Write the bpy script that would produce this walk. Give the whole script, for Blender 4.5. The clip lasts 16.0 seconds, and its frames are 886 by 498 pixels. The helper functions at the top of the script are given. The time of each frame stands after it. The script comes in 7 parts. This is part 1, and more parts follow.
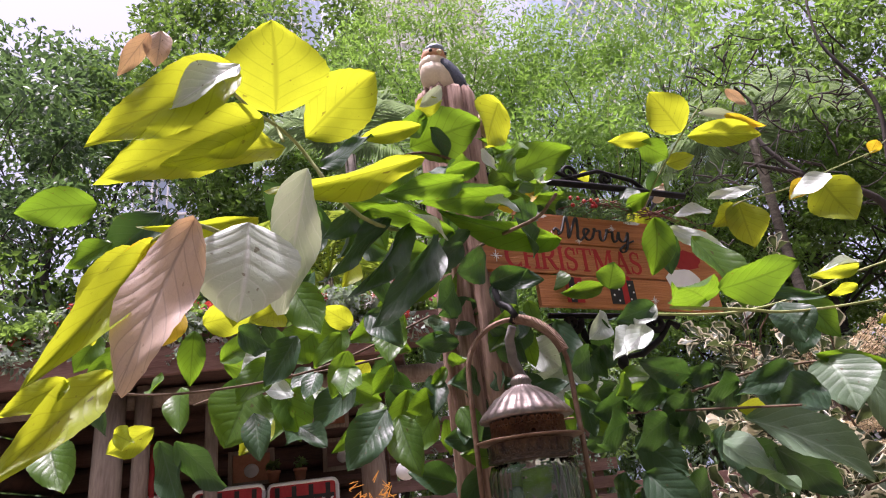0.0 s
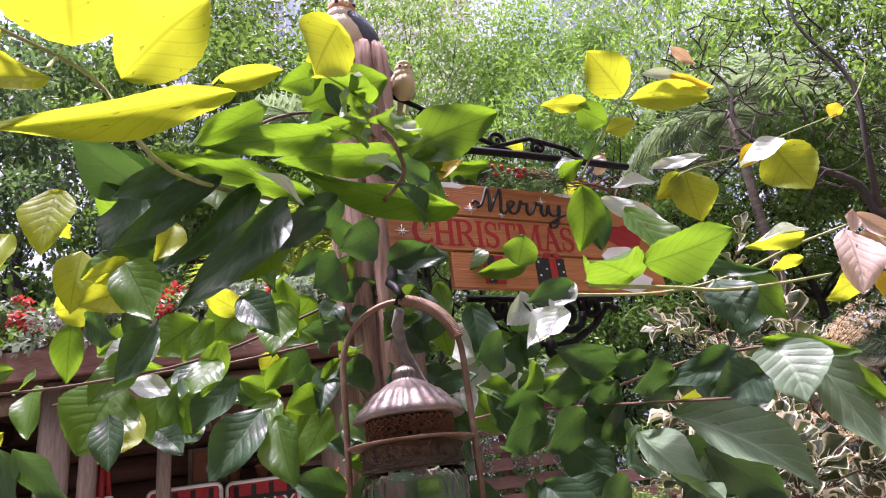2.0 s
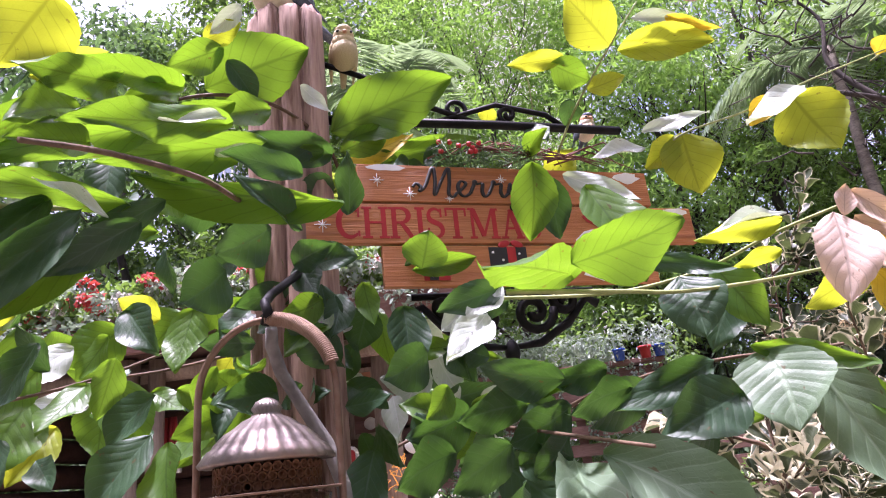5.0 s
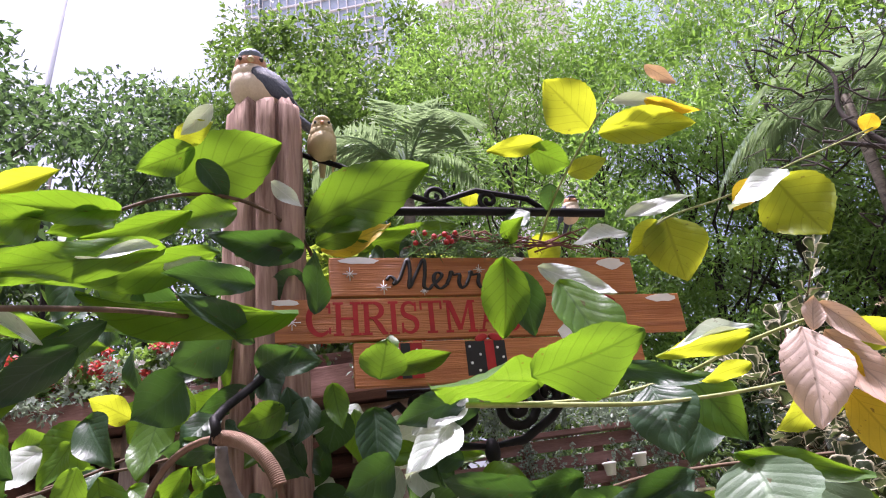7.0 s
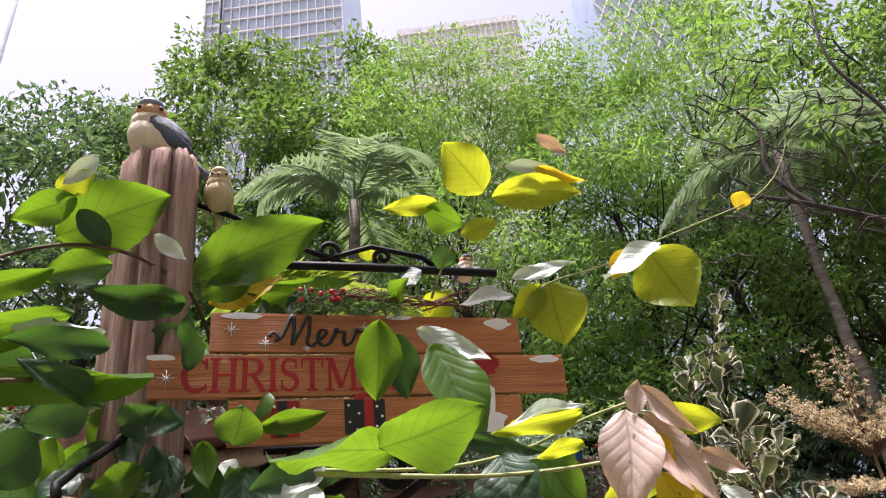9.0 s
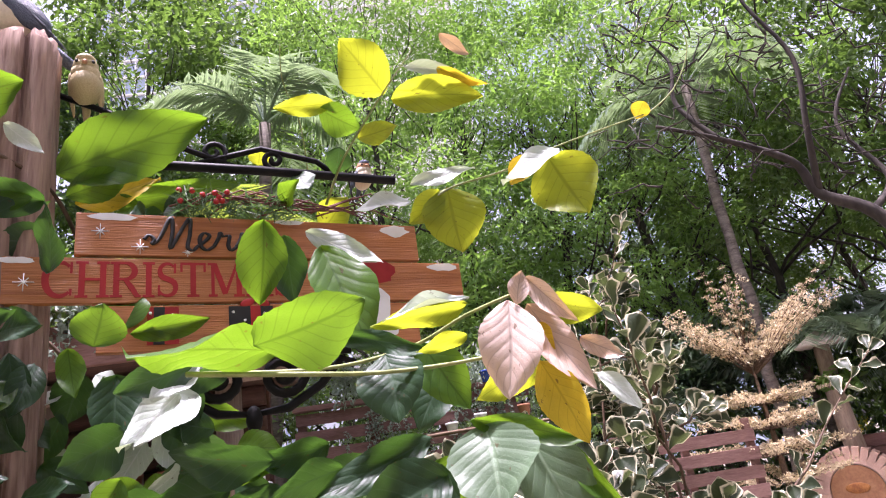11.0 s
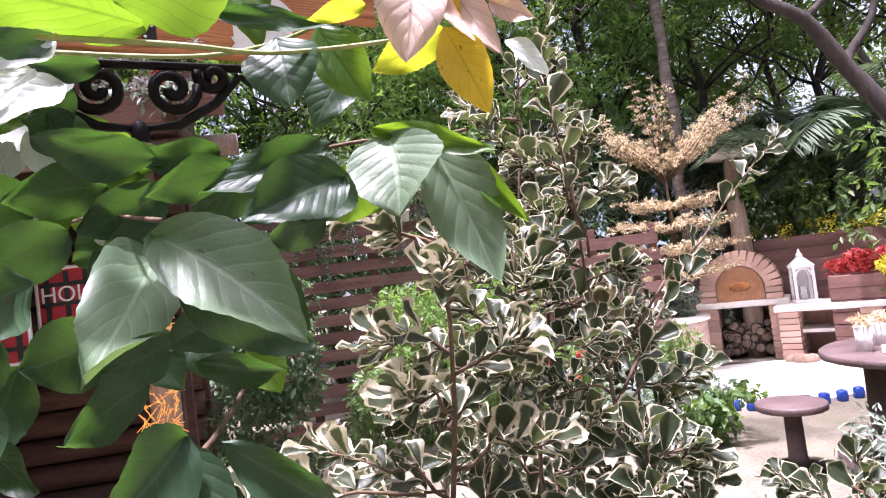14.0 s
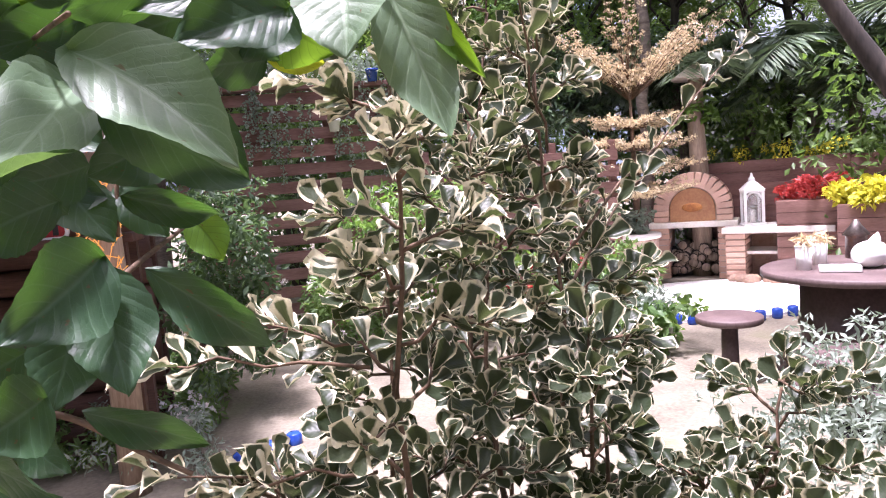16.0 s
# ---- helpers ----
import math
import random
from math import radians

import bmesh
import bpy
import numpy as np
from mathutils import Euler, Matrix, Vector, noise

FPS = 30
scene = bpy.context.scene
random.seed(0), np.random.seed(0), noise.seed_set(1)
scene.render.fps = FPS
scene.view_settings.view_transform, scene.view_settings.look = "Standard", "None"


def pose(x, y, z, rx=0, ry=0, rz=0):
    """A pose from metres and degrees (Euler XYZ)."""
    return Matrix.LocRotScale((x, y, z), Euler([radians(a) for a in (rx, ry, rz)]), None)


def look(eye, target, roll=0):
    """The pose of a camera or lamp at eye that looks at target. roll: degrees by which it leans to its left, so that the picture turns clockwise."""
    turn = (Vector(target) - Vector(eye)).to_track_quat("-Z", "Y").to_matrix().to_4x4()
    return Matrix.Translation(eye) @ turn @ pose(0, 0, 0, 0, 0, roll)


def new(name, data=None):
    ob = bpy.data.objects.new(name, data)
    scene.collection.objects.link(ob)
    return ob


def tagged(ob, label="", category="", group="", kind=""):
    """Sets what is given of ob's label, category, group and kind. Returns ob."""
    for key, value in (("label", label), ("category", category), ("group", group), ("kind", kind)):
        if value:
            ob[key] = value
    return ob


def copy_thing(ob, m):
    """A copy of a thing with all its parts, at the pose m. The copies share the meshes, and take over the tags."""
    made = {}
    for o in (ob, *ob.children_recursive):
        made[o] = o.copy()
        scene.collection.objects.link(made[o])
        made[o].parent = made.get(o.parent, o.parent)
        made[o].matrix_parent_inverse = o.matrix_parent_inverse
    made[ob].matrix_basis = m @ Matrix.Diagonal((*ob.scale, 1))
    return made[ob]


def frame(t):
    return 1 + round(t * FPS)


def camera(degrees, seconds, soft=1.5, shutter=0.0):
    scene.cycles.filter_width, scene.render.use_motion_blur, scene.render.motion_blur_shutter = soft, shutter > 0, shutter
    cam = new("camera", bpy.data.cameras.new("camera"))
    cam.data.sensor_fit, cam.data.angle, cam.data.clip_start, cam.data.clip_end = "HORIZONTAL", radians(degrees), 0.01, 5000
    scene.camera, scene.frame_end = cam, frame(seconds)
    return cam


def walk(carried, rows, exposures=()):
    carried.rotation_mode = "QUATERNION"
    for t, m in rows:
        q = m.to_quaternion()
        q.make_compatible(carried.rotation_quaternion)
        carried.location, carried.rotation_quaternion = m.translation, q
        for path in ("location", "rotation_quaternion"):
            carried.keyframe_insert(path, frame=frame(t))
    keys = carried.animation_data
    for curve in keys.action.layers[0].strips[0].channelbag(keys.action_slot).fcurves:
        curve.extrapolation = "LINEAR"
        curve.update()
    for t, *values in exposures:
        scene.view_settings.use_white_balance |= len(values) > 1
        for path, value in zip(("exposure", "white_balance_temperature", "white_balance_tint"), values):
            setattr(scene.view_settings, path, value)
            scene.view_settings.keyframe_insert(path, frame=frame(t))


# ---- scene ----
cam = camera(67.7, 16.0, 1.1)
PATH = [
    (0, (0.209, 0.357, 1.573), (0.307, 2.203, 2.337), -6.6),
    (0.5, (0.245, 0.364, 1.585), (0.406, 2.202, 2.356), -7.6),
    (1, (0.267, 0.39, 1.577), (0.446, 2.219, 2.365), -8.3),
    (1.5, (0.309, 0.446, 1.575), (0.426, 2.292, 2.335), -7.9),
    (2, (0.361, 0.51, 1.589), (0.494, 2.365, 2.326), -7.5),
    (2.5, (0.382, 0.556, 1.599), (0.493, 2.43, 2.29), -7.2),
    (3, (0.412, 0.611, 1.601), (0.526, 2.49, 2.277), -7.3),
    (5.5, (0.645, 0.654, 1.676), (0.412, 2.527, 2.337), -6.4),
    (6, (0.666, 0.659, 1.688), (0.391, 2.507, 2.4), -6.3),
    (6.5, (0.677, 0.651, 1.711), (0.413, 2.471, 2.496), -6.4),
    (7, (0.689, 0.66, 1.722), (0.492, 2.478, 2.532), -6.9),
    (7.5, (0.721, 0.653, 1.737), (0.565, 2.463, 2.572), -7.4),
    (8, (0.754, 0.648, 1.741), (0.608, 2.451, 2.593), -7.8),
    (8.5, (0.781, 0.634, 1.743), (0.677, 2.425, 2.627), -7.2),
    (11, (0.829, 0.688, 1.715), (1.008, 2.568, 2.374), -8.7),
    (11.5, (0.839, 0.724, 1.689), (1.026, 2.652, 2.185), -9.3),
    (12, (0.835, 0.719, 1.661), (1.06, 2.671, 2.034), -9.2),
    (12.5, (0.84, 0.728, 1.644), (1.088, 2.695, 1.911), -8.9),
    (13, (0.845, 0.736, 1.637), (1.116, 2.707, 1.843), -8.9),
    (13.5, (0.845, 0.75, 1.619), (1.154, 2.721, 1.754), -7.9),
    (14, (0.848, 0.761, 1.605), (1.174, 2.733, 1.68), -7.2),
    (14.5, (0.852, 0.776, 1.586), (1.223, 2.741, 1.57), -5.9),
    (15, (0.85, 0.785, 1.572), (1.257, 2.742, 1.499), -4.8),
    (15.5, (0.851, 0.787, 1.555), (1.251, 2.742, 1.422), -4.6),
    (16, (0.859, 0.786, 1.54), (1.277, 2.732, 1.343), -4.6),
]
walk(cam, [(t, look(eye, target, roll)) for t, eye, target, roll in PATH], [(t, stops, kelvin, tint) for t, stops, kelvin, tint in ((0, 1.15, 6150, 38), (3, 1.7, 5900, 44), (5.5, 1.75, 5800, 44), (7, 1.4, 5950, 36), (8.7, 1.1, 6250, 26), (11, 1.66, 5950, 40), (12.5, 1.84, 5850, 40), (16, 1.80, 5850, 38))])

# ---- light ----
world = bpy.data.worlds.new("overcast_sky")
scene.world = world
world.use_nodes = True
wn, wl = world.node_tree.nodes, world.node_tree.links
sky = wn.new("ShaderNodeTexSky")
sky.sky_type = "NISHITA"
sky.sun_disc = False
sky.sun_elevation = radians(81)
sky.sun_rotation = radians(250)
sky.air_density, sky.dust_density, sky.ozone_density = 1.0, 6.0, 0.6
pale = wn.new("ShaderNodeHueSaturation")
pale.inputs["Saturation"].default_value = 0.5
wl.new(sky.outputs[0], pale.inputs["Color"])
wl.new(pale.outputs[0], wn["Background"].inputs["Color"])
wn["Background"].inputs["Strength"].default_value = 0.122
sun = new("sun", bpy.data.lights.new("sun", "SUN"))
sun.data.energy, sun.data.angle, sun.data.color = 4.3, radians(5), (1.0, 0.965, 0.91)
sun.matrix_world = look((-2.2, -0.8, 15), (0, 0, 0))


# ---- mesh helpers ----
class Geo:
    """Collects vertices and faces of one mesh."""

    def __init__(self):
        self.v, self.f, self.m, self.slot = [], [], [], 0

    def add(self, verts, faces, mw=None):
        n = len(self.v)
        self.v += [tuple(mw @ Vector(p)) for p in verts] if mw else [tuple(p) for p in verts]
        self.f += [tuple(i + n for i in f) for f in faces]
        self.m += [self.slot] * len(faces)
        return self

    def tube(self, pts, rads, seg=8, mw=None, wobble=0.0, seed=0):
        rnd = random.Random(seed)
        pts = [Vector(p) for p in pts]
        if not hasattr(rads, "__len__"):
            rads = [rads] * len(pts)
        verts, faces, side = [], [], None
        for i, p in enumerate(pts):
            d = (pts[min(i + 1, len(pts) - 1)] - pts[max(i - 1, 0)]).normalized()
            if side is None:
                side = d.orthogonal().normalized()
            side = (side - d * side.dot(d)).normalized()
            up = d.cross(side)
            for k in range(seg):
                a = 2 * math.pi * k / seg
                r = rads[i] * (1 + wobble * (rnd.random() - 0.5))
                verts.append(p + (side * math.cos(a) + up * math.sin(a)) * r)
        for i in range(len(pts) - 1):
            for k in range(seg):
                faces.append((i * seg + k, i * seg + (k + 1) % seg, (i + 1) * seg + (k + 1) % seg, (i + 1) * seg + k))
        faces.append(tuple(reversed(range(seg))))
        faces.append(tuple(range((len(pts) - 1) * seg, len(pts) * seg)))
        return self.add(verts, faces, mw)

    def box(self, c, s, rz=0.0, mw=None):
        m = Matrix.Translation(c) @ Matrix.Rotation(radians(rz), 4, "Z")
        if mw:
            m = mw @ m
        x, y, z = s[0] / 2, s[1] / 2, s[2] / 2
        v = [(-x, -y, -z), (x, -y, -z), (x, y, -z), (-x, y, -z), (-x, -y, z), (x, -y, z), (x, y, z), (-x, y, z)]
        return self.add(v, [(3, 2, 1, 0), (4, 5, 6, 7), (0, 1, 5, 4), (1, 2, 6, 5), (2, 3, 7, 6), (3, 0, 4, 7)], m)

    def lathe(self, prof, seg=24, mw=None, flute=0.0, nf=0):
        verts, faces = [], []
        for r, z in prof:
            for k in range(seg):
                a = 2 * math.pi * k / seg
                q = r * (1 + flute * math.cos(nf * a)) if nf else r
                verts.append((q * math.cos(a), q * math.sin(a), z))
        for i in range(len(prof) - 1):
            for k in range(seg):
                faces.append((i * seg + k, i * seg + (k + 1) % seg, (i + 1) * seg + (k + 1) % seg, (i + 1) * seg + k))
        faces.append(tuple(reversed(range(seg))))
        faces.append(tuple(range((len(prof) - 1) * seg, len(prof) * seg)))
        return self.add(verts, faces, mw)

    def ball(self, c, r, mw=None, seg=14, rings=9):
        m = Matrix.Translation(c)
        if mw:
            m = m @ mw
        prof = [(max(1e-4, math.sin(math.pi * i / rings)), -math.cos(math.pi * i / rings)) for i in range(rings + 1)]
        return self.lathe(prof, seg, m @ Matrix.Diagonal((*(r if hasattr(r, "__len__") else (r, r, r)), 1)))

    def mesh(self, name, mats, smooth=True, bevel=0.0):
        me = bpy.data.meshes.new(name)
        me.from_pydata(self.v, [], self.f)
        for q in mats if isinstance(mats, (list, tuple)) else [mats]:
            me.materials.append(q)
        me.polygons.foreach_set("material_index", self.m)
        if bevel:
            bm = bmesh.new()
            bm.from_mesh(me)
            bmesh.ops.bevel(bm, geom=bm.edges[:], offset=bevel, segments=2, profile=0.6, affect="EDGES")
            bm.to_mesh(me)
            bm.free()
        me.polygons.foreach_set("use_smooth", [smooth and not bevel] * len(me.polygons))
        me.update()
        return me


def thing(name, label, category, at=(0, 0, 0), group="", kind="", mesh=None):
    ob = new(name, mesh)
    ob.location = at
    return tagged(ob, label, category, group, kind)


def part(name, geo, material, parent, label="", smooth=True, bevel=0.0, m=None):
    me = geo if isinstance(geo, bpy.types.Mesh) else geo.mesh(name, material, smooth, bevel)
    ob = new(name, me)
    ob.parent = parent
    if m is not None:
        ob.matrix_basis = m
    return tagged(ob, label)


# ---- materials ----
def shader(name):
    m = bpy.data.materials.new(name)
    m.use_nodes = True
    return m, m.node_tree.nodes, m.node_tree.links, m.node_tree.nodes["Principled BSDF"]


def mix_rgb(n, l, fac, a, b):
    q = n.new("ShaderNodeMix")
    q.data_type = "RGBA"
    for sock, val in ((q.inputs[0], fac), (q.inputs[6], a), (q.inputs[7], b)):
        if isinstance(val, bpy.types.NodeSocket):
            l.new(val, sock)
        else:
            sock.default_value = (*val, 1) if isinstance(val, tuple) else val
    return q.outputs[2]


def maths(n, l, op, a, b=0.0, c=None):
    q = n.new("ShaderNodeMath")
    q.operation = op
    for sock, val in zip(q.inputs, (a, b, c)):
        if isinstance(val, bpy.types.NodeSocket):
            l.new(val, sock)
        elif val is not None:
            sock.default_value = val
    return q.outputs[0]


def ramp(n, l, fac, lo, hi):
    q = n.new("ShaderNodeMapRange")
    l.new(fac, q.inputs[0])
    q.inputs[1].default_value, q.inputs[2].default_value = lo, hi
    return q.outputs[0]


def surface(name, c1, c2, scale=6.0, rough=0.75, bump=0.3, fine=60.0, metal=0.0, stretch=(1, 1, 1), vary=0.25, stain=None, spec=0.4):
    """A solid surface: two colours mixed by large stains and fine grain, with relief."""
    m, n, l, b = shader(name)
    tc, mp = n.new("ShaderNodeTexCoord"), n.new("ShaderNodeMapping")
    l.new(tc.outputs["Object"], mp.inputs[0])
    mp.inputs["Scale"].default_value = stretch
    big, small = n.new("ShaderNodeTexNoise"), n.new("ShaderNodeTexNoise")
    for q, s, d in ((big, scale, 5), (small, fine, 8)):
        l.new(mp.outputs[0], q.inputs["Vector"])
        q.inputs["Scale"].default_value, q.inputs["Detail"].default_value = s, d
    both = maths(n, l, "ADD", maths(n, l, "MULTIPLY", big.outputs[0], 0.6), maths(n, l, "MULTIPLY", small.outputs[0], 0.4))
    col = mix_rgb(n, l, ramp(n, l, both, 0.36, 0.64), c1, c2)
    if stain:
        col = mix_rgb(n, l, maths(n, l, "MULTIPLY", ramp(n, l, big.outputs[0], 0.55, 0.72), 0.7), col, stain)
    oi = n.new("ShaderNodeObjectInfo")
    hs = n.new("ShaderNodeHueSaturation")
    l.new(ramp(n, l, oi.outputs["Random"], -1.0 / max(vary, 0.001) + 0.5, 1.0 / max(vary, 0.001) + 0.5), hs.inputs["Fac"])
    hs.inputs["Fac"].default_value = 1
    for k in list(hs.inputs["Fac"].links):
        l.remove(k)
    l.new(maths(n, l, "ADD", maths(n, l, "MULTIPLY", oi.outputs["Random"], vary), 1 - vary / 2), hs.inputs["Value"])
    l.new(col, hs.inputs["Color"])
    l.new(hs.outputs[0], b.inputs["Base Color"])
    b.inputs["Roughness"].default_value, b.inputs["Metallic"].default_value = rough, metal
    b.inputs["Specular IOR Level"].default_value = spec
    if bump:
        bp = n.new("ShaderNodeBump")
        bp.inputs["Strength"].default_value, bp.inputs["Distance"].default_value = bump, 0.01
        l.new(both, bp.inputs["Height"])
        l.new(bp.outputs[0], b.inputs["Normal"])
    return m


def foliage(name, c1, c2, glow, part_through=0.4, rough=0.5, vein=0.0, island=False, edge=None, sheen=0.35, pale=False):
    """A thin leaf: reflects from its face and lets light through. vein: strength of a midrib with side veins."""
    m, n, l, b = shader(name)
    rnd = n.new("ShaderNodeNewGeometry").outputs["Random Per Island"] if island else n.new("ShaderNodeObjectInfo").outputs["Random"]
    tc = n.new("ShaderNodeTexCoord")
    ns = n.new("ShaderNodeTexNoise")
    ns.inputs["Scale"].default_value, ns.inputs["Detail"].default_value = (3.0 if not island else 1.2), 6
    l.new(tc.outputs["Object"], ns.inputs["Vector"])
    fac = maths(n, l, "ADD", maths(n, l, "MULTIPLY", rnd, 0.6), maths(n, l, "MULTIPLY", ramp(n, l, ns.outputs[0], 0.36, 0.64), 0.4))
    col = mix_rgb(n, l, fac, c1, c2)
    thru = mix_rgb(n, l, fac, glow, tuple(0.72 * q for q in glow))
    normal = None
    if vein or edge:
        sep = n.new("ShaderNodeSeparateXYZ")
        l.new(tc.outputs["UV"], sep.inputs[0])
        u = maths(n, l, "ABSOLUTE", maths(n, l, "SUBTRACT", maths(n, l, "MULTIPLY", sep.outputs[0], 2.0), 1.0))
        v = sep.outputs[1]
        if edge:
            rim = maths(n, l, "ADD", maths(n, l, "MAXIMUM", u, maths(n, l, "POWER", v, 6.0)), maths(n, l, "MULTIPLY", maths(n, l, "ADD", ns.outputs[0], rnd), 0.5))
            rimf = ramp(n, l, rim, 1.07, 1.24)
            col = mix_rgb(n, l, rimf, col, edge)
            thru = mix_rgb(n, l, rimf, thru, tuple(0.8 * q for q in edge))
        if vein:
            mid = ramp(n, l, u, 0.075, 0.02)
            side = maths(n, l, "PINGPONG", maths(n, l, "SUBTRACT", maths(n, l, "MULTIPLY", v, 7.0), maths(n, l, "MULTIPLY", u, 2.2)), 0.5)
            sv = ramp(n, l, side, 0.085, 0.015)
            net = n.new("ShaderNodeTexVoronoi")
            net.feature, net.inputs["Scale"].default_value = "DISTANCE_TO_EDGE", 16.0
            l.new(tc.outputs["Object"], net.inputs["Vector"])
            fine = ramp(n, l, net.outputs["Distance"], 0.06, 0.0)
            vm = maths(n, l, "MAXIMUM", mid, maths(n, l, "MAXIMUM", maths(n, l, "MULTIPLY", sv, 0.65), maths(n, l, "MULTIPLY", fine, 0.18)))
            thru = mix_rgb(n, l, maths(n, l, "MULTIPLY", vm, 0.8 * vein), thru, tuple(0.35 * q for q in glow))
            col = mix_rgb(n, l, maths(n, l, "MULTIPLY", vm, 0.6 * vein), col, tuple(min(1, 1.9 * q + 0.03) if pale else 0.42 * q for q in c2))
            col = mix_rgb(n, l, maths(n, l, "MULTIPLY", ramp(n, l, ns.outputs[0], 0.35, 0.7), 0.35), col, tuple(0.6 * q for q in c1))
            spots = n.new("ShaderNodeTexNoise")
            spots.inputs["Scale"].default_value = 9.0
            l.new(tc.outputs["Object"], spots.inputs["Vector"])
            sp = maths(n, l, "MULTIPLY", ramp(n, l, spots.outputs[0], 0.69, 0.73), 0.65)
            col = mix_rgb(n, l, sp, col, (0.10, 0.06, 0.02))
            thru = mix_rgb(n, l, sp, thru, (0.12, 0.07, 0.02))
            bp = n.new("ShaderNodeBump")
            bp.inputs["Strength"].default_value, bp.inputs["Distance"].default_value = 0.13, 0.02
            puff = maths(n, l, "SUBTRACT", maths(n, l, "MULTIPLY", ramp(n, l, side, 0.0, 0.3), 0.5), maths(n, l, "MULTIPLY", mid, 0.8))
            l.new(maths(n, l, "ADD", puff, maths(n, l, "MULTIPLY", maths(n, l, "ADD", ns.outputs[0], maths(n, l, "MULTIPLY", fine, -0.25)), 0.5)), bp.inputs["Height"])
            normal = bp.outputs[0]
    tr, mx = n.new("ShaderNodeBsdfTranslucent"), n.new("ShaderNodeMixShader")
    l.new(col, b.inputs["Base Color"])
    l.new(thru, tr.inputs["Color"])
    b.inputs["Roughness"].default_value = rough
    b.inputs["Specular IOR Level"].default_value = sheen
    if normal:
        l.new(normal, b.inputs["Normal"])
    mx.inputs[0].default_value = part_through
    l.new(b.outputs[0], mx.inputs[1])
    l.new(tr.outputs[0], mx.inputs[2])
    l.new(mx.outputs[0], n["Material Output"].inputs["Surface"])
    return m


M_BARK = surface("bark", (0.02, 0.017, 0.014), (0.07, 0.056, 0.046), 5, 0.9, 0.8, 30, stretch=(1, 1, 0.25))
M_PALMBARK = surface("palm_bark", (0.07, 0.055, 0.045), (0.22, 0.185, 0.15), 5, 0.9, 0.6, 30, stretch=(1, 1, 4))
M_POST = surface("weathered_post", (0.11, 0.05, 0.032), (0.44, 0.30, 0.23), 9, 0.85, 0.9, 55, stretch=(3, 3, 0.3), stain=(0.09, 0.045, 0.03))
M_LOG = surface("peeled_log", (0.17, 0.12, 0.085), (0.36, 0.28, 0.21), 4, 0.85, 0.5, 40, stretch=(2, 2, 0.3))
M_PLANK = surface("sign_plank", (0.32, 0.108, 0.03), (0.52, 0.205, 0.062), 7, 0.55, 0.5, 50, stretch=(0.35, 10, 10), stain=(0.2, 0.055, 0.02))
M_DARKWOOD = surface("dark_boards", (0.045, 0.022, 0.016), (0.11, 0.055, 0.038), 4, 0.8, 0.4, 40, stretch=(0.4, 3, 3))
M_FENCE = surface("fence_boards", (0.13, 0.065, 0.05), (0.25, 0.14, 0.115), 4, 0.85, 0.5, 40, stretch=(0.4, 3, 3))
M_TABLE = surface("painted_wood", (0.055, 0.036, 0.033), (0.115, 0.08, 0.074), 5, 0.55, 0.2, 50)
M_IRON = surface("black_iron", (0.005, 0.005, 0.006), (0.013, 0.012, 0.012), 10, 0.55, 0.2, 60, spec=0.15)
M_RUSTY = surface("rusted_wire", (0.14, 0.075, 0.045), (0.25, 0.17, 0.12), 14, 0.6, 0.4, 80, metal=0.5)
M_TIN = surface("galvanised_tin", (0.12, 0.098, 0.088), (0.28, 0.235, 0.21), 12, 0.42, 0.3, 60, metal=0.75, stain=(0.28, 0.13, 0.05))
M_RUST = surface("rust", (0.20, 0.07, 0.02), (0.36, 0.15, 0.04), 12, 0.85, 0.6, 70)
M_WHITE = surface("white_paint", (0.72, 0.71, 0.68), (0.82, 0.81, 0.79), 6, 0.5, 0.1, 50, vary=0.05)
M_BLACK = surface("black_paint", (0.012, 0.011, 0.011), (0.03, 0.028, 0.026), 8, 0.6, 0.1, 50)
M_RED = surface("red_paint", (0.30, 0.012, 0.012), (0.42, 0.028, 0.022), 9, 0.55, 0.1, 60)
M_BRICK = surface("pale_brick", (0.44, 0.26, 0.19), (0.60, 0.42, 0.33), 12, 0.9, 0.5, 70, vary=0.35, stain=(0.35, 0.24, 0.18))
M_MORTAR = surface("mortar", (0.38, 0.33, 0.29), (0.5, 0.45, 0.4), 10, 0.95, 0.4, 70)
M_STONE = surface("cast_stone", (0.58, 0.53, 0.46), (0.72, 0.68, 0.62), 8, 0.8, 0.3, 60, stain=(0.4, 0.36, 0.3))
M_GRAVEL = surface("white_gravel", (0.66, 0.64, 0.60), (0.84, 0.83, 0.80), 40, 0.9, 0.9, 130)
M_GROUND = surface("sandy_ground", (0.10, 0.088, 0.064), (0.22, 0.19, 0.14), 2.4, 0.95, 0.9, 35, stain=(0.08, 0.09, 0.035))
M_TERRA = surface("terracotta", (0.36, 0.15, 0.08), (0.48, 0.22, 0.13), 8, 0.85, 0.2, 50)
M_COPPER = surface("copper_door", (0.25, 0.11, 0.05), (0.40, 0.20, 0.09), 8, 0.5, 0.2, 40)
M_BLUE = surface("blue_glass", (0.015, 0.04, 0.22), (0.03, 0.08, 0.34), 8, 0.15, 0.0, 30)
M_CONCRETE = surface("tower_cladding", (0.62, 0.62, 0.62), (0.74, 0.74, 0.74), 0.3, 0.7, 0.0, 3)
# Distance haze is mixed into this glass colour, so it is paler.
M_HAZYGLASS = surface("tower_glass_hazed", (0.33, 0.43, 0.55), (0.45, 0.54, 0.65), 0.2, 0.25, 0.0, 2, vary=0.4, spec=0.8)
M_MAST = surface("mast_paint", (0.42, 0.44, 0.47), (0.5, 0.52, 0.55), 2, 0.6, 0.0, 10)
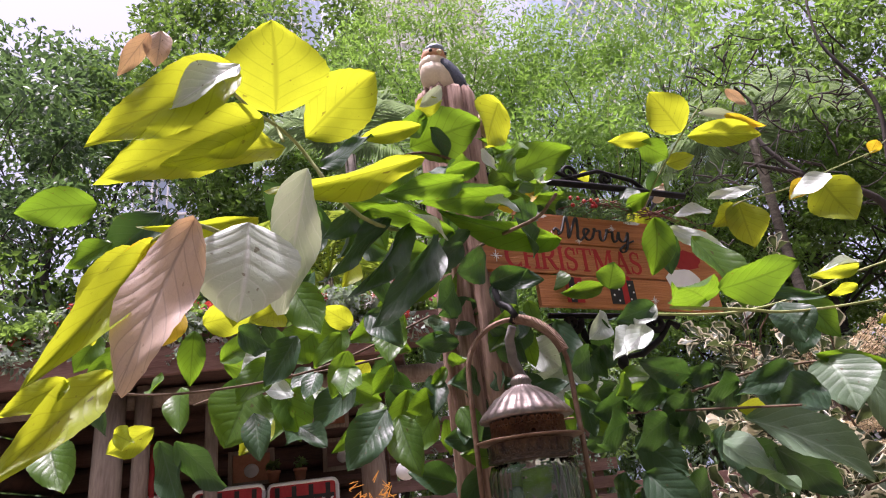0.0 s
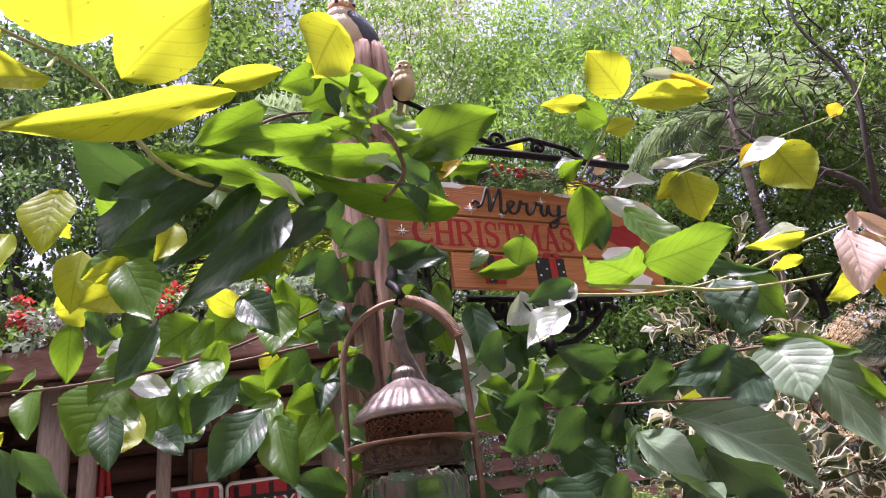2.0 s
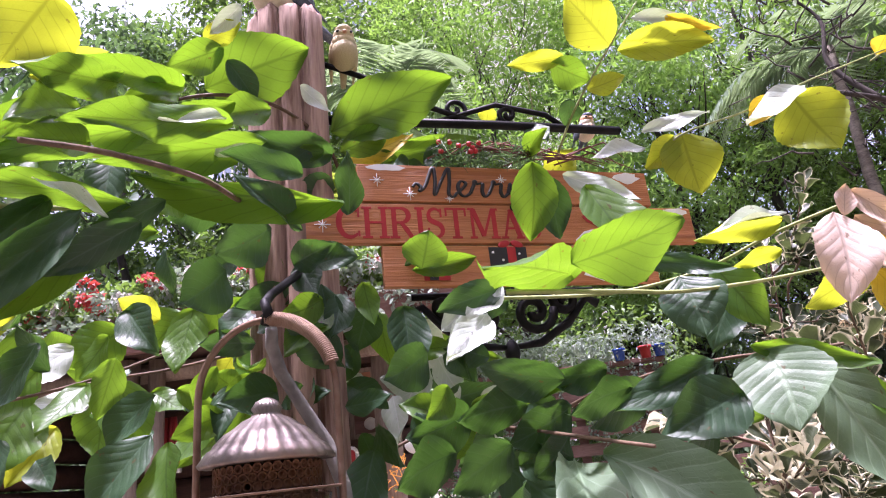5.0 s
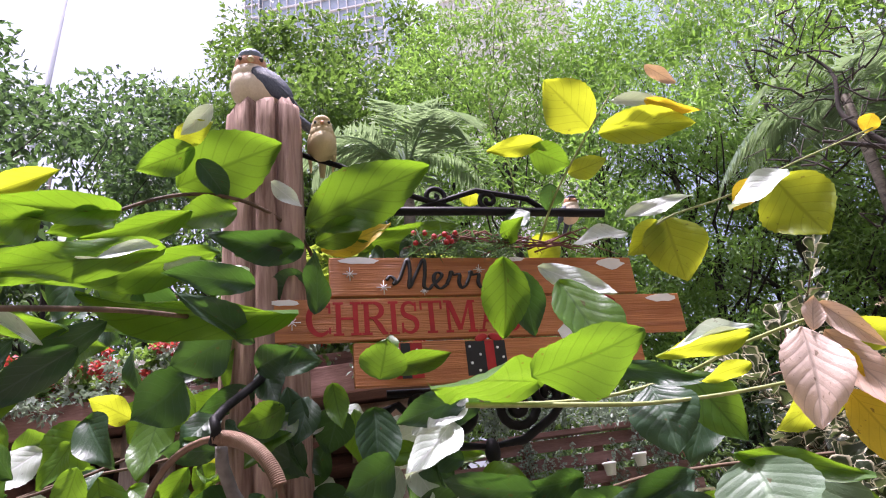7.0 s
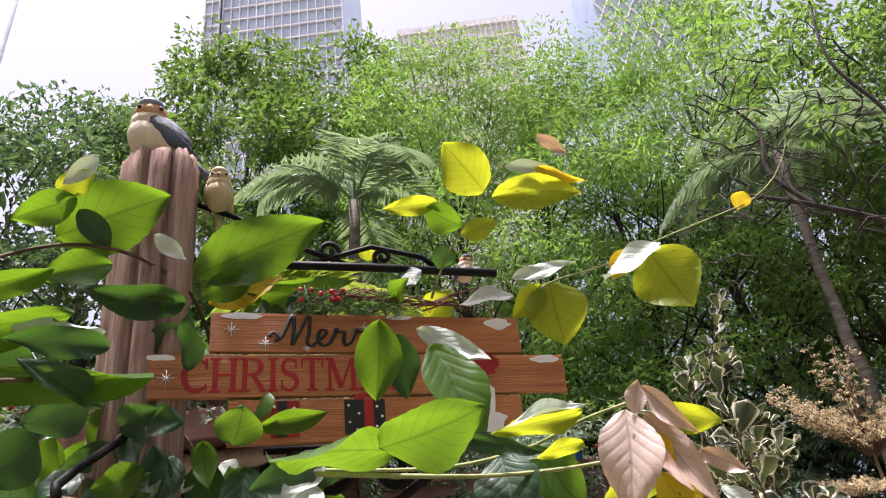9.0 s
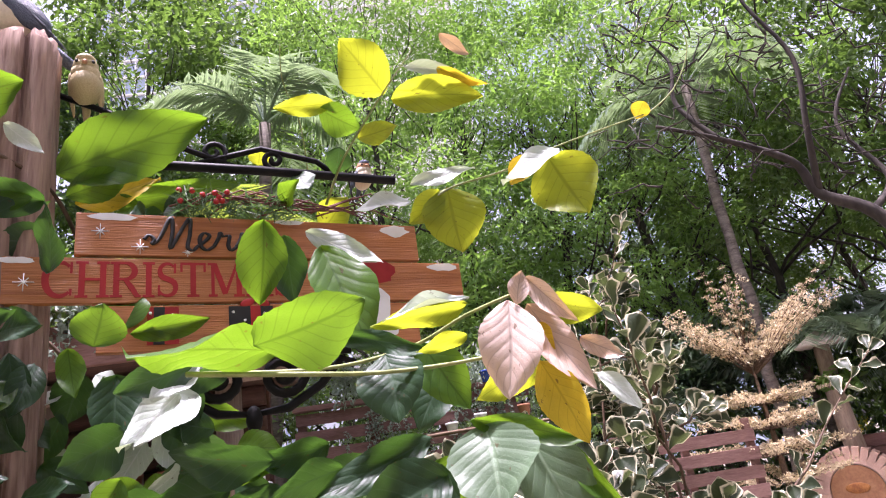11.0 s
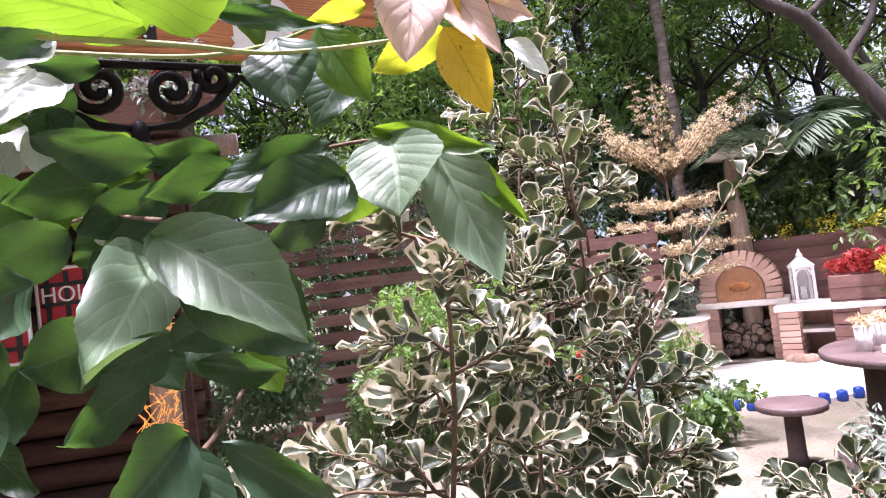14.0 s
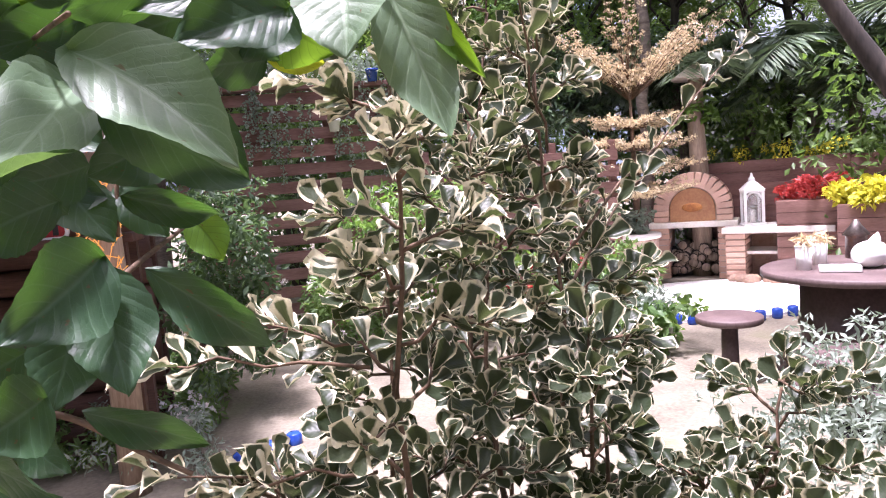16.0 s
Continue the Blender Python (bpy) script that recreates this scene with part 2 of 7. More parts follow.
M_GOLDLEAF = surface("gold_wire", (0.7, 0.35, 0.05), (0.85, 0.5, 0.12), 20, 0.35, 0.1, 60, metal=0.8)

F_YOUNG = foliage("young_leaf", (0.17, 0.25, 0.016), (0.25, 0.33, 0.025), (0.56, 0.62, 0.018), 0.58, 0.45, 0.6)
F_GREEN = foliage("green_leaf", (0.045, 0.115, 0.020), (0.085, 0.18, 0.03), (0.19, 0.36, 0.010), 0.46, 0.36, 0.75, sheen=0.4)
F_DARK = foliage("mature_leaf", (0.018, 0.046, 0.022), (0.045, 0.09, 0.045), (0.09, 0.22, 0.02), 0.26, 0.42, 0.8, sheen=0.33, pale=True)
# Mature leaf with a lighter base, standing in for reflected sky.
F_BROADLIT = foliage("broad_leaf_sky_lightened", (0.09, 0.15, 0.085), (0.16, 0.23, 0.14), (0.16, 0.30, 0.05), 0.25, 0.45, 0.9, sheen=0.45, pale=True)
# Near-white base colour paints the sky's sheen onto green leaf faces.
F_SKYLIT = foliage("leaf_face_sky_sheen", (0.45, 0.53, 0.45), (0.62, 0.67, 0.60), (0.5, 0.6, 0.3), 0.2, 0.32, 0.8, sheen=0.7, pale=True)
F_GOLD = foliage("yellow_leaf", (0.55, 0.36, 0.02), (0.62, 0.46, 0.03), (0.85, 0.62, 0.02), 0.5, 0.5, 0.6)
F_PINK = foliage("new_bronze_leaf", (0.48, 0.34, 0.26), (0.66, 0.54, 0.46), (0.66, 0.40, 0.16), 0.25, 0.3, 1.0, sheen=0.7)
F_VARIEG = foliage("variegated_leaf", (0.014, 0.026, 0.013), (0.085, 0.105, 0.055), (0.14, 0.19, 0.05), 0.2, 0.42, 0.3, edge=(0.76, 0.71, 0.49), sheen=0.3)
F_TREE_DARK = foliage("tree_dark", (0.014, 0.03, 0.016), (0.12, 0.175, 0.10), (0.16, 0.29, 0.08), 0.32, 0.42, island=True, sheen=0.2)
F_TREE_MID = foliage("tree_mid", (0.018, 0.042, 0.013), (0.14, 0.21, 0.07), (0.2, 0.36, 0.05), 0.36, 0.42, island=True, sheen=0.2)
F_TREE_LIGHT = foliage("tree_light", (0.06, 0.13, 0.032), (0.19, 0.30, 0.09), (0.28, 0.5, 0.07), 0.42, 0.45, island=True, sheen=0.2)
F_PALM = foliage("palm_frond", (0.10, 0.15, 0.10), (0.26, 0.33, 0.24), (0.3, 0.42, 0.18), 0.4, 0.4, island=True, sheen=0.5)
F_PALMY = foliage("palm_frond_yellow", (0.12, 0.18, 0.03), (0.24, 0.31, 0.06), (0.42, 0.54, 0.06), 0.42, 0.45, island=True)
F_CREAM = foliage("cream_bush", (0.52, 0.42, 0.25), (0.68, 0.58, 0.40), (0.65, 0.52, 0.28), 0.35, 0.6, island=True)
F_RED = foliage("red_foliage", (0.30, 0.03, 0.03), (0.45, 0.07, 0.06), (0.6, 0.08, 0.05), 0.35, 0.5, island=True)
F_YELLOW = foliage("yellow_foliage", (0.50, 0.48, 0.03), (0.62, 0.58, 0.06), (0.8, 0.75, 0.05), 0.4, 0.5, island=True)
F_GREY = foliage("grey_green_herb", (0.17, 0.22, 0.17), (0.28, 0.33, 0.27), (0.3, 0.4, 0.25), 0.3, 0.6, island=True)
F_BED = foliage("bed_foliage", (0.045, 0.10, 0.03), (0.16, 0.24, 0.09), (0.25, 0.42, 0.06), 0.35, 0.5, island=True)
F_PETAL = foliage("white_petal", (0.6, 0.57, 0.55), (0.75, 0.72, 0.7), (0.7, 0.65, 0.6), 0.4, 0.6, island=True)
F_MAGENTA = foliage("pink_petal", (0.55, 0.10, 0.22), (0.65, 0.2, 0.32), (0.7, 0.2, 0.35), 0.4, 0.6, island=True)

gold = M_GOLDLEAF.node_tree.nodes["Principled BSDF"]
gold.inputs["Emission Color"].default_value, gold.inputs["Emission Strength"].default_value = (1.0, 0.42, 0.08, 1), 0.22


# ---- ground ----
def from_home(heading, dist, z=0.0):
    """A place by its heading, in degrees to the right of straight ahead, from the middle of the walk."""
    a = radians(heading)
    return Vector((0.8 + dist * math.sin(a), 0.66 + dist * math.cos(a), z))


g = Geo()
g.add([(-600, -600, 0), (600, -600, 0), (600, 600, 0), (-600, 600, 0)], [(0, 1, 2, 3)])
thing("ground", "sandy garden ground with moss patches", "ground", kind="structure", mesh=g.mesh("ground", M_GROUND))

rng = np.random.default_rng(7)


def blades(centres, normals, axes, length, width, fold=0.25):
    """Vertices and faces of many small leaves: a folded lozenge at each centre."""
    n = len(centres)
    ax = axes / np.linalg.norm(axes, axis=1, keepdims=True)
    nr = normals - ax * np.sum(ax * normals, axis=1, keepdims=True)
    nr /= np.linalg.norm(nr, axis=1, keepdims=True) + 1e-9
    sd = np.cross(ax, nr)
    L, W = np.reshape(length, (-1, 1)), np.reshape(width, (-1, 1))
    v = np.stack([centres - ax * L * 0.5, centres + sd * W * 0.5 + nr * W * fold, centres + ax * L * 0.5, centres - sd * W * 0.5 + nr * W * fold], axis=1).reshape(-1, 3)
    i = np.arange(n)[:, None] * 4
    f = np.concatenate([i + np.array([[0, 1, 2]]), i + np.array([[0, 2, 3]])], axis=1).reshape(-1, 3)
    return v, f


def fast_mesh(name, v, f, material):
    me = bpy.data.meshes.new(name)
    me.vertices.add(len(v))
    me.vertices.foreach_set("co", np.asarray(v, dtype=np.float32).ravel())
    me.loops.add(f.size)
    me.loops.foreach_set("vertex_index", f.astype(np.int32).ravel())
    me.polygons.add(len(f))
    me.polygons.foreach_set("loop_start", np.arange(0, f.size, 3, dtype=np.int32))
    me.update(calc_edges=True)
    me.materials.append(material)
    return me


def clumps(centres, radius, per, size, slim=0.45, flat=0.6, up=0.7, shell=0.35):
    """Leaves gathered in uneven clumps round the centres."""
    c = np.repeat(np.asarray(centres, dtype=float), per, axis=0)
    n = len(c)
    d = rng.normal(size=(n, 3))
    d /= np.linalg.norm(d, axis=1, keepdims=True)
    r = (shell + (1 - shell) * rng.random((n, 1)) ** 0.6) * np.repeat(np.reshape(radius, (-1, 1)) * np.ones((len(centres), 1)), per, axis=0)
    pos = c + d * r * np.array([1, 1, flat])
    axis = d + rng.normal(size=(n, 3)) * 0.7 + np.array([0, 0, -0.35])
    nor = rng.normal(size=(n, 3)) * 0.6 + np.array([0, 0, up])
    s = size * (0.6 + 0.8 * rng.random(n))
    return blades(pos, nor, axis, s, s * slim)


def limb(p, q, sag, k, r0, r1):
    p, q = Vector(p), Vector(q)
    mid = [p.lerp(q, i / k) + Vector((random.uniform(-1, 1), random.uniform(-1, 1), random.uniform(-0.5, 1))) * sag * math.sin(math.pi * i / k) for i in range(k + 1)]
    return mid, [r0 + (r1 - r0) * i / k for i in range(k + 1)]


def tree(name, label, material, height, spread, base, leaf, n_clumps, per, trunk=0.14, slim=0.45, flat=0.6, clump=0.6, lean=(0, 0)):
    """A tapered trunk with limbs, and a crown of many leaves in clumps."""
    ob = thing(name, label, "tree")
    wood = Geo()
    top = Vector((lean[0], lean[1], height * 0.86))
    pts, rads = limb((0, 0, -0.1), top, 0.22, 9, trunk, trunk * 0.18)
    wood.tube(pts, rads, 9, wobble=0.15)
    cs = []
    for k in range(n_clumps):
        h = base + (height - base) * (k + random.random()) / n_clumps
        f = (h - base) / (height - base)
        reach = spread * (0.35 + 0.65 * math.sin(math.pi * min(1, 0.22 + 0.78 * f)) ** 0.8) * random.uniform(0.45, 1.05)
        a = random.uniform(0, 2 * math.pi)
        c = Vector((math.cos(a) * reach + lean[0] * f, math.sin(a) * reach + lean[1] * f, h))
        cs.append(c)
        if k % 2 == 0:
            root = pts[min(9, max(1, int(9 * (h * 0.8) / (height * 0.86))))]
            lp, lr = limb(root, c, 0.18, 5, trunk * 0.32 * (1.15 - f), 0.008)
            wood.tube(lp, lr, 5)
    part("trunk", wood, M_BARK, ob)
    v, f = clumps(cs, clump * (0.7 + 0.6 * rng.random(len(cs))), per, leaf, slim, flat)
    part("crown", fast_mesh("crown", v, f, material), material, ob)
    return ob


def put(ob, p, rz=0.0, s=1.0):
    ob.matrix_basis = Matrix.Translation(p) @ Matrix.Rotation(radians(rz), 4, "Z") @ Matrix.Scale(s, 4)
    return ob


def again(ob, p, rz=0.0, s=1.0):
    q = copy_thing(ob, Matrix.Identity(4))
    return put(q, p, rz, s)


dark_tree = put(tree("garden_tree", "tall dark broadleaf tree at the garden's edge, reused unseen as sky blocker", F_TREE_DARK, 9.5, 2.6, 1.8, 0.14, 66, 230, clump=0.62), from_home(-41, 11.5))
for h, d, rz, s in ((-54, 9.5, 80, 1.0), (-66, 10, 190, 1.05), (-33, 15, 250, 1.3), (63, 10, 200, 1.0), (22, 18.5, 60, 0.95), (12, 16, 150, 0.9), (-25, 17, 10, 1.0), (2, 17, 100, 0.9)):
    again(dark_tree, from_home(h, d), rz, s)
# Unseen trees added beside and behind the camera to cut sky fill light.
for h, d, rz, s in ((80, 9, 15, 1.0), (97, 8, 75, 1.1), (115, 7.5, 140, 1.0), (135, 7, 200, 1.1), (155, 7, 260, 1.0), (175, 7, 320, 1.1), (195, 7, 20, 1.0), (215, 7, 100, 1.1), (235, 7.5, 170, 1.0), (255, 8, 230, 1.1), (275, 8.5, 300, 1.0)):
    again(dark_tree, from_home(h, d), rz, s)
tall_tree = put(tree("slender_tree", "slender tree with a bare trunk and an open crown", F_TREE_MID, 10.0, 2.6, 4.3, 0.13, 46, 150, trunk=0.10, clump=0.6, lean=(0.5, 0)), from_home(40, 12.5))
for h, d, rz, s in ((26, 13.5, 40, 0.95), (33, 12.2, 110, 1.05), (47, 12.0, 200, 1.0), (54, 11, 280, 1.0), (19, 14, 330, 0.9), (44, 15, 150, 1.1), (30, 16, 75, 1.0), (37, 14.5, 240, 1.0)):
    again(tall_tree, from_home(h, d), rz, s)
mid_tree = put(tree("garden_tree", "tall leafy green tree with a rounded crown", F_TREE_MID, 13.2, 3.0, 3.0, 0.15, 90, 290, clump=0.78), from_home(-20, 13.5), 0, 1.05)
for h, d, rz, s in ((-11, 14.5, 120, 1.1), (-28, 18, 60, 1.1), (38, 20, 20, 0.8), (-48, 17, 90, 0.8)):
    again(mid_tree, from_home(h, d), rz, s)
light_tree = put(tree("feathery_tree", "bright green tree with fine feathery leaves", F_TREE_LIGHT, 11.6, 2.7, 3.4, 0.115, 84, 320, slim=0.3, flat=0.35, clump=0.8), from_home(0, 11.2))
for h, d, rz, s in ((9, 11.6, 100, 0.99), (16, 11.8, 200, 0.95), (24, 12.2, 40, 1.03), (-5, 13.5, 20, 1.04)):
    again(light_tree, from_home(h, d), rz, s)


def palm(name, label, material, trunk_h, fronds, length, droop, leaflet, trunk_r=0.09, rise=0.9):
    ob = thing(name, label, "palm tree")
    pts, rads = limb((0, 0, -0.05), (0.15, 0.05, trunk_h), 0.05, 14, trunk_r, trunk_r * 0.75)
    rads = [r * (1.0 if i % 2 else 1.13) for i, r in enumerate(rads)]
    part("trunk", Geo().tube(pts, rads, 10), M_PALMBARK, ob)
    top = pts[-1]
    for k in range(fronds):
        a = 2 * math.pi * k / fronds + random.uniform(-0.25, 0.25)
        el = random.uniform(0.35, 1.0) * rise
        d = Vector((math.cos(a), math.sin(a), 0))
        n = 16
        line = []
        for i in range(n + 1):
            f = i / n
            line.append(top + d * length * f * math.cos(el) * (1 - 0.12 * f) + Vector((0, 0, length * (math.sin(el) * f - droop * f * f))))
        g = Geo().tube(line, [0.018 * (1 - 0.85 * i / n) for i in range(n + 1)], 4)
        c, nr, ax, ln = [], [], [], []
        for i in range(46):
            f = 0.12 + 0.88 * i / 46
            q = f * n
            j = min(n - 1, int(q))
            p = line[j].lerp(line[j + 1], q - j)
            t = (line[j + 1] - line[j]).normalized()
            s = t.cross(Vector((0, 0, 1))).normalized()
            for sg in (-1, 1):
                axd = (s * sg * 0.95 + t * 0.55 + Vector((0, 0, random.uniform(-0.55, -0.15)))).normalized()
                L = leaflet * (0.55 + 0.7 * math.sin(math.pi * min(1, 0.1 + f * 0.85))) * random.uniform(0.85, 1.1)
                c.append(p + axd * L * 0.5)
                nr.append((0, 0, 1))
                ax.append(axd)
                ln.append(L)
        v, f = blades(np.array(c), np.array(nr), np.array(ax), np.array(ln), np.array(ln) * 0.085)
        g.add(v, [tuple(q) for q in f])
        part("frond", g, material, ob, smooth=False)
    return ob


put(palm("palm_tree", "slender palm with arching feathery fronds", F_PALM, 6.35, 9, 2.3, 0.75, 0.5, rise=1.3), from_home(-10.5, 7.6), 35)
put(palm("areca_palm", "low palm with yellow-green fronds", F_PALMY, 4.15, 12, 1.6, 0.55, 0.4, 0.06, 1.2), from_home(-14.5, 6.6))
put(palm("palm_tree", "ringed palm trunk with drooping fronds", F_PALM, 6.9, 11, 2.4, 0.75, 0.5, 0.085), from_home(29.5, 9.8), 20)
bushy = put(palm("areca_palm", "bushy dark palm among the trees", F_PALM, 2.3, 12, 2.0, 0.6, 0.42, 0.07, 1.2), from_home(41, 11.2))
for h, d, rz, s in ((24, 11.3, 60, 1.0), (33, 11.2, 140, 1.2), (49, 12.0, 200, 1.0), (44, 11, 10, 1.25), (29, 12.4, 80, 1.3), (37, 12.2, 10, 1.2), (45, 11.6, 100, 1.2), (41, 11.9, 300, 1.1), (25, 11.8, 220, 1.2), (20, 11.6, 20, 1.0)):
    again(bushy, from_home(h, d), rz, s)

# far towers and a mast above the trees
def tower(name, label, x0, x1, y, h, floors, cols, skin, grid, lattice=False):
    ob = thing(name, label, "skyscraper", ((x0 + x1) / 2, y, 0))
    w = x1 - x0
    part("wall", Geo().box((0, 15, h / 2), (w, 30, h)), skin, ob, smooth=False)
    g = Geo()
    if lattice:
        for k in range(-12, 30):
            for s in (1, -1):
                xa = -w / 2 + k * w / 9
                a, b = Vector((xa, -0.4, h * 0.45)), Vector((xa + s * h * 0.28, -0.4, h))
                d = b - a
                ts = sorted(max(0, min(1, (q - a.x) / d.x)) for q in (-w / 2, w / 2))
                if ts[1] - ts[0] > 0.02:
                    g.tube([a + d * ts[0], a + d * ts[1]], 0.22, 4)
    else:
        for k in range(floors):
            g.box((0, -0.2, h * (k + 0.5) / floors), (w, 0.5, h / floors * 0.09))
        for k in range(cols + 1):
            g.box((-w / 2 + w * k / cols, -0.25, h / 2), (0.16, 0.5, h))
    part("facade_grid", g, grid, ob, smooth=False)
    return ob


tower("skyscraper", "blue glass tower with pale floor bands", -43, -17, 104, 165, 46, 14, M_HAZYGLASS, M_CONCRETE)
tower("skyscraper", "grey balcony block beside the glass tower", -46.5, -43.4, 103, 160, 44, 2, M_HAZYGLASS, M_CONCRETE)
tower("skyscraper", "white hotel slab with rows of windows", -6, 20, 108, 108, 30, 22, M_CONCRETE, M_WHITE)
tower("skyscraper", "glass tower with a white diamond lattice", 36, 62, 106, 122, 40, 10, M_HAZYGLASS, M_WHITE, True)
ob = thing("lamp_mast", "slender white lamp mast above the trees", "mast", from_home(-43.5, 17))
part("pole", Geo().tube([(0, 0, 0), (0.3, 0, 10), (0.8, 0, 22)], [0.16, 0.14, 0.10], 10), M_MAST, ob)


# ---- post, birds, sign ----
ob = thing("wooden_post", "weathered cracked wooden post carrying the sign", "post", (0.316, 1.560, 0))
g = Geo()
rnd = random.Random(3)
seg = 56
board = [0.90 + 0.20 * rnd.random() for k in range(10)]
ridge = [0.60 if k % 7 == 0 else board[k // 7] * (0.93 if k % 7 in (1, 6) else 1.0) + 0.05 * rnd.random() for k in range(seg)]
zs = [0, 0.5, 1.0, 1.3, 1.5, 1.65, 1.8, 1.9, 2.0, 2.08, 2.15, 2.22, 2.28, 2.33, 2.375, 2.41, 2.424]
verts, faces = [], []
for i, z in enumerate(zs):
    for k in range(seg):
        a = 2 * math.pi * k / seg
        knot = 0.012 * math.exp(-((z - 2.3) / 0.03) ** 2 - ((a - 4.9) / 0.25) ** 2)
        r = (0.067 - 0.004 * z) * (0.95 * ridge[k] + 0.1 + 0.035 * rnd.random()) * (0.86 if z > 2.42 else 1.0) + knot
        verts.append((r * math.cos(a) + 0.012 * (1.6 - z) * 0.3, r * math.sin(a), z + (0.012 * rnd.random() if z > 2.40 else 0)))
for i in range(len(zs) - 1):
    for k in range(seg):
        faces.append((i * seg + k, i * seg + (k + 1) % seg, (i + 1) * seg + (k + 1) % seg, (i + 1) * seg + k))
faces.append(tuple(range((len(zs) - 1) * seg, len(zs) * seg)))
g.add(verts, faces)
part("shaft", g, M_POST, ob)

C_CREAM = surface("bird_cream", (0.60, 0.50, 0.36), (0.70, 0.60, 0.45), 30, 0.5, 0.15, 120)
C_ORANGE = surface("bird_orange", (0.42, 0.19, 0.09), (0.55, 0.30, 0.16), 40, 0.5, 0.15, 120)
C_SLATE = surface("bird_slate", (0.035, 0.045, 0.07), (0.10, 0.12, 0.16), 60, 0.45, 0.5, 150)
C_STRAW = surface("bird_straw", (0.45, 0.36, 0.18), (0.60, 0.50, 0.28), 40, 0.6, 0.3, 150)
C_GREYCAP = surface("bird_cap", (0.13, 0.17, 0.22), (0.21, 0.26, 0.32), 40, 0.5, 0.2, 120)


def bird(label, at, turn, size, colours, tail=1.0, nod=0.0):
    """A resin bird figurine as one mesh; it faces along its own -y. colours: breast, cheek, wing, cap, beak."""
    g = Geo()
    R = Matrix.Rotation
    g.slot = 0
    g.ball((0, 0, 0.44), (0.30, 0.40, 0.36), R(radians(-28), 4, "X"), 18, 12)
    g.slot = 2
    for s in (-1, 1):
        g.ball((s * 0.255, 0.14, 0.46), (0.07, 0.36, 0.19), R(radians(-34), 4, "X"), 12, 8)
        for k in range(4):
            g.ball((s * (0.29 - 0.015 * k), 0.22 + 0.07 * k, 0.40 - 0.055 * k), (0.035, 0.26, 0.035), R(radians(-36), 4, "X"), 8, 5)
    g.tube([(0, 0.28, 0.32), (0, 0.55 * tail, 0.14), (0, 0.95 * tail, -0.10)], [0.13, 0.085, 0.055], 8)
    H = Matrix.Translation((0, -0.10, 0)) @ R(radians(nod), 4, "Z") @ Matrix.Translation((0, 0.10, 0))
    for slot, c, r in ((0, (0, -0.09, 0.66), (0.275, 0.28, 0.24)), (1, (0, -0.13, 0.82), (0.235, 0.245, 0.225)), (3, (0, -0.165, 0.935), (0.195, 0.225, 0.13))):
        g.slot = slot
        g.ball(H @ Vector(c), r, R(radians(nod), 4, "Z"), 16, 10)
    g.slot = 4
    g.tube([(0, -0.34, 0.80), (0, -0.40, 0.785), (0, -0.45, 0.76)], [0.055, 0.045, 0.01], 8, H)
    g.slot = 5
    for s in (-1, 1):
        g.ball(H @ Vector((s * 0.145, -0.318, 0.835)), 0.036, None, 8, 5)
    me = g.mesh("bird_figurine", colours + [M_BLACK])
    ob = thing("bird_figurine", label, "figurine", at, mesh=me)
    ob.rotation_euler = (0, 0, radians(turn))
    ob.scale = (size, size, size)
    return ob


bird("cream and slate resin bird figurine on the post", (0.306, 1.542, 2.412), -48, 0.118, [C_CREAM, C_ORANGE, C_SLATE, C_GREYCAP, C_STRAW], 1.1, 72)
bird("straw-coloured resin bird figurine on the iron bracket", (0.402, 1.592, 2.332), 20, 0.078, [C_STRAW, C_STRAW, C_STRAW, C_STRAW, C_ORANGE], 0.5)
bird("small brown-headed resin bird on the iron bar", (0.808, 1.756, 2.215), 30, 0.052, [C_CREAM, C_ORANGE, C_SLATE, C_SLATE, C_ORANGE], 0.7)

SIGN = Matrix.Translation((0.644, 1.638, 1.93)) @ Matrix.Rotation(radians(22.2), 4, "Z") @ Matrix.Rotation(radians(0.4), 4, "Y")
sign = new("christmas_sign")
sign.matrix_basis = SIGN
tagged(sign, "painted wooden plank sign reading Merry Christmas", "sign")
R3 = ((-0.245, 0.258, 0.136, 0.2), (-0.332, 0.332, 0.068, 0.134), (-0.215, 0.243, 0.0, 0.066))
for x0, x1, z0, z1 in R3:
    part("plank", Geo().box(((x0 + x1) / 2, 0, (z0 + z1) / 2), (x1 - x0, 0.012, z1 - z0 - 0.002)), M_PLANK, sign, bevel=0.0015)


def letters(name, text, size, material, parent, at, shear=0.0, weight=0.0, wide=1.0, depth=0.0006, span=0.0):
    cu = bpy.data.curves.new(name, "FONT")
    cu.body, cu.size, cu.shear, cu.offset, cu.extrude = text, size, shear, weight, depth
    cu.align_x = "CENTER"
    cu.resolution_u = 4
    tmp = bpy.data.objects.new("tmp_text", cu)
    scene.collection.objects.link(tmp)
    me = bpy.data.meshes.new_from_object(tmp.evaluated_get(bpy.context.evaluated_depsgraph_get()))
    bpy.data.objects.remove(tmp)
    me.materials.clear()
    if span:
        xs = [v.co.x for v in me.vertices]
        wide = span / (max(xs) - min(xs))
    me.materials.append(material)
    ob = new(name, me)
    ob.parent = parent
    ob.matrix_basis = Matrix.Translation(at) @ Matrix.Rotation(radians(90), 4, "X") @ Matrix.Diagonal((wide, 1, 1, 1))
    return ob


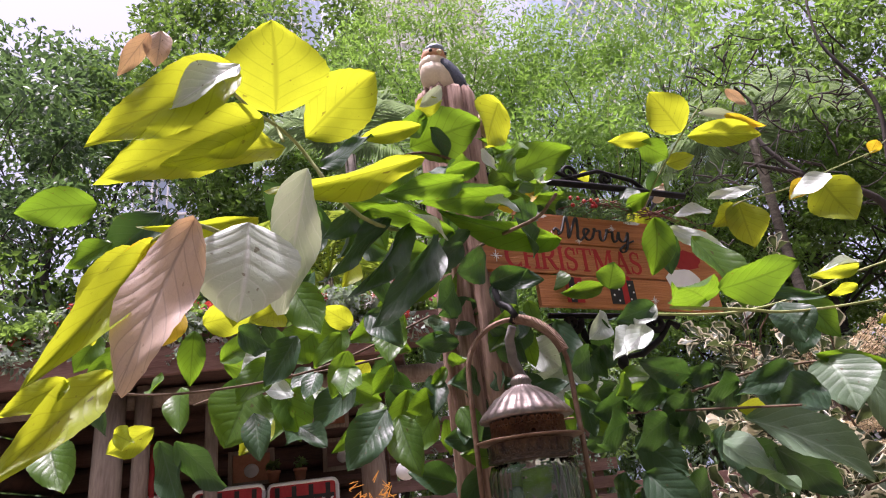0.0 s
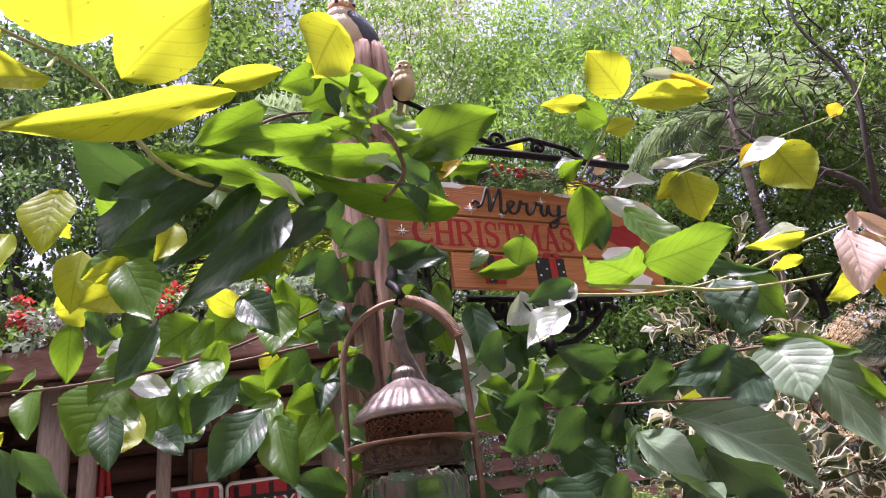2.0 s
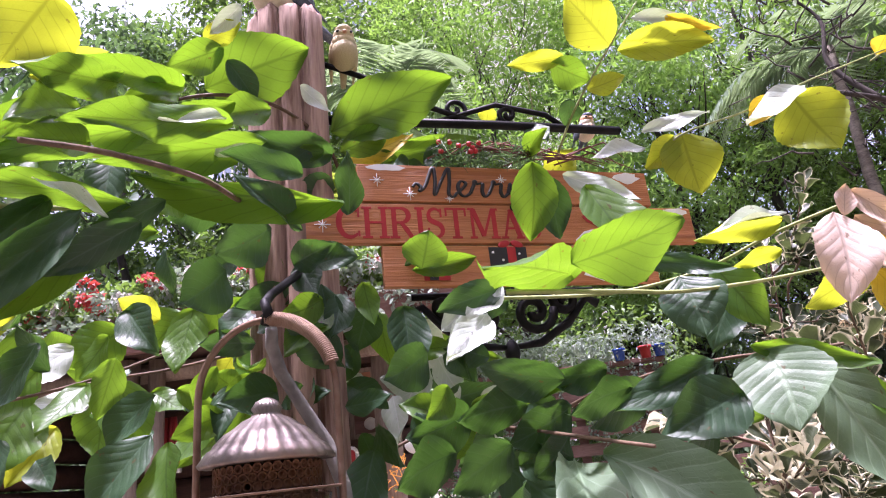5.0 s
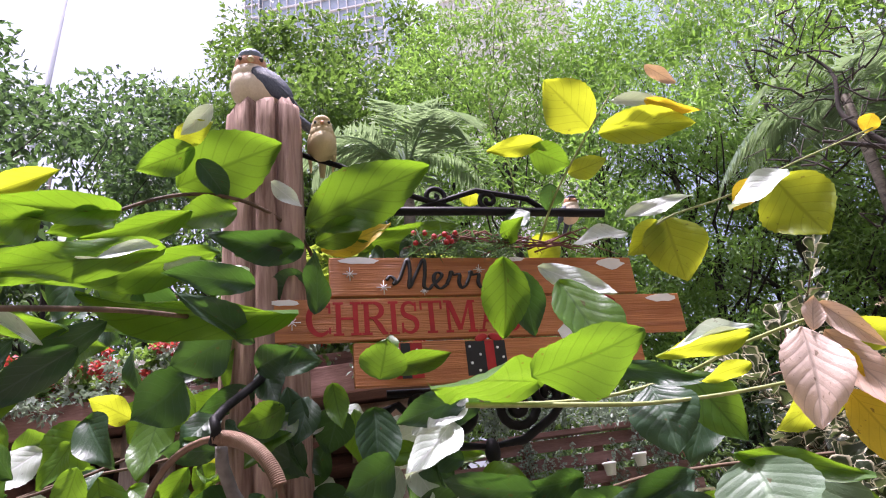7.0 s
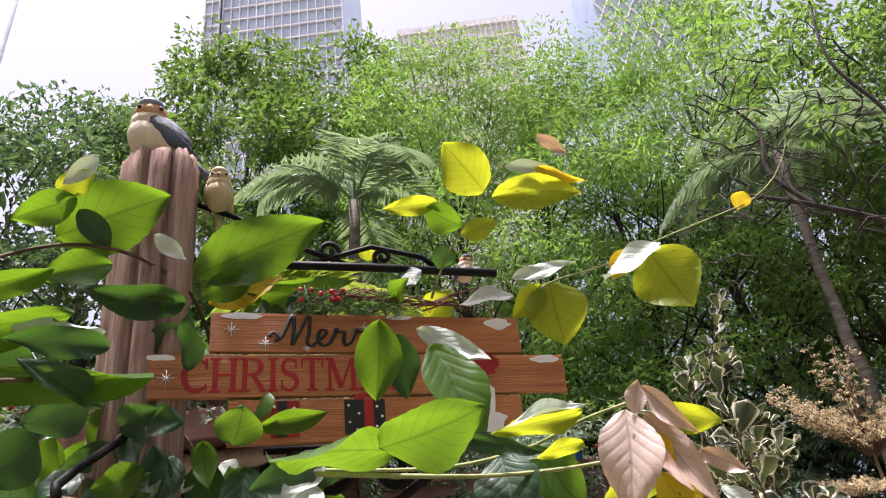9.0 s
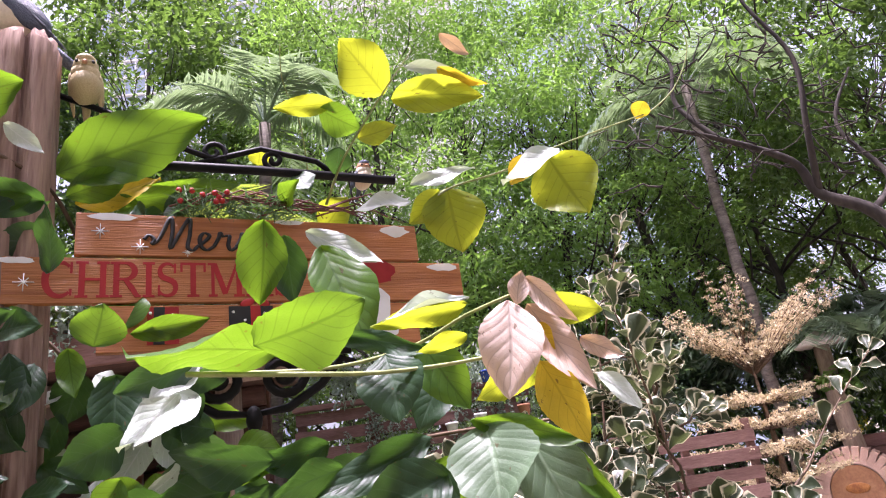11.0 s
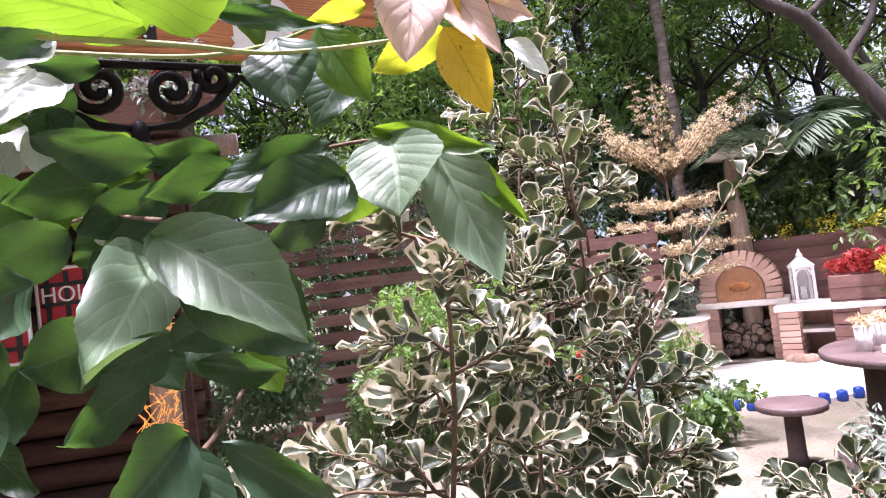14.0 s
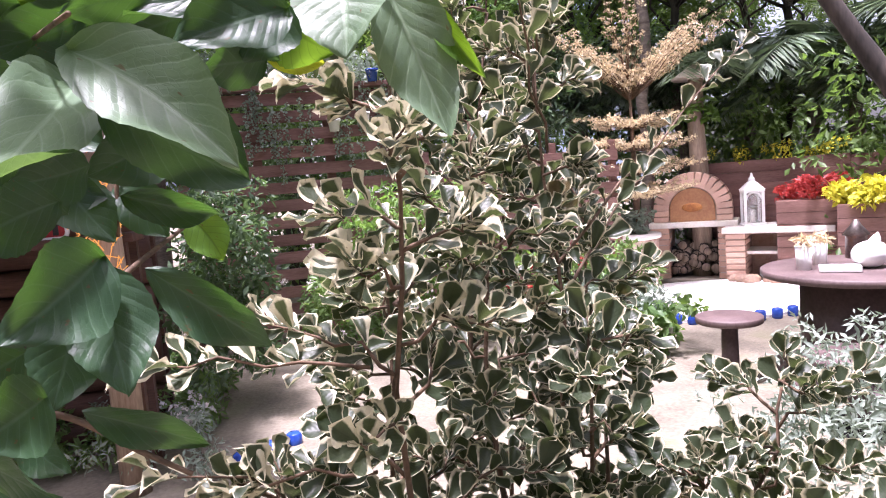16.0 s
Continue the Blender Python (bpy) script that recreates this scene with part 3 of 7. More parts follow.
def ribbon(g, pts, widths, y, m):
    """A flat painted stroke through 2D points, with its width at each of them."""
    n, front = len(pts), []
    for i, (px, pz) in enumerate(pts):
        dx, dz = pts[min(i + 1, n - 1)][0] - pts[max(i - 1, 0)][0], pts[min(i + 1, n - 1)][1] - pts[max(i - 1, 0)][1]
        k = (widths[i] if hasattr(widths, "__len__") else widths) / 2 / (math.hypot(dx, dz) or 1)
        front += [(px - dz * k, y, pz + dx * k), (px + dz * k, y, pz - dx * k)]
    back = [(p[0], y + 0.001, p[2]) for p in front]
    faces = []
    for i in range(n - 1):
        a, q = 2 * i, 2 * i + 2 * n
        faces += [(a, a + 1, a + 3, a + 2), (a, a + 2, q + 2, q), (a + 1, q + 1, q + 3, a + 3)]
    g.add(front + back, faces, m)


def arc(cx, cz, rx, rz, a0, a1, k=14):
    return [(cx + rx * math.cos(radians(a0 + (a1 - a0) * i / k)), cz + rz * math.sin(radians(a0 + (a1 - a0) * i / k))) for i in range(k + 1)]


def serif_letter(ch, x0, z0, sx, sz):
    """One slab-serif capital, painted on the sign."""
    g = Geo()
    m = Matrix.Translation((x0, 0, z0)) @ Matrix.Diagonal((sx, 1, sz, 1))
    layer = [0]

    def bar(pts, w):
        layer[0] += 1
        ribbon(g, pts, w, -0.0066 - 0.00004 * layer[0], m)

    def foot(x, z, w=0.30):
        bar([(x - w / 2, z), (x + w / 2, z)], 0.07)

    def stem(x, w=0.15, lo=0.0, hi=1.0):
        bar([(x, lo), (x, hi)], w)

    if ch == "C":
        bar(arc(0.40, 0.5, 0.33, 0.46, 48, 312, 20), [0.07 + 0.10 * math.sin(math.pi * i / 20) for i in range(21)])
        stem(0.66, 0.06, 0.66, 0.97)
        stem(0.66, 0.06, 0.06, 0.24)
    elif ch == "H":
        for x in (0.15, 0.65):
            stem(x)
            foot(x, 0.035)
            foot(x, 0.965)
        bar([(0.15, 0.5), (0.65, 0.5)], 0.07)
    elif ch == "R":
        stem(0.15)
        foot(0.15, 0.035)
        foot(0.12, 0.965, 0.24)
        bar([(0.15, 0.965), (0.34, 0.965)] + arc(0.36, 0.735, 0.24, 0.23, 90, -90) + [(0.15, 0.505)], [0.07, 0.07] + [0.07 + 0.09 * math.sin(math.pi * i / 14) for i in range(15)] + [0.07])
        bar([(0.36, 0.5), (0.52, 0.28), (0.66, 0.04), (0.76, 0.035)], [0.10, 0.15, 0.13, 0.06])
    elif ch == "I":
        stem(0.15)
        foot(0.15, 0.035)
        foot(0.15, 0.965)
    elif ch == "S":
        bar(arc(0.29, 0.74, 0.20, 0.22, 35, 230, 10) + arc(0.28, 0.27, 0.22, 0.23, 55, -150, 12), [0.07, 0.07, 0.08, 0.09, 0.10, 0.11, 0.11, 0.12, 0.13, 0.15, 0.16, 0.16, 0.16, 0.15, 0.14, 0.13, 0.12, 0.11, 0.10, 0.09, 0.08, 0.07, 0.07, 0.06])
        stem(0.48, 0.06, 0.68, 0.97)
        stem(0.07, 0.06, 0.03, 0.34)
    elif ch == "T":
        stem(0.36)
        foot(0.36, 0.035, 0.32)
        foot(0.36, 0.965, 0.66)
        stem(0.05, 0.06, 0.72, 0.99)
        stem(0.67, 0.06, 0.72, 0.99)
    elif ch == "M":
        stem(0.13, 0.09)
        stem(0.85, 0.15)
        foot(0.13, 0.035, 0.24)
        foot(0.85, 0.035, 0.30)
        foot(0.10, 0.965, 0.20)
        foot(0.88, 0.965, 0.22)
        bar([(0.17, 0.97), (0.47, 0.08)], 0.15)
        bar([(0.47, 0.08), (0.80, 0.97)], 0.08)
    else:
        bar([(0.15, 0.03), (0.40, 0.97)], 0.08)
        bar([(0.40, 0.97), (0.66, 0.03)], 0.16)
        bar([(0.22, 0.34), (0.57, 0.34)], 0.07)
        foot(0.14, 0.035, 0.24)
        foot(0.66, 0.035, 0.28)
    part("letter", g, M_RED, sign, smooth=False)


x = -0.280
for ch, w in zip("CHRISTMAS", (0.76, 0.82, 0.80, 0.34, 0.60, 0.76, 1.02, 0.82, 0.60)):
    serif_letter(ch, x, 0.0765, 0.050, 0.051)
    x += w * 0.050


def brush(points, x0):
    """One handwritten letter: a flat brush stroke through the points."""
    q = [Vector((x0 - 0.160 + 0.100 * a, -0.0068, 0.146 + 0.050 * b)) for a, b in points]
    fine, n = [], len(q)
    for i in range(n - 1):
        p0, p1, p2, p3 = (q[max(0, min(n - 1, i + k))] for k in (-1, 0, 1, 2))
        for k in range(5):
            u = k / 5
            fine.append(0.5 * ((2 * p1) + (p2 - p0) * u + (2 * p0 - 5 * p1 + 4 * p2 - p3) * u * u + (3 * p1 - p0 - 3 * p2 + p3) * u ** 3))
    fine.append(q[-1])
    rads = [0.0014 + 0.0019 * abs((fine[min(i + 1, len(fine) - 1)] - fine[max(i - 1, 0)]).normalized().z) for i in range(len(fine))]
    part("lettering", Geo().tube(fine, rads, 6), M_BLACK, sign)


brush(((0, 0.30), (0.06, 0.44), (0.13, 0.30), (0.10, 0.16), (0.20, 0.35), (0.34, 1.0), (0.37, 0.6), (0.34, 0.05), (0.46, 0.5), (0.60, 1.0), (0.60, 0.5), (0.57, 0.1), (0.64, 0.0), (0.70, 0.12)), 0)
brush(((0.70, 0.12), (0.80, 0.28), (0.87, 0.46), (0.80, 0.55), (0.74, 0.40), (0.75, 0.15), (0.83, 0.02), (0.93, 0.14)), 0)
for dx in (0, 0.0315):
    brush(((0.93, 0.14), (1.0, 0.42), (1.02, 0.58), (1.06, 0.47), (1.15, 0.48), (1.13, 0.2), (1.17, 0.03), (1.25, 0.14)), dx)
brush(((1.57, 0.14), (1.63, 0.5), (1.62, 0.2), (1.70, 0.06), (1.80, 0.2), (1.87, 0.52), (1.83, 0.1), (1.75, -0.3), (1.63, -0.42), (1.60, -0.28), (1.76, -0.05), (1.98, 0.15)), 0)


def blot(parent, name, x, z, w, h, material, seed, y=-0.0064):
    rr = random.Random(seed)
    pts = [(x + w / 2 * math.cos(a) * rr.uniform(0.75, 1.1), y, z + h / 2 * math.sin(a) * rr.uniform(0.75, 1.1)) for a in [2 * math.pi * k / 16 for k in range(16)]]
    back = [(p[0], y + 0.0006, p[2]) for p in pts]
    g = Geo().add(pts + back, [tuple(range(16))] + [(k, (k + 1) % 16, 16 + (k + 1) % 16, 16 + k) for k in range(16)])
    return part(name, g, material, parent, smooth=False)


for k, (x, z, w, h) in enumerate(((-0.20, 0.194, 0.06, 0.012), (0.045, 0.196, 0.05, 0.009), (0.22, 0.188, 0.05, 0.022), (-0.31, 0.128, 0.045, 0.01), (0.30, 0.126, 0.06, 0.015))):
    blot(sign, "paint_snow", x, z, w, h, M_WHITE, k)
for x, z, s in ((-0.215, 0.172, 0.011), (-0.165, 0.15, 0.011), (-0.103, 0.143, 0.007), (-0.012, 0.178, 0.009), (-0.30, 0.098, 0.012), (0.06, 0.02, 0.010)):
    g = Geo()
    for a in range(4):
        d = Vector((math.cos(a * math.pi / 4), 0, math.sin(a * math.pi / 4))) * s * (1 if a % 2 == 0 else 0.65)
        g.tube([Vector((x, -0.0068, z)) - d, Vector((x, -0.0068, z)) + d], 0.0007, 4)
    part("paint_star", g, M_WHITE, sign)
for x, z, w, h, mm, k in ((0.15, 0.055, 0.10, 0.10, M_WHITE, 34), (0.17, 0.115, 0.09, 0.05, M_RED, 35), (0.16, 0.022, 0.11, 0.04, M_WHITE, 36)):
    blot(sign, "paint_shape", x, z, w, h, mm, k, y=-0.0066 - 0.0001 * k / 10)
for x, w, ribbon_x in ((-0.135, 0.040, -0.14), (-0.018, 0.062, -0.012)):
    part("paint_gift", Geo().box((x, -0.0066, 0.036), (w, 0.0012, 0.052)), M_BLACK if w > 0.05 else M_RED, sign, "painted gift box with white dots", smooth=False)
    part("paint_ribbon", Geo().box((ribbon_x, -0.0070, 0.036), (0.014, 0.0012, 0.052)), M_RED if w > 0.05 else M_BLACK, sign, smooth=False)
    for dx, dz in ((-0.4, 0.35), (-0.15, 0.1), (-0.38, -0.15), (-0.2, -0.38), (0.3, 0.3), (0.42, 0.0), (0.28, -0.3)):
        g = Geo().lathe([(0.0021, 0), (0.0021, 0.0006), (0.001, 0.0007)], 8, Matrix.Translation((x + dx * w, -0.0072, 0.036 + dz * 0.05)) @ Matrix.Rotation(radians(90), 4, "X"))
        part("paint_dot", g, M_WHITE, sign)
for s in (-1, 1):
    part("paint_bow", Geo().ball((-0.012 + s * 0.011, -0.0066, 0.067), (0.011, 0.0012, 0.006), Matrix.Rotation(radians(s * 20), 4, "Y"), 10, 6), M_RED, sign)


def spiral(c, r, turns, start, sgn=1, k=22, r1=0.15):
    return [(c[0] + (r * (1 - (1 - r1) * i / k)) * math.cos(start + sgn * turns * 2 * math.pi * i / k), c[1], c[2] + (r * (1 - (1 - r1) * i / k)) * math.sin(start + sgn * turns * 2 * math.pi * i / k)) for i in range(k + 1)]


bracket = new("iron_bracket")
bracket.matrix_basis = Matrix.Translation((0.644, 1.655, 1.93)) @ Matrix.Rotation(radians(17), 4, "Z")
tagged(bracket, "black wrought iron scroll bracket holding the sign", "bracket")
part("bar", Geo().tube([(-0.30, 0.02, 0.315), (0.0, 0.02, 0.305), (0.235, 0.02, 0.292)], 0.008, 8), M_IRON, bracket)
part("bar", Geo().tube([(-0.12, 0.02, 0.305), (0.01, 0.02, 0.345), (0.10, 0.02, 0.325), (0.13, 0.02, 0.30)], 0.005, 8), M_IRON, bracket)
for c, r, st, sg in (((-0.065, 0.02, 0.335), 0.022, -1.4, 1), ((0.03, 0.02, 0.325), 0.018, -1.5, -1), ((-0.21, 0.02, 0.375), 0.02, -1.5, 1), ((-0.16, 0.02, 0.32), 0.02, 1.5, -1)):
    part("scroll", Geo().tube(spiral(c, r, 1.4, st, sg), 0.0045, 7), M_IRON, bracket)
part("bar", Geo().tube([(-0.30, 0.02, 0.43), (-0.22, 0.02, 0.40), (-0.12, 0.02, 0.345), (-0.02, 0.02, 0.305)], 0.005, 8), M_IRON, bracket)
for s in (-1, 1):
    for c, r, st, sg, tr in (((s * 0.045, 0.03, -0.03), 0.034, math.pi / 2 - s * 1.4, -s, 1.5), ((s * 0.10, 0.03, -0.012), 0.022, math.pi / 2 + s * 1.2, s, 1.2)):
        part("scroll", Geo().tube(spiral((c[0] - 0.02, c[1], c[2]), r, tr, st, sg), 0.0075, 7), M_IRON, bracket)
    part("scroll", Geo().tube([(-0.02, 0.03, -0.085), (-0.02 + s * 0.05, 0.03, -0.08), (-0.02 + s * 0.10, 0.03, -0.05), (-0.02 + s * 0.135, 0.03, -0.012), (-0.02 + s * 0.155, 0.03, -0.022)], [0.004, 0.007, 0.007, 0.006, 0.008], 7), M_IRON, bracket)
part("bar", Geo().tube([(-0.17, 0.03, 0.005), (0.13, 0.03, -0.0)], 0.006, 7), M_IRON, bracket)
part("finial", Geo().ball((-0.02, 0.03, -0.092), (0.012, 0.012, 0.02)), M_IRON, bracket)

# garland above the sign
garland = new("twig_garland")
garland.matrix_basis = SIGN
tagged(garland, "garland of twigs, pine needles and red berries on the sign", "garland")
g = Geo()
for k in range(22):
    x = random.uniform(-0.13, 0.12)
    g.tube([(x, random.uniform(-0.02, 0.01), 0.205 + random.uniform(0, 0.02)), (x + random.uniform(0.03, 0.08), random.uniform(-0.03, 0.0), 0.215 + random.uniform(0, 0.03)), (x + random.uniform(0.09, 0.17), random.uniform(-0.03, 0), 0.205 + random.uniform(-0.01, 0.02))], [0.0016, 0.0014, 0.0006], 5)
tagged(part("twig", g, surface("twig", (0.10, 0.04, 0.03), (0.2, 0.08, 0.05), 20, 0.8, 0.3, 80), garland), kind="stuff")
c = np.stack([rng.uniform(-0.12, 0.05, 400), rng.uniform(-0.03, 0.02, 400), rng.uniform(0.20, 0.235, 400)], axis=1)
v, f = blades(c, rng.normal(size=(400, 3)), rng.normal(size=(400, 3)), 0.03 + 0.03 * rng.random(400), 0.0022 + 0 * rng.random(400))
part("needles", fast_mesh("needles", v, f, F_TREE_DARK), F_TREE_DARK, garland)
for k in range(9):
    part("berry", Geo().ball((random.uniform(-0.12, -0.04), -0.025, random.uniform(0.21, 0.235)), 0.0045, None, 10, 7), M_RED, garland)

# ---- hanging feeder lantern ----
M_GREYWOOD = surface("grey_driftwood", (0.13, 0.12, 0.11), (0.28, 0.26, 0.24), 12, 0.85, 0.6, 70)
G_GLASS, n, l, b = shader("ribbed_glass")
b.inputs["Transmission Weight"].default_value, b.inputs["Roughness"].default_value, b.inputs["IOR"].default_value = 1.0, 0.04, 1.35
b.inputs["Base Color"].default_value = (0.82, 0.88, 0.86, 1)
feeder = thing("bird_feeder", "rusty tin and ribbed glass hanging bird feeder", "bird feeder", (0.352, 1.330, 1.670))
feeder.scale = (0.94, 0.94, 0.94)
part("roof", Geo().lathe([(0.058, 0.030), (0.070, 0.030), (0.072, 0.033), (0.062, 0.046), (0.057, 0.049), (0.056, 0.052), (0.044, 0.064), (0.038, 0.067), (0.026, 0.076), (0.017, 0.080), (0.014, 0.084), (0.017, 0.088), (0.012, 0.096), (0.004, 0.1)], 96, None, 0.024, 24), M_TIN, feeder)
part("band", Geo().lathe([(0.052, -0.0006), (0.080, -0.0012), (0.082, 0.0), (0.081, 0.0012), (0.052, 0.0012)], 40), M_RUSTY, feeder)
g = Geo()
for k in range(36):
    a = 2 * math.pi * k / 36
    for j in range(3):
        g.lathe([(0.0034, 0), (0.0052, 0), (0.0052, 0.0010), (0.0034, 0.0010), (0.0034, 0)], 7, Matrix.Translation((0.056 * math.cos(a + j * 0.087), 0.056 * math.sin(a + j * 0.087), 0.007 + j * 0.0088)) @ Matrix.Rotation(a + j * 0.087, 4, "Z") @ Matrix.Rotation(radians(90), 4, "Y"))
part("pierced_gallery", g, surface("dark_rust", (0.07, 0.03, 0.015), (0.16, 0.07, 0.03), 20, 0.8, 0.5, 80), feeder)
part("seed", Geo().lathe([(0.049, -0.02), (0.05, 0.016), (0.036, 0.024), (0.01, 0.027)], 24), surface("seed_mix", (0.04, 0.02, 0.015), (0.13, 0.07, 0.04), 80, 0.9, 0.8, 160), feeder)
part("collar", Geo().lathe([(0.063, -0.032), (0.066, -0.03), (0.064, -0.018), (0.066, -0.006), (0.062, -0.004)], 48, None, 0.012, 24), G_GLASS, feeder, "clear glass neck ring")
part("glass", Geo().lathe([(0.060, -0.20), (0.067, -0.19), (0.067, -0.05), (0.062, -0.034), (0.058, -0.034), (0.063, -0.052), (0.063, -0.188), (0.056, -0.198)], 72, None, 0.02, 24), G_GLASS, feeder, "ribbed clear glass jar")
part("base_tray", Geo().lathe([(0.085, -0.235), (0.09, -0.225), (0.088, -0.2), (0.06, -0.2)], 40), M_TIN, feeder)
arch = [(0.080 * math.cos(a), 0, 0.105 + 0.085 * math.sin(a)) for a in [math.pi * k / 20 for k in range(21)]]
part("handle", Geo().tube([(0.081, 0, -0.22), (0.081, 0, 0)] + arch + [(-0.081, 0, 0), (-0.081, 0, -0.22)], 0.0042, 8), M_RUSTY, feeder)
g = Geo()
for k in range(46):
    a = 0.32 + 1.25 * k / 46
    p = Vector((0.080 * math.cos(a), 0, 0.105 + 0.085 * math.sin(a)))
    t = Vector((-math.sin(a), 0, math.cos(a)))
    g.tube([p - t * 0.0009, p + t * 0.0009], 0.0088, 8)
part("spring_grip", g, M_RUSTY, feeder, "coiled wire grip")
part("hook", Geo().tube([(0, 0.16, 0.30), (-0.01, 0.05, 0.235), (0, 0.0, 0.21), (0.006, -0.006, 0.196), (0, 0, 0.184)], 0.006, 8), M_IRON, feeder)
part("branch_hanger", Geo().tube([(0.002, 0.015, 0.182), (-0.004, 0.03, 0.165), (0.0, 0.05, 0.135), (0.018, 0.07, 0.095), (0.042, 0.085, 0.05), (0.058, 0.09, 0.0), (0.066, 0.10, -0.10)], [0.007, 0.008, 0.008, 0.008, 0.009, 0.009, 0.01], 8, wobble=0.15), M_GREYWOOD, feeder)


# ---- climbing vine ----
def leaf_mesh(name, material, seed, shape="ovate", cup=0.16, droop=0.12, nl=22, wave=0.05):
    """A leaf of unit length and width, base at the origin, tip along +y, face towards +z."""
    rr = random.Random(seed)
    me = bpy.data.meshes.new(name)
    bend, side, wide = rr.uniform(-0.06, 0.06), rr.uniform(-0.08, 0.08), 0.80 + 0.035 * (seed % 5)
    rows, faces, uvs = [], [], []
    half = 4 if shape == "ovate" else 3
    for i in range(nl + 1):
        f = i / nl
        if shape == "ovate":
            w = 0.5 * (math.sin(math.pi * f ** wide) ** 0.74) * (1 - 0.30 * f ** 5)
        else:
            w = 0.5 * (f ** 0.75) * (1.0 if f < 0.72 else max(0.0, 1 - ((f - 0.72) / 0.28) ** 2.4) ** 0.55)
        for j in range(-half, half + 1):
            u = j / half
            jag = (rr.uniform(-0.010, 0.010) + (0.011 if i % 2 else -0.011)) if abs(j) == half and 0 < i < nl else 0
            x = u * (w + jag * 0.6) + bend * math.sin(math.pi * f)
            puff = 0.004 * math.sin(2 * math.pi * (7 * f - 2.2 * abs(u))) * math.sin(math.pi * abs(u)) if shape == "ovate" else 0
            z = cup * abs(u) ** 1.3 * w * 1.6 + (1.1 * droop * f * (1 - f) if shape == "ovate" else -droop * f * f) + side * u * f + wave * math.sin(9 * f + 2.2 * abs(u) + seed) * abs(u) ** 2 + puff
            rows.append((x, f + (0.05 * (abs(u) ** 2) if shape == "fan" and i == nl else 0), z))
            uvs.append((0.5 + u / 2, f))
    n = 2 * half + 1
    for i in range(nl):
        for j in range(2 * half):
            a = i * n + j
            faces.append((a, a + 1, a + n + 1, a + n))
    me.from_pydata(rows, [], faces)
    layer = me.uv_layers.new(name="UVMap")
    for lp in me.loops:
        layer.data[lp.index].uv = uvs[lp.vertex_index]
    me.materials.append(material)
    me.polygons.foreach_set("use_smooth", [True] * len(me.polygons))
    me.update()
    return me


vine = thing("climbing_vine", "leafy climbing vine with lime and dark green leaves on the post", "vine")
KINDS = {"young": F_YOUNG, "green": F_GREEN, "mature": F_DARK, "silver": F_SKYLIT, "broad": F_BROADLIT, "yellow": F_GOLD, "bronze": F_PINK}
SHAPES = {k: [leaf_mesh("leaf_" + k, m, 11 * q + len(k), "ovate", 0.03 + 0.035 * q, -0.08 + 0.08 * q) for q in range(5)] for k, m in KINDS.items()}
LEAF_SAY = {"young": "lime-green translucent young leaf", "silver": "green leaf face whitened by painted sky sheen", "yellow": "yellowing leaf", "bronze": "bronze-pink new leaf"}
vine_no = 0
R_LEAF = random.Random(21)


def vine_leaf(kind, base, tip, width, face):
    """One leaf from the place of its stalk to its tip, its face turned along the given direction."""
    global vine_no
    vine_no += 1
    b, t = Vector(base), Vector(tip)
    y = (t - b).normalized()
    z = Vector(face)
    z = (z - y * z.dot(y)).normalized()
    x = y.cross(z)
    L = (t - b).length
    m = Matrix(((x.x * width, y.x * L, z.x * L, b.x), (x.y * width, y.y * L, z.y * L, b.y), (x.z * width, y.z * L, z.z * L, b.z), (0, 0, 0, 1)))
    return part("leaf", SHAPES[kind][(vine_no * 7) % 5], None, vine, LEAF_SAY.get(kind, ""), m=m)


def vine_stem(pts, r0, r1, wood=None):
    n = len(pts)
    fine = []
    for i in range(n - 1):
        p0, p1, p2, p3 = (Vector(pts[max(0, min(n - 1, i + k))]) for k in (-1, 0, 1, 2))
        for s in range(6):
            u = s / 6
            fine.append(0.5 * ((2 * p1) + (p2 - p0) * u + (2 * p0 - 5 * p1 + 4 * p2 - p3) * u * u + (3 * p1 - p0 - 3 * p2 + p3) * u ** 3))
    fine.append(Vector(pts[-1]))
    k = len(fine) - 1
    part("stem", Geo().tube(fine, [r0 + (r1 - r0) * i / k for i in range(k + 1)], 6), wood or M_STEM, vine)


M_STEM = surface("green_stem", (0.16, 0.20, 0.05), (0.30, 0.32, 0.12), 20, 0.6, 0.2, 80)
M_BROWNSTEM = surface("brown_stem", (0.07, 0.045, 0.025), (0.16, 0.10, 0.06), 20, 0.8, 0.4, 80)
vine_stem(((0.381, 1.651, 2.112), (0.372, 1.570, 2.180), (0.322, 1.484, 2.213), (0.245, 1.424, 2.212), (0.181, 1.339, 2.143), (0.177, 1.258, 2.048)), .0035, .002, M_BROWNSTEM)
vine_stem(((0.616, 1.372, 1.854), (0.734, 1.371, 1.838), (0.804, 1.391, 1.833), (0.879, 1.382, 1.830), (0.962, 1.372, 1.833)), .003, .0018)
vine_stem(((0.321, 1.475, 2.028), (0.348, 1.278, 1.968), (0.374, 1.129, 1.923), (0.368, 1.012, 1.888), (0.359, 0.946, 1.864)), .003, .002, M_BROWNSTEM)
vine_stem(((0.743, 1.714, 2.178), (0.784, 1.679, 2.246), (0.854, 1.654, 2.336), (0.917, 1.639, 2.413)), .0025, .0012)
vine_stem(((0.897, 1.682, 2.131), (0.945, 1.660, 2.157), (1.037, 1.628, 2.164), (1.134, 1.611, 2.191), (1.303, 1.671, 2.261)), .002, .0012)
vine_stem(((0.715, 1.735, 2.255), (0.713, 1.696, 2.327), (0.694, 1.657, 2.390), (0.699, 1.623, 2.438)), .0012, .0008)
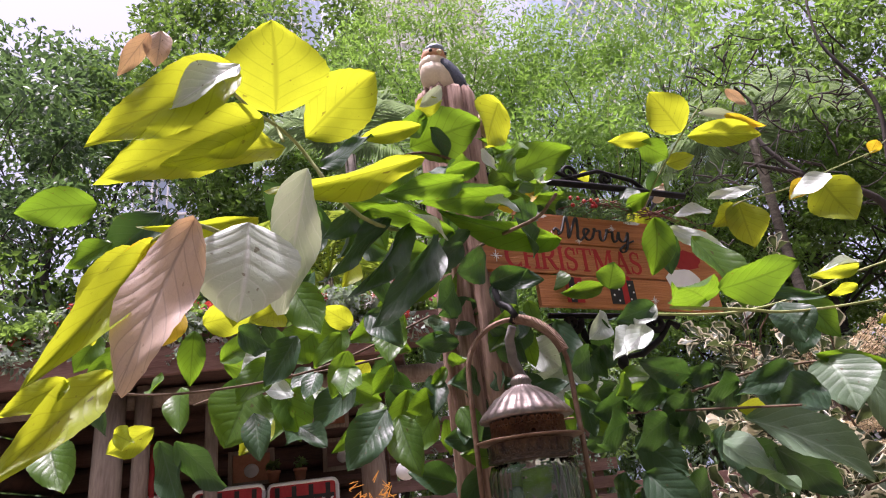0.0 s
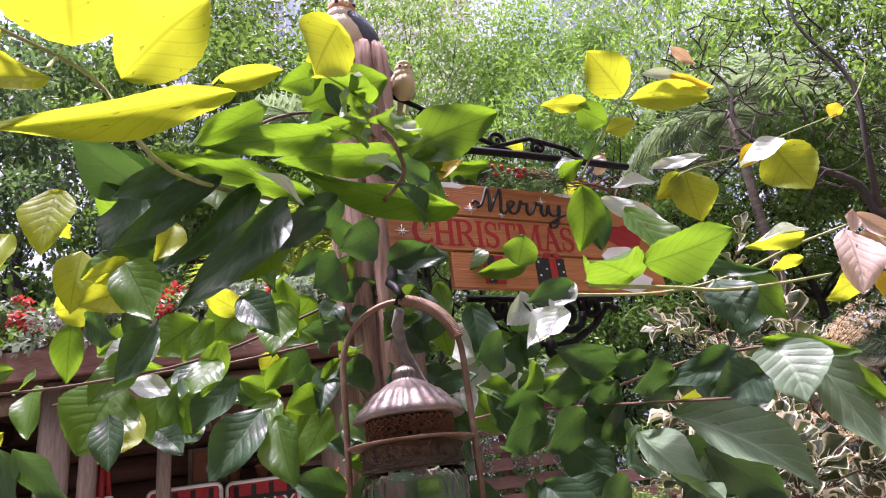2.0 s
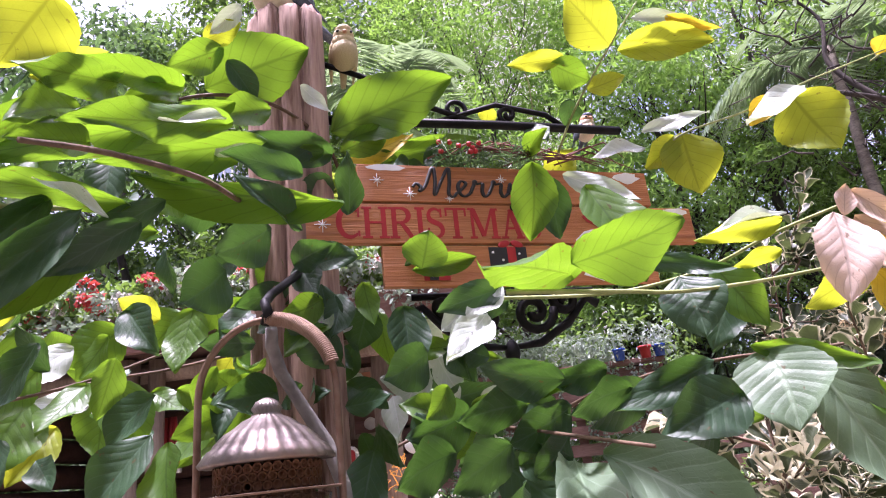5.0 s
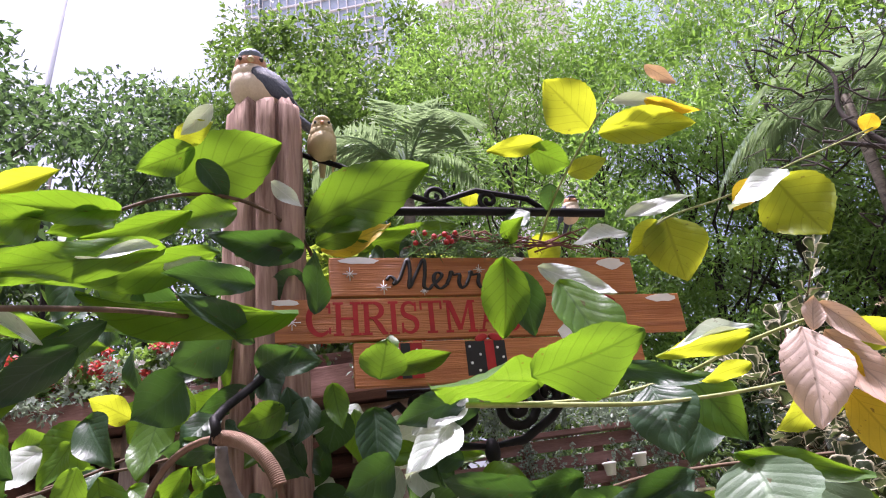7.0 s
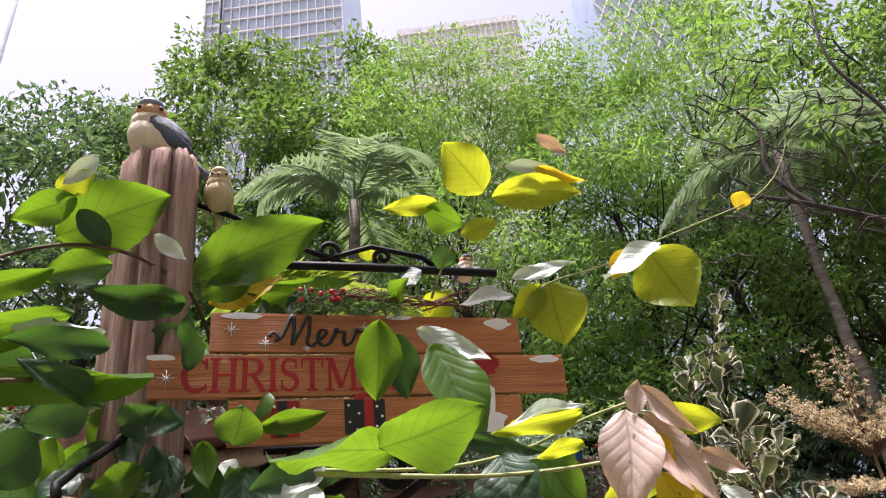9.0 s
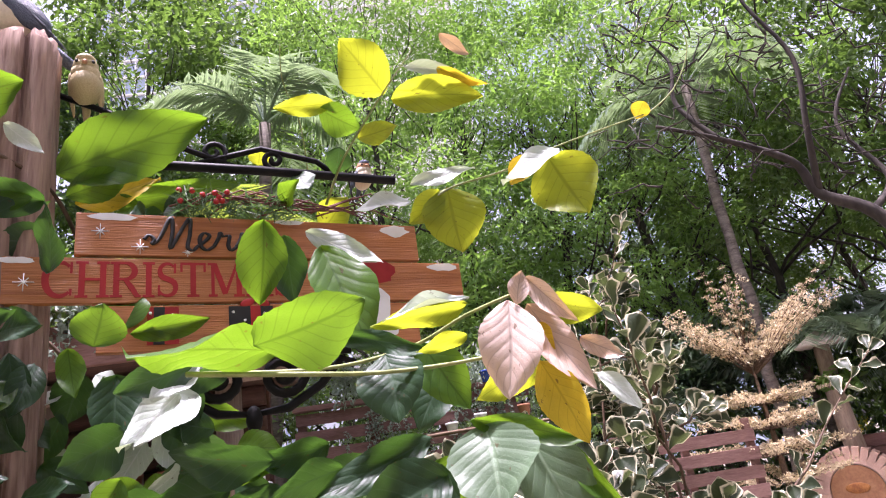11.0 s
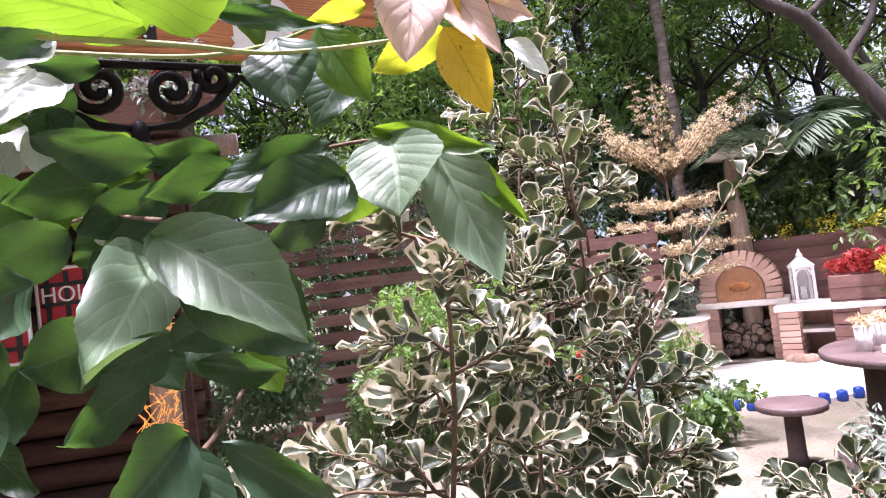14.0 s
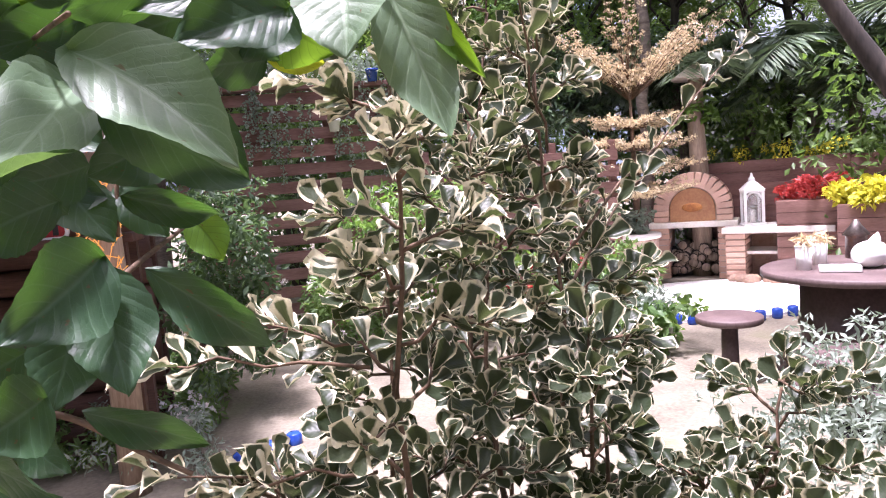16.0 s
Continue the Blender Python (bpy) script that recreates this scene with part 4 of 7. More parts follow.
vine_stem(((1.298, 1.709, 2.264), (1.382, 1.698, 2.319), (1.427, 1.685, 2.402), (1.395, 1.666, 2.454), (1.331, 1.703, 2.452)), .0014, .0008)
vine_stem(((0.248, 1.273, 1.973), (0.154, 1.075, 1.922), (0.078, 1.063, 2.029), (0.058, 0.927, 1.986), (0.040, 0.890, 1.995)), .003, .0015)
vine_stem(((0.082, 0.978, 1.975), (0.053, 1.049, 2.059)), .002, .001)
vine_stem(((0.236, 1.697, 1.978), (0.059, 1.562, 1.869), (-0.067, 1.446, 1.817), (-0.209, 1.350, 1.796), (-0.312, 1.238, 1.809)), .0025, .0015, M_BROWNSTEM)
vine_stem(((0.085, 0.797, 1.776), (0.069, 0.749, 1.769), (0.025, 0.778, 1.770)), .002, .001)
vine_stem(((0.633, 1.697, 1.505), (0.662, 1.709, 1.721), (0.780, 1.618, 1.767), (0.878, 1.538, 1.771), (0.983, 1.526, 1.769), (1.014, 1.500, 1.767)), .003, .002, M_BROWNSTEM)
vine_stem(((0.592, 1.454, 1.871), (0.744, 1.452, 1.856), (0.845, 1.415, 1.860), (0.904, 1.345, 1.871), (0.952, 1.293, 1.875)), .0025, .0015)
vine_stem(((0.369, 1.830, 1.717), (0.503, 1.770, 1.748), (0.725, 1.276, 1.671)), .003, .002, M_BROWNSTEM)
vine_stem(((0.621, 1.316, 1.389), (0.671, 1.314, 1.393), (0.729, 1.300, 1.360), (0.764, 1.290, 1.341)), .003, .002, M_BROWNSTEM)
vine_stem(((0.683, 1.354, 1.459), (0.736, 1.320, 1.497), (0.736, 1.576, 1.516)), .003, .002, M_BROWNSTEM)
vine_stem(((0.322, 1.768, 1.906), (0.310, 1.743, 1.985), (0.257, 1.714, 2.046), (0.255, 1.631, 2.107), (0.246, 1.377, 2.043)), .004, .002, M_BROWNSTEM)
vine_stem(((0.179, 1.893, 1.955), (-0.000, 1.804, 1.910), (-0.108, 1.712, 1.883), (-0.219, 1.606, 1.824)), .003, .002, M_BROWNSTEM)
vine_leaf("young", (0.057, 1.057, 2.066), (0.068, 0.989, 2.154), 0.129, (0.269, -0.744, -0.612))
vine_leaf("young", (0.085, 1.105, 2.059), (0.185, 1.083, 2.138), 0.087, (0.320, -0.730, -0.604))
vine_leaf("young", (0.056, 0.902, 2.018), (-0.049, 0.826, 1.886), 0.056, (0.624, -0.780, -0.046))
vine_leaf("silver", (0.060, 0.886, 2.007), (0.004, 0.863, 1.944), 0.037, (0.422, -0.905, 0.451))
vine_leaf("young", (0.067, 0.936, 1.977), (-0.044, 0.843, 1.865), 0.061, (0.681, -0.729, -0.066))
vine_leaf("young", (0.084, 0.982, 1.969), (-0.007, 0.878, 1.897), 0.038, (0.749, -0.663, 0.022))
vine_leaf("young", (0.242, 1.193, 2.121), (0.149, 1.198, 2.111), 0.031, (0.017, -0.824, -0.567))
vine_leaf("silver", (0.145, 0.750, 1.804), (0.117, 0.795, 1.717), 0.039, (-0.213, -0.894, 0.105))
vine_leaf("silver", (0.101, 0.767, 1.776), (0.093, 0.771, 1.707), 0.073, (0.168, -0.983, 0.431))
vine_leaf("bronze", (0.071, 0.748, 1.772), (0.038, 0.730, 1.660), 0.042, (0.180, -0.978, 0.102))
vine_leaf("yellow", (0.037, 0.781, 1.774), (0.017, 0.762, 1.745), 0.024, (0.835, -0.491, -0.248))
vine_leaf("young", (0.031, 0.781, 1.770), (-0.002, 0.709, 1.662), 0.029, (0.735, -0.647, 0.204))
vine_leaf("young", (0.016, 0.795, 1.777), (-0.010, 0.761, 1.712), 0.033, (0.802, -0.598, -0.008))
vine_leaf("young", (0.002, 0.798, 1.688), (-0.013, 0.711, 1.615), 0.030, (0.770, -0.483, 0.417))
vine_leaf("young", (-0.002, 0.753, 1.674), (-0.017, 0.715, 1.650), 0.017, (0.863, -0.467, 0.193))
vine_leaf("yellow", (0.045, 0.801, 1.734), (0.031, 0.785, 1.699), 0.022, (0.831, -0.550, -0.083))
vine_leaf("young", (0.072, 0.897, 1.845), (0.006, 0.814, 1.803), 0.015, (0.796, -0.395, -0.458))
vine_leaf("bronze", (-0.029, 0.883, 2.052), (-0.061, 0.891, 2.009), 0.021, (0.572, -0.617, -0.541))
vine_leaf("bronze", (-0.021, 0.892, 2.062), (-0.026, 0.897, 2.021), 0.029, (0.092, -0.985, -0.143))
vine_leaf("green", (0.391, 1.144, 1.980), (0.353, 0.988, 1.906), 0.032, (0.954, -0.282, 0.101))
vine_leaf("silver", (0.396, 1.134, 1.980), (0.364, 1.071, 1.945), 0.012, (0.912, -0.337, 0.267))
vine_leaf("green", (0.343, 1.149, 2.031), (0.302, 1.033, 1.990), 0.029, (0.931, -0.224, -0.288))
vine_leaf("green", (0.329, 1.082, 1.994), (0.337, 0.957, 1.928), 0.031, (0.863, 0.281, -0.421))
vine_leaf("green", (0.319, 1.047, 1.951), (0.329, 0.971, 1.898), 0.037, (0.930, -0.121, 0.347))
vine_leaf("young", (0.327, 1.000, 2.016), (0.304, 0.986, 1.951), 0.064, (0.715, -0.691, -0.108))
vine_leaf("green", (0.342, 1.152, 2.026), (0.326, 1.087, 1.984), 0.027, (0.922, -0.342, 0.179))
vine_leaf("green", (0.333, 1.039, 1.916), (0.324, 0.974, 1.887), 0.028, (0.978, -0.185, 0.096))
vine_leaf("green", (0.228, 1.439, 2.235), (0.370, 1.485, 2.309), 0.113, (0.450, -0.819, -0.356))
vine_leaf("green", (0.263, 1.421, 2.284), (0.200, 1.381, 2.237), 0.052, (0.696, -0.522, -0.494))
vine_leaf("young", (0.242, 1.404, 2.291), (0.296, 1.410, 2.316), 0.039, (0.281, -0.879, -0.384))
vine_leaf("silver", (0.298, 1.403, 2.342), (0.251, 1.403, 2.298), 0.028, (0.593, -0.483, -0.144))
vine_leaf("mature", (0.267, 1.423, 2.265), (0.293, 1.470, 2.216), 0.038, (0.637, -0.698, -0.328))
vine_leaf("green", (0.381, 1.559, 2.203), (0.577, 1.616, 2.303), 0.108, (0.391, -0.882, -0.264))
vine_leaf("green", (0.388, 1.577, 2.175), (0.471, 1.597, 2.216), 0.051, (0.416, -0.783, -0.462))
vine_leaf("yellow", (0.390, 1.602, 2.172), (0.503, 1.626, 2.215), 0.052, (0.218, -0.975, -0.040))
vine_leaf("green", (0.441, 1.630, 2.186), (0.612, 1.671, 2.212), 0.047, (0.272, -0.775, -0.570))
vine_leaf("mature", (0.386, 1.522, 2.144), (0.294, 1.410, 2.133), 0.053, (0.648, -0.463, -0.605))
vine_leaf("green", (0.384, 1.501, 2.139), (0.312, 1.451, 2.117), 0.027, (0.587, -0.607, -0.536))
vine_leaf("green", (0.335, 1.409, 2.163), (0.279, 1.345, 2.122), 0.049, (0.774, -0.626, -0.091))
vine_leaf("silver", (0.362, 1.462, 2.231), (0.395, 1.502, 2.204), 0.028, (0.374, -0.703, -0.105))
vine_leaf("mature", (0.385, 1.545, 2.098), (0.335, 1.510, 2.090), 0.054, (0.549, -0.648, -0.528))
vine_leaf("green", (0.679, 1.497, 2.069), (0.662, 1.528, 1.963), 0.066, (0.002, -0.958, -0.286))
vine_leaf("mature", (0.700, 1.524, 2.055), (0.704, 1.546, 1.966), 0.052, (-0.234, -0.939, -0.251))
vine_leaf("green", (0.748, 1.518, 2.029), (0.799, 1.483, 1.876), 0.080, (0.213, -0.934, 0.286))
vine_leaf("silver", (0.726, 1.557, 2.069), (0.824, 1.536, 2.005), 0.037, (-0.454, -0.772, 0.055))
vine_leaf("green", (0.470, 1.564, 1.964), (0.481, 1.579, 2.020), 0.077, (-0.084, -0.960, 0.266))
vine_leaf("green", (0.487, 1.559, 1.956), (0.583, 1.587, 1.971), 0.036, (0.314, -0.829, -0.463))
vine_leaf("mature", (0.763, 1.417, 1.887), (0.867, 1.362, 1.844), 0.023, (-0.550, -0.755, -0.357))
vine_leaf("mature", (0.817, 1.415, 1.856), (0.824, 1.386, 1.778), 0.075, (-0.196, -0.925, 0.326))
vine_leaf("mature", (0.888, 1.451, 1.843), (0.844, 1.444, 1.771), 0.054, (-0.140, -0.972, 0.187))
vine_leaf("mature", (0.360, 1.571, 1.956), (0.312, 1.511, 1.915), 0.063, (0.609, -0.720, 0.334))
vine_leaf("mature", (0.470, 1.560, 1.903), (0.471, 1.549, 1.798), 0.062, (0.434, -0.896, 0.093))
vine_leaf("mature", (0.412, 1.595, 1.920), (0.387, 1.603, 1.856), 0.061, (0.048, -0.989, -0.142))
vine_leaf("green", (0.520, 1.543, 1.740), (0.456, 1.530, 1.764), 0.041, (0.293, -0.923, 0.249))
vine_leaf("silver", (0.392, 1.610, 1.823), (0.365, 1.607, 1.793), 0.041, (-0.004, -0.993, 0.615))
vine_leaf("young", (0.862, 1.667, 2.351), (0.797, 1.635, 2.447), 0.096, (-0.314, -0.817, -0.484))
vine_leaf("young", (0.875, 1.671, 2.341), (1.023, 1.630, 2.305), 0.064, (-0.332, -0.866, -0.375))
vine_leaf("young", (0.777, 1.645, 2.329), (0.677, 1.647, 2.331), 0.037, (-0.033, -0.861, -0.507))
vine_leaf("green", (0.752, 1.650, 2.324), (0.816, 1.666, 2.286), 0.059, (-0.203, -0.732, -0.651))
vine_leaf("young", (0.809, 1.673, 2.274), (0.877, 1.667, 2.288), 0.044, (-0.063, -0.986, -0.152))
vine_leaf("silver", (0.901, 1.639, 2.382), (0.990, 1.634, 2.356), 0.025, (-0.251, -0.677, -0.192))
vine_leaf("yellow", (0.956, 1.634, 2.370), (1.033, 1.618, 2.318), 0.025, (-0.517, -0.627, -0.582))
vine_leaf("bronze", (0.966, 1.617, 2.426), (1.012, 1.630, 2.388), 0.024, (-0.417, -0.583, -0.697))
vine_leaf("mature", (0.777, 1.672, 2.261), (0.763, 1.693, 2.222), 0.045, (0.294, -0.794, -0.531))
vine_leaf("young", (0.629, 1.743, 2.280), (0.638, 1.729, 2.309), 0.038, (0.394, -0.763, -0.513))
vine_leaf("young", (0.944, 1.668, 2.164), (0.953, 1.676, 2.051), 0.105, (0.074, -0.995, -0.061))
vine_leaf("young", (0.934, 1.673, 2.159), (0.875, 1.673, 2.109), 0.052, (0.195, -0.954, -0.230))
vine_leaf("silver", (0.886, 1.684, 2.183), (0.993, 1.655, 2.187), 0.031, (-0.207, -0.847, 0.010))
vine_leaf("silver", (0.884, 1.677, 2.149), (0.791, 1.671, 2.143), 0.038, (0.063, -0.997, 0.462))
vine_leaf("young", (1.104, 1.611, 2.169), (1.143, 1.601, 2.065), 0.112, (-0.394, -0.917, -0.060))
vine_leaf("silver", (1.118, 1.591, 2.174), (1.022, 1.604, 2.128), 0.054, (-0.167, -0.984, 0.568))
vine_leaf("yellow", (1.077, 1.618, 2.178), (1.041, 1.637, 2.141), 0.040, (-0.241, -0.939, -0.244))
vine_leaf("yellow", (1.305, 1.659, 2.280), (1.292, 1.679, 2.258), 0.034, (-0.340, -0.791, -0.509))
vine_leaf("young", (0.728, 1.777, 2.158), (0.777, 1.754, 2.207), 0.062, (-0.165, -0.945, -0.281))
vine_leaf("mature", (0.703, 1.692, 2.230), (0.722, 1.658, 2.183), 0.050, (-0.256, -0.829, 0.498))
vine_leaf("green", (0.858, 1.414, 1.864), (0.901, 1.412, 1.784), 0.055, (-0.105, -0.994, -0.031))
vine_leaf("broad", (0.926, 1.514, 1.771), (0.922, 1.463, 1.672), 0.118, (-0.384, -0.817, 0.430))
vine_leaf("broad", (0.973, 1.508, 1.763), (1.026, 1.484, 1.588), 0.089, (0.059, -0.986, 0.154))
vine_leaf("green", (1.010, 1.513, 1.749), (1.074, 1.493, 1.650), 0.029, (-0.444, -0.889, -0.108))
vine_leaf("green", (0.910, 1.513, 1.782), (1.039, 1.477, 1.737), 0.030, (-0.382, -0.811, -0.443))
vine_leaf("mature", (0.860, 1.498, 1.767), (0.721, 1.455, 1.716), 0.047, (0.277, -0.959, 0.060))
vine_leaf("mature", (0.869, 1.464, 1.721), (0.763, 1.423, 1.679), 0.076, (0.252, -0.932, 0.261))
vine_leaf("mature", (0.783, 1.569, 1.753), (0.697, 1.513, 1.705), 0.067, (0.615, -0.762, -0.203))
vine_leaf("silver", (0.428, 1.716, 1.900), (0.505, 1.735, 1.845), 0.089, (0.010, -0.947, 0.178))
vine_leaf("green", (0.524, 1.372, 1.895), (0.538, 1.361, 1.937), 0.055, (0.254, -0.911, -0.324))
vine_leaf("mature", (0.716, 1.526, 1.640), (0.813, 1.524, 1.561), 0.087, (0.013, -0.999, 0.035))
vine_leaf("green", (0.692, 1.873, 1.524), (0.738, 1.875, 1.448), 0.067, (0.276, -0.951, 0.139))
vine_leaf("mature", (0.566, 1.636, 1.574), (0.637, 1.658, 1.555), 0.054, (0.305, -0.951, 0.050))
vine_leaf("mature", (0.631, 1.438, 1.429), (0.645, 1.434, 1.386), 0.054, (0.406, -0.888, 0.216))
vine_leaf("mature", (0.866, 1.479, 1.734), (0.822, 1.472, 1.676), 0.079, (-0.132, -0.965, 0.228))
vine_leaf("green", (0.853, 1.541, 1.734), (0.916, 1.548, 1.694), 0.079, (-0.232, -0.826, -0.514))
vine_leaf("young", (0.838, 1.717, 1.727), (0.916, 1.718, 1.716), 0.041, (-0.035, -0.955, -0.293))
vine_leaf("mature", (0.577, 1.575, 1.680), (0.660, 1.579, 1.606), 0.086, (0.089, -0.994, 0.056))
vine_leaf("mature", (0.563, 1.526, 1.607), (0.630, 1.532, 1.539), 0.089, (0.280, -0.938, 0.203))
vine_leaf("mature", (0.587, 1.642, 1.593), (0.645, 1.639, 1.501), 0.077, (0.448, -0.837, 0.315))
vine_leaf("mature", (0.633, 1.708, 1.570), (0.696, 1.690, 1.500), 0.065, (0.147, -0.921, 0.361))
vine_leaf("mature", (0.500, 1.629, 1.773), (0.590, 1.657, 1.790), 0.051, (0.338, -0.815, -0.470))
vine_leaf("green", (0.490, 1.580, 1.708), (0.551, 1.601, 1.730), 0.062, (0.332, -0.943, -0.017))
vine_leaf("green", (-0.103, 1.576, 1.839), (-0.138, 1.531, 1.732), 0.118, (0.422, -0.875, 0.235))
vine_leaf("silver", (-0.046, 1.583, 1.915), (-0.115, 1.542, 1.856), 0.064, (0.488, -0.872, 0.544))
vine_leaf("silver", (-0.034, 1.612, 1.829), (-0.092, 1.560, 1.834), 0.048, (0.664, -0.744, 0.426))
vine_leaf("young", (-0.094, 1.623, 1.804), (-0.122, 1.565, 1.720), 0.064, (0.567, -0.753, 0.335))
vine_leaf("green", (-0.114, 1.770, 1.866), (-0.116, 1.765, 1.764), 0.097, (0.216, -0.976, 0.039))
vine_leaf("green", (-0.086, 1.775, 1.895), (-0.056, 1.791, 1.763), 0.093, (0.448, -0.894, -0.007))
vine_leaf("green", (0.002, 1.628, 1.946), (-0.055, 1.588, 1.885), 0.083, (0.525, -0.849, 0.061))
vine_leaf("mature", (-0.005, 1.814, 1.861), (0.067, 1.842, 1.836), 0.047, (0.352, -0.936, -0.017))
vine_leaf("green", (0.063, 1.869, 1.794), (0.002, 1.816, 1.734), 0.038, (0.588, -0.802, 0.107))
vine_leaf("young", (0.011, 1.340, 1.943), (-0.026, 1.275, 1.901), 0.034, (0.843, -0.530, 0.097))
vine_leaf("young", (0.007, 1.352, 1.912), (-0.031, 1.284, 1.872), 0.055, (0.858, -0.511, 0.058))
vine_leaf("young", (0.082, 1.601, 1.946), (0.028, 1.570, 1.979), 0.048, (0.224, -0.856, -0.465))
vine_leaf("green", (0.050, 1.741, 1.993), (-0.008, 1.739, 1.937), 0.092, (0.064, -0.997, -0.033))
vine_leaf("green", (0.143, 1.813, 2.016), (0.055, 1.755, 1.955), 0.066, (0.546, -0.838, 0.004))
vine_leaf("green", (0.100, 1.845, 1.864), (0.064, 1.828, 1.897), 0.056, (0.298, -0.940, -0.165))
vine_leaf("mature", (0.136, 1.883, 1.957), (0.088, 1.892, 1.875), 0.075, (0.537, -0.746, -0.394))
vine_leaf("young", (0.083, 1.876, 1.939), (0.055, 1.878, 1.898), 0.046, (0.223, -0.951, -0.215))
vine_leaf("green", (0.176, 1.813, 2.035), (0.107, 1.826, 1.946), 0.080, (0.362, -0.839, -0.406))
vine_leaf("mature", (0.267, 1.679, 2.128), (0.271, 1.720, 2.036), 0.062, (-0.024, -0.912, -0.409))
vine_leaf("mature", (0.153, 1.849, 1.902), (0.154, 1.872, 1.778), 0.067, (0.229, -0.956, -0.183))
vine_leaf("silver", (0.379, 1.709, 1.940), (0.426, 1.677, 1.871), 0.060, (-0.535, -0.844, 0.527))
vine_leaf("green", (0.463, 1.774, 1.891), (0.600, 1.771, 1.843), 0.052, (-0.138, -0.932, -0.334))
vine_leaf("mature", (0.450, 1.883, 1.864), (0.536, 1.895, 1.757), 0.092, (-0.253, -0.918, -0.307))
vine_leaf("mature", (0.605, 1.538, 1.671), (0.665, 1.492, 1.674), 0.048, (-0.611, -0.791, 0.027))
vine_leaf("green", (0.546, 1.589, 1.757), (0.679, 1.509, 1.759), 0.030, (-0.493, -0.820, -0.291))
vine_leaf("green", (0.527, 1.850, 1.721), (0.456, 1.840, 1.822), 0.076, (0.099, -0.995, -0.022))
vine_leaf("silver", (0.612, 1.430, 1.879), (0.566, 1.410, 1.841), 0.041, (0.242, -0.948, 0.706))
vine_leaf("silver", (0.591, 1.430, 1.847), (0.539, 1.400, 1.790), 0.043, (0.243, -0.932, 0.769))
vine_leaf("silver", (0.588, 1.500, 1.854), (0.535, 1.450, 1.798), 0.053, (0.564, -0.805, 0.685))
vine_leaf("mature", (0.613, 1.430, 1.875), (0.533, 1.400, 1.850), 0.041, (0.347, -0.938, 0.014))
vine_leaf("bronze", (0.939, 1.285, 1.866), (0.922, 1.270, 1.774), 0.059, (-0.101, -0.979, 0.178))
vine_leaf("bronze", (0.957, 1.285, 1.859), (0.996, 1.260, 1.772), 0.035, (-0.408, -0.910, 0.079))
vine_leaf("bronze", (0.946, 1.280, 1.860), (0.956, 1.280, 1.891), 0.021, (-0.063, -0.998, 0.020))
vine_leaf("bronze", (0.960, 1.285, 1.886), (0.997, 1.270, 1.834), 0.022, (-0.546, -0.824, -0.151))
vine_leaf("bronze", (0.995, 1.270, 1.819), (1.024, 1.250, 1.795), 0.019, (-0.666, -0.716, -0.208))
vine_leaf("yellow", (0.958, 1.285, 1.806), (0.984, 1.270, 1.728), 0.041, (-0.402, -0.915, 0.042))
vine_leaf("young", (0.963, 1.300, 1.808), (0.897, 1.310, 1.781), 0.039, (0.067, -0.871, -0.487))
vine_leaf("young", (0.976, 1.290, 1.862), (1.021, 1.270, 1.842), 0.032, (-0.529, -0.669, -0.522))
vine_leaf("yellow", (0.958, 1.290, 1.841), (0.972, 1.280, 1.806), 0.028, (-0.524, -0.851, 0.034))
vine_leaf("young", (0.904, 1.310, 1.874), (0.808, 1.300, 1.862), 0.026, (0.158, -0.769, -0.619))
vine_leaf("silver", (0.906, 1.305, 1.879), (0.820, 1.295, 1.864), 0.015, (0.086, -0.983, 0.665))
vine_leaf("young", (0.901, 1.330, 1.848), (0.849, 1.330, 1.837), 0.021, (0.121, -0.811, -0.572))
vine_leaf("silver", (1.004, 1.270, 1.787), (1.029, 1.250, 1.749), 0.017, (-0.398, -0.893, 0.708))
vine_leaf("mature", (0.722, 1.290, 1.508), (0.679, 1.220, 1.465), 0.068, (0.807, -0.576, 0.130))
vine_leaf("mature", (0.716, 1.300, 1.500), (0.735, 1.260, 1.414), 0.062, (0.156, -0.882, 0.445))
vine_leaf("mature", (0.745, 1.310, 1.495), (0.828, 1.340, 1.417), 0.043, (0.154, -0.966, -0.208))
vine_leaf("mature", (0.696, 1.300, 1.549), (0.657, 1.240, 1.523), 0.050, (0.854, -0.510, -0.104))
vine_leaf("mature", (0.696, 1.290, 1.399), (0.775, 1.320, 1.350), 0.031, (0.329, -0.943, -0.047))
vine_leaf("mature", (0.681, 1.270, 1.418), (0.655, 1.220, 1.406), 0.056, (0.863, -0.484, 0.145))
vine_leaf("mature", (0.714, 1.360, 1.624), (0.821, 1.400, 1.555), 0.063, (0.109, -0.924, -0.367))
vine_leaf("mature", (0.786, 1.520, 1.754), (0.857, 1.500, 1.679), 0.060, (-0.376, -0.920, -0.111))
vine_leaf("mature", (0.752, 1.500, 1.747), (0.670, 1.450, 1.718), 0.052, (0.576, -0.709, -0.406))
vine_leaf("mature", (0.704, 1.360, 1.577), (0.665, 1.300, 1.563), 0.042, (0.838, -0.487, -0.245))
vine_leaf("mature", (0.707, 1.420, 1.553), (0.787, 1.460, 1.528), 0.035, (0.337, -0.881, -0.332))
vine_leaf("mature", (0.690, 1.330, 1.465), (0.673, 1.300, 1.399), 0.054, (0.425, -0.860, 0.281))
vine_leaf("mature", (0.652, 1.330, 1.440), (0.607, 1.300, 1.426), 0.058, (0.563, -0.825, -0.043))
vine_leaf("green", (0.270, 1.200, 1.946), (0.118, 1.080, 1.955), 0.035, (0.399, -0.560, -0.726))
vine_leaf("green", (0.378, 1.280, 2.038), (0.222, 1.200, 1.999), 0.047, (0.461, -0.566, -0.683))
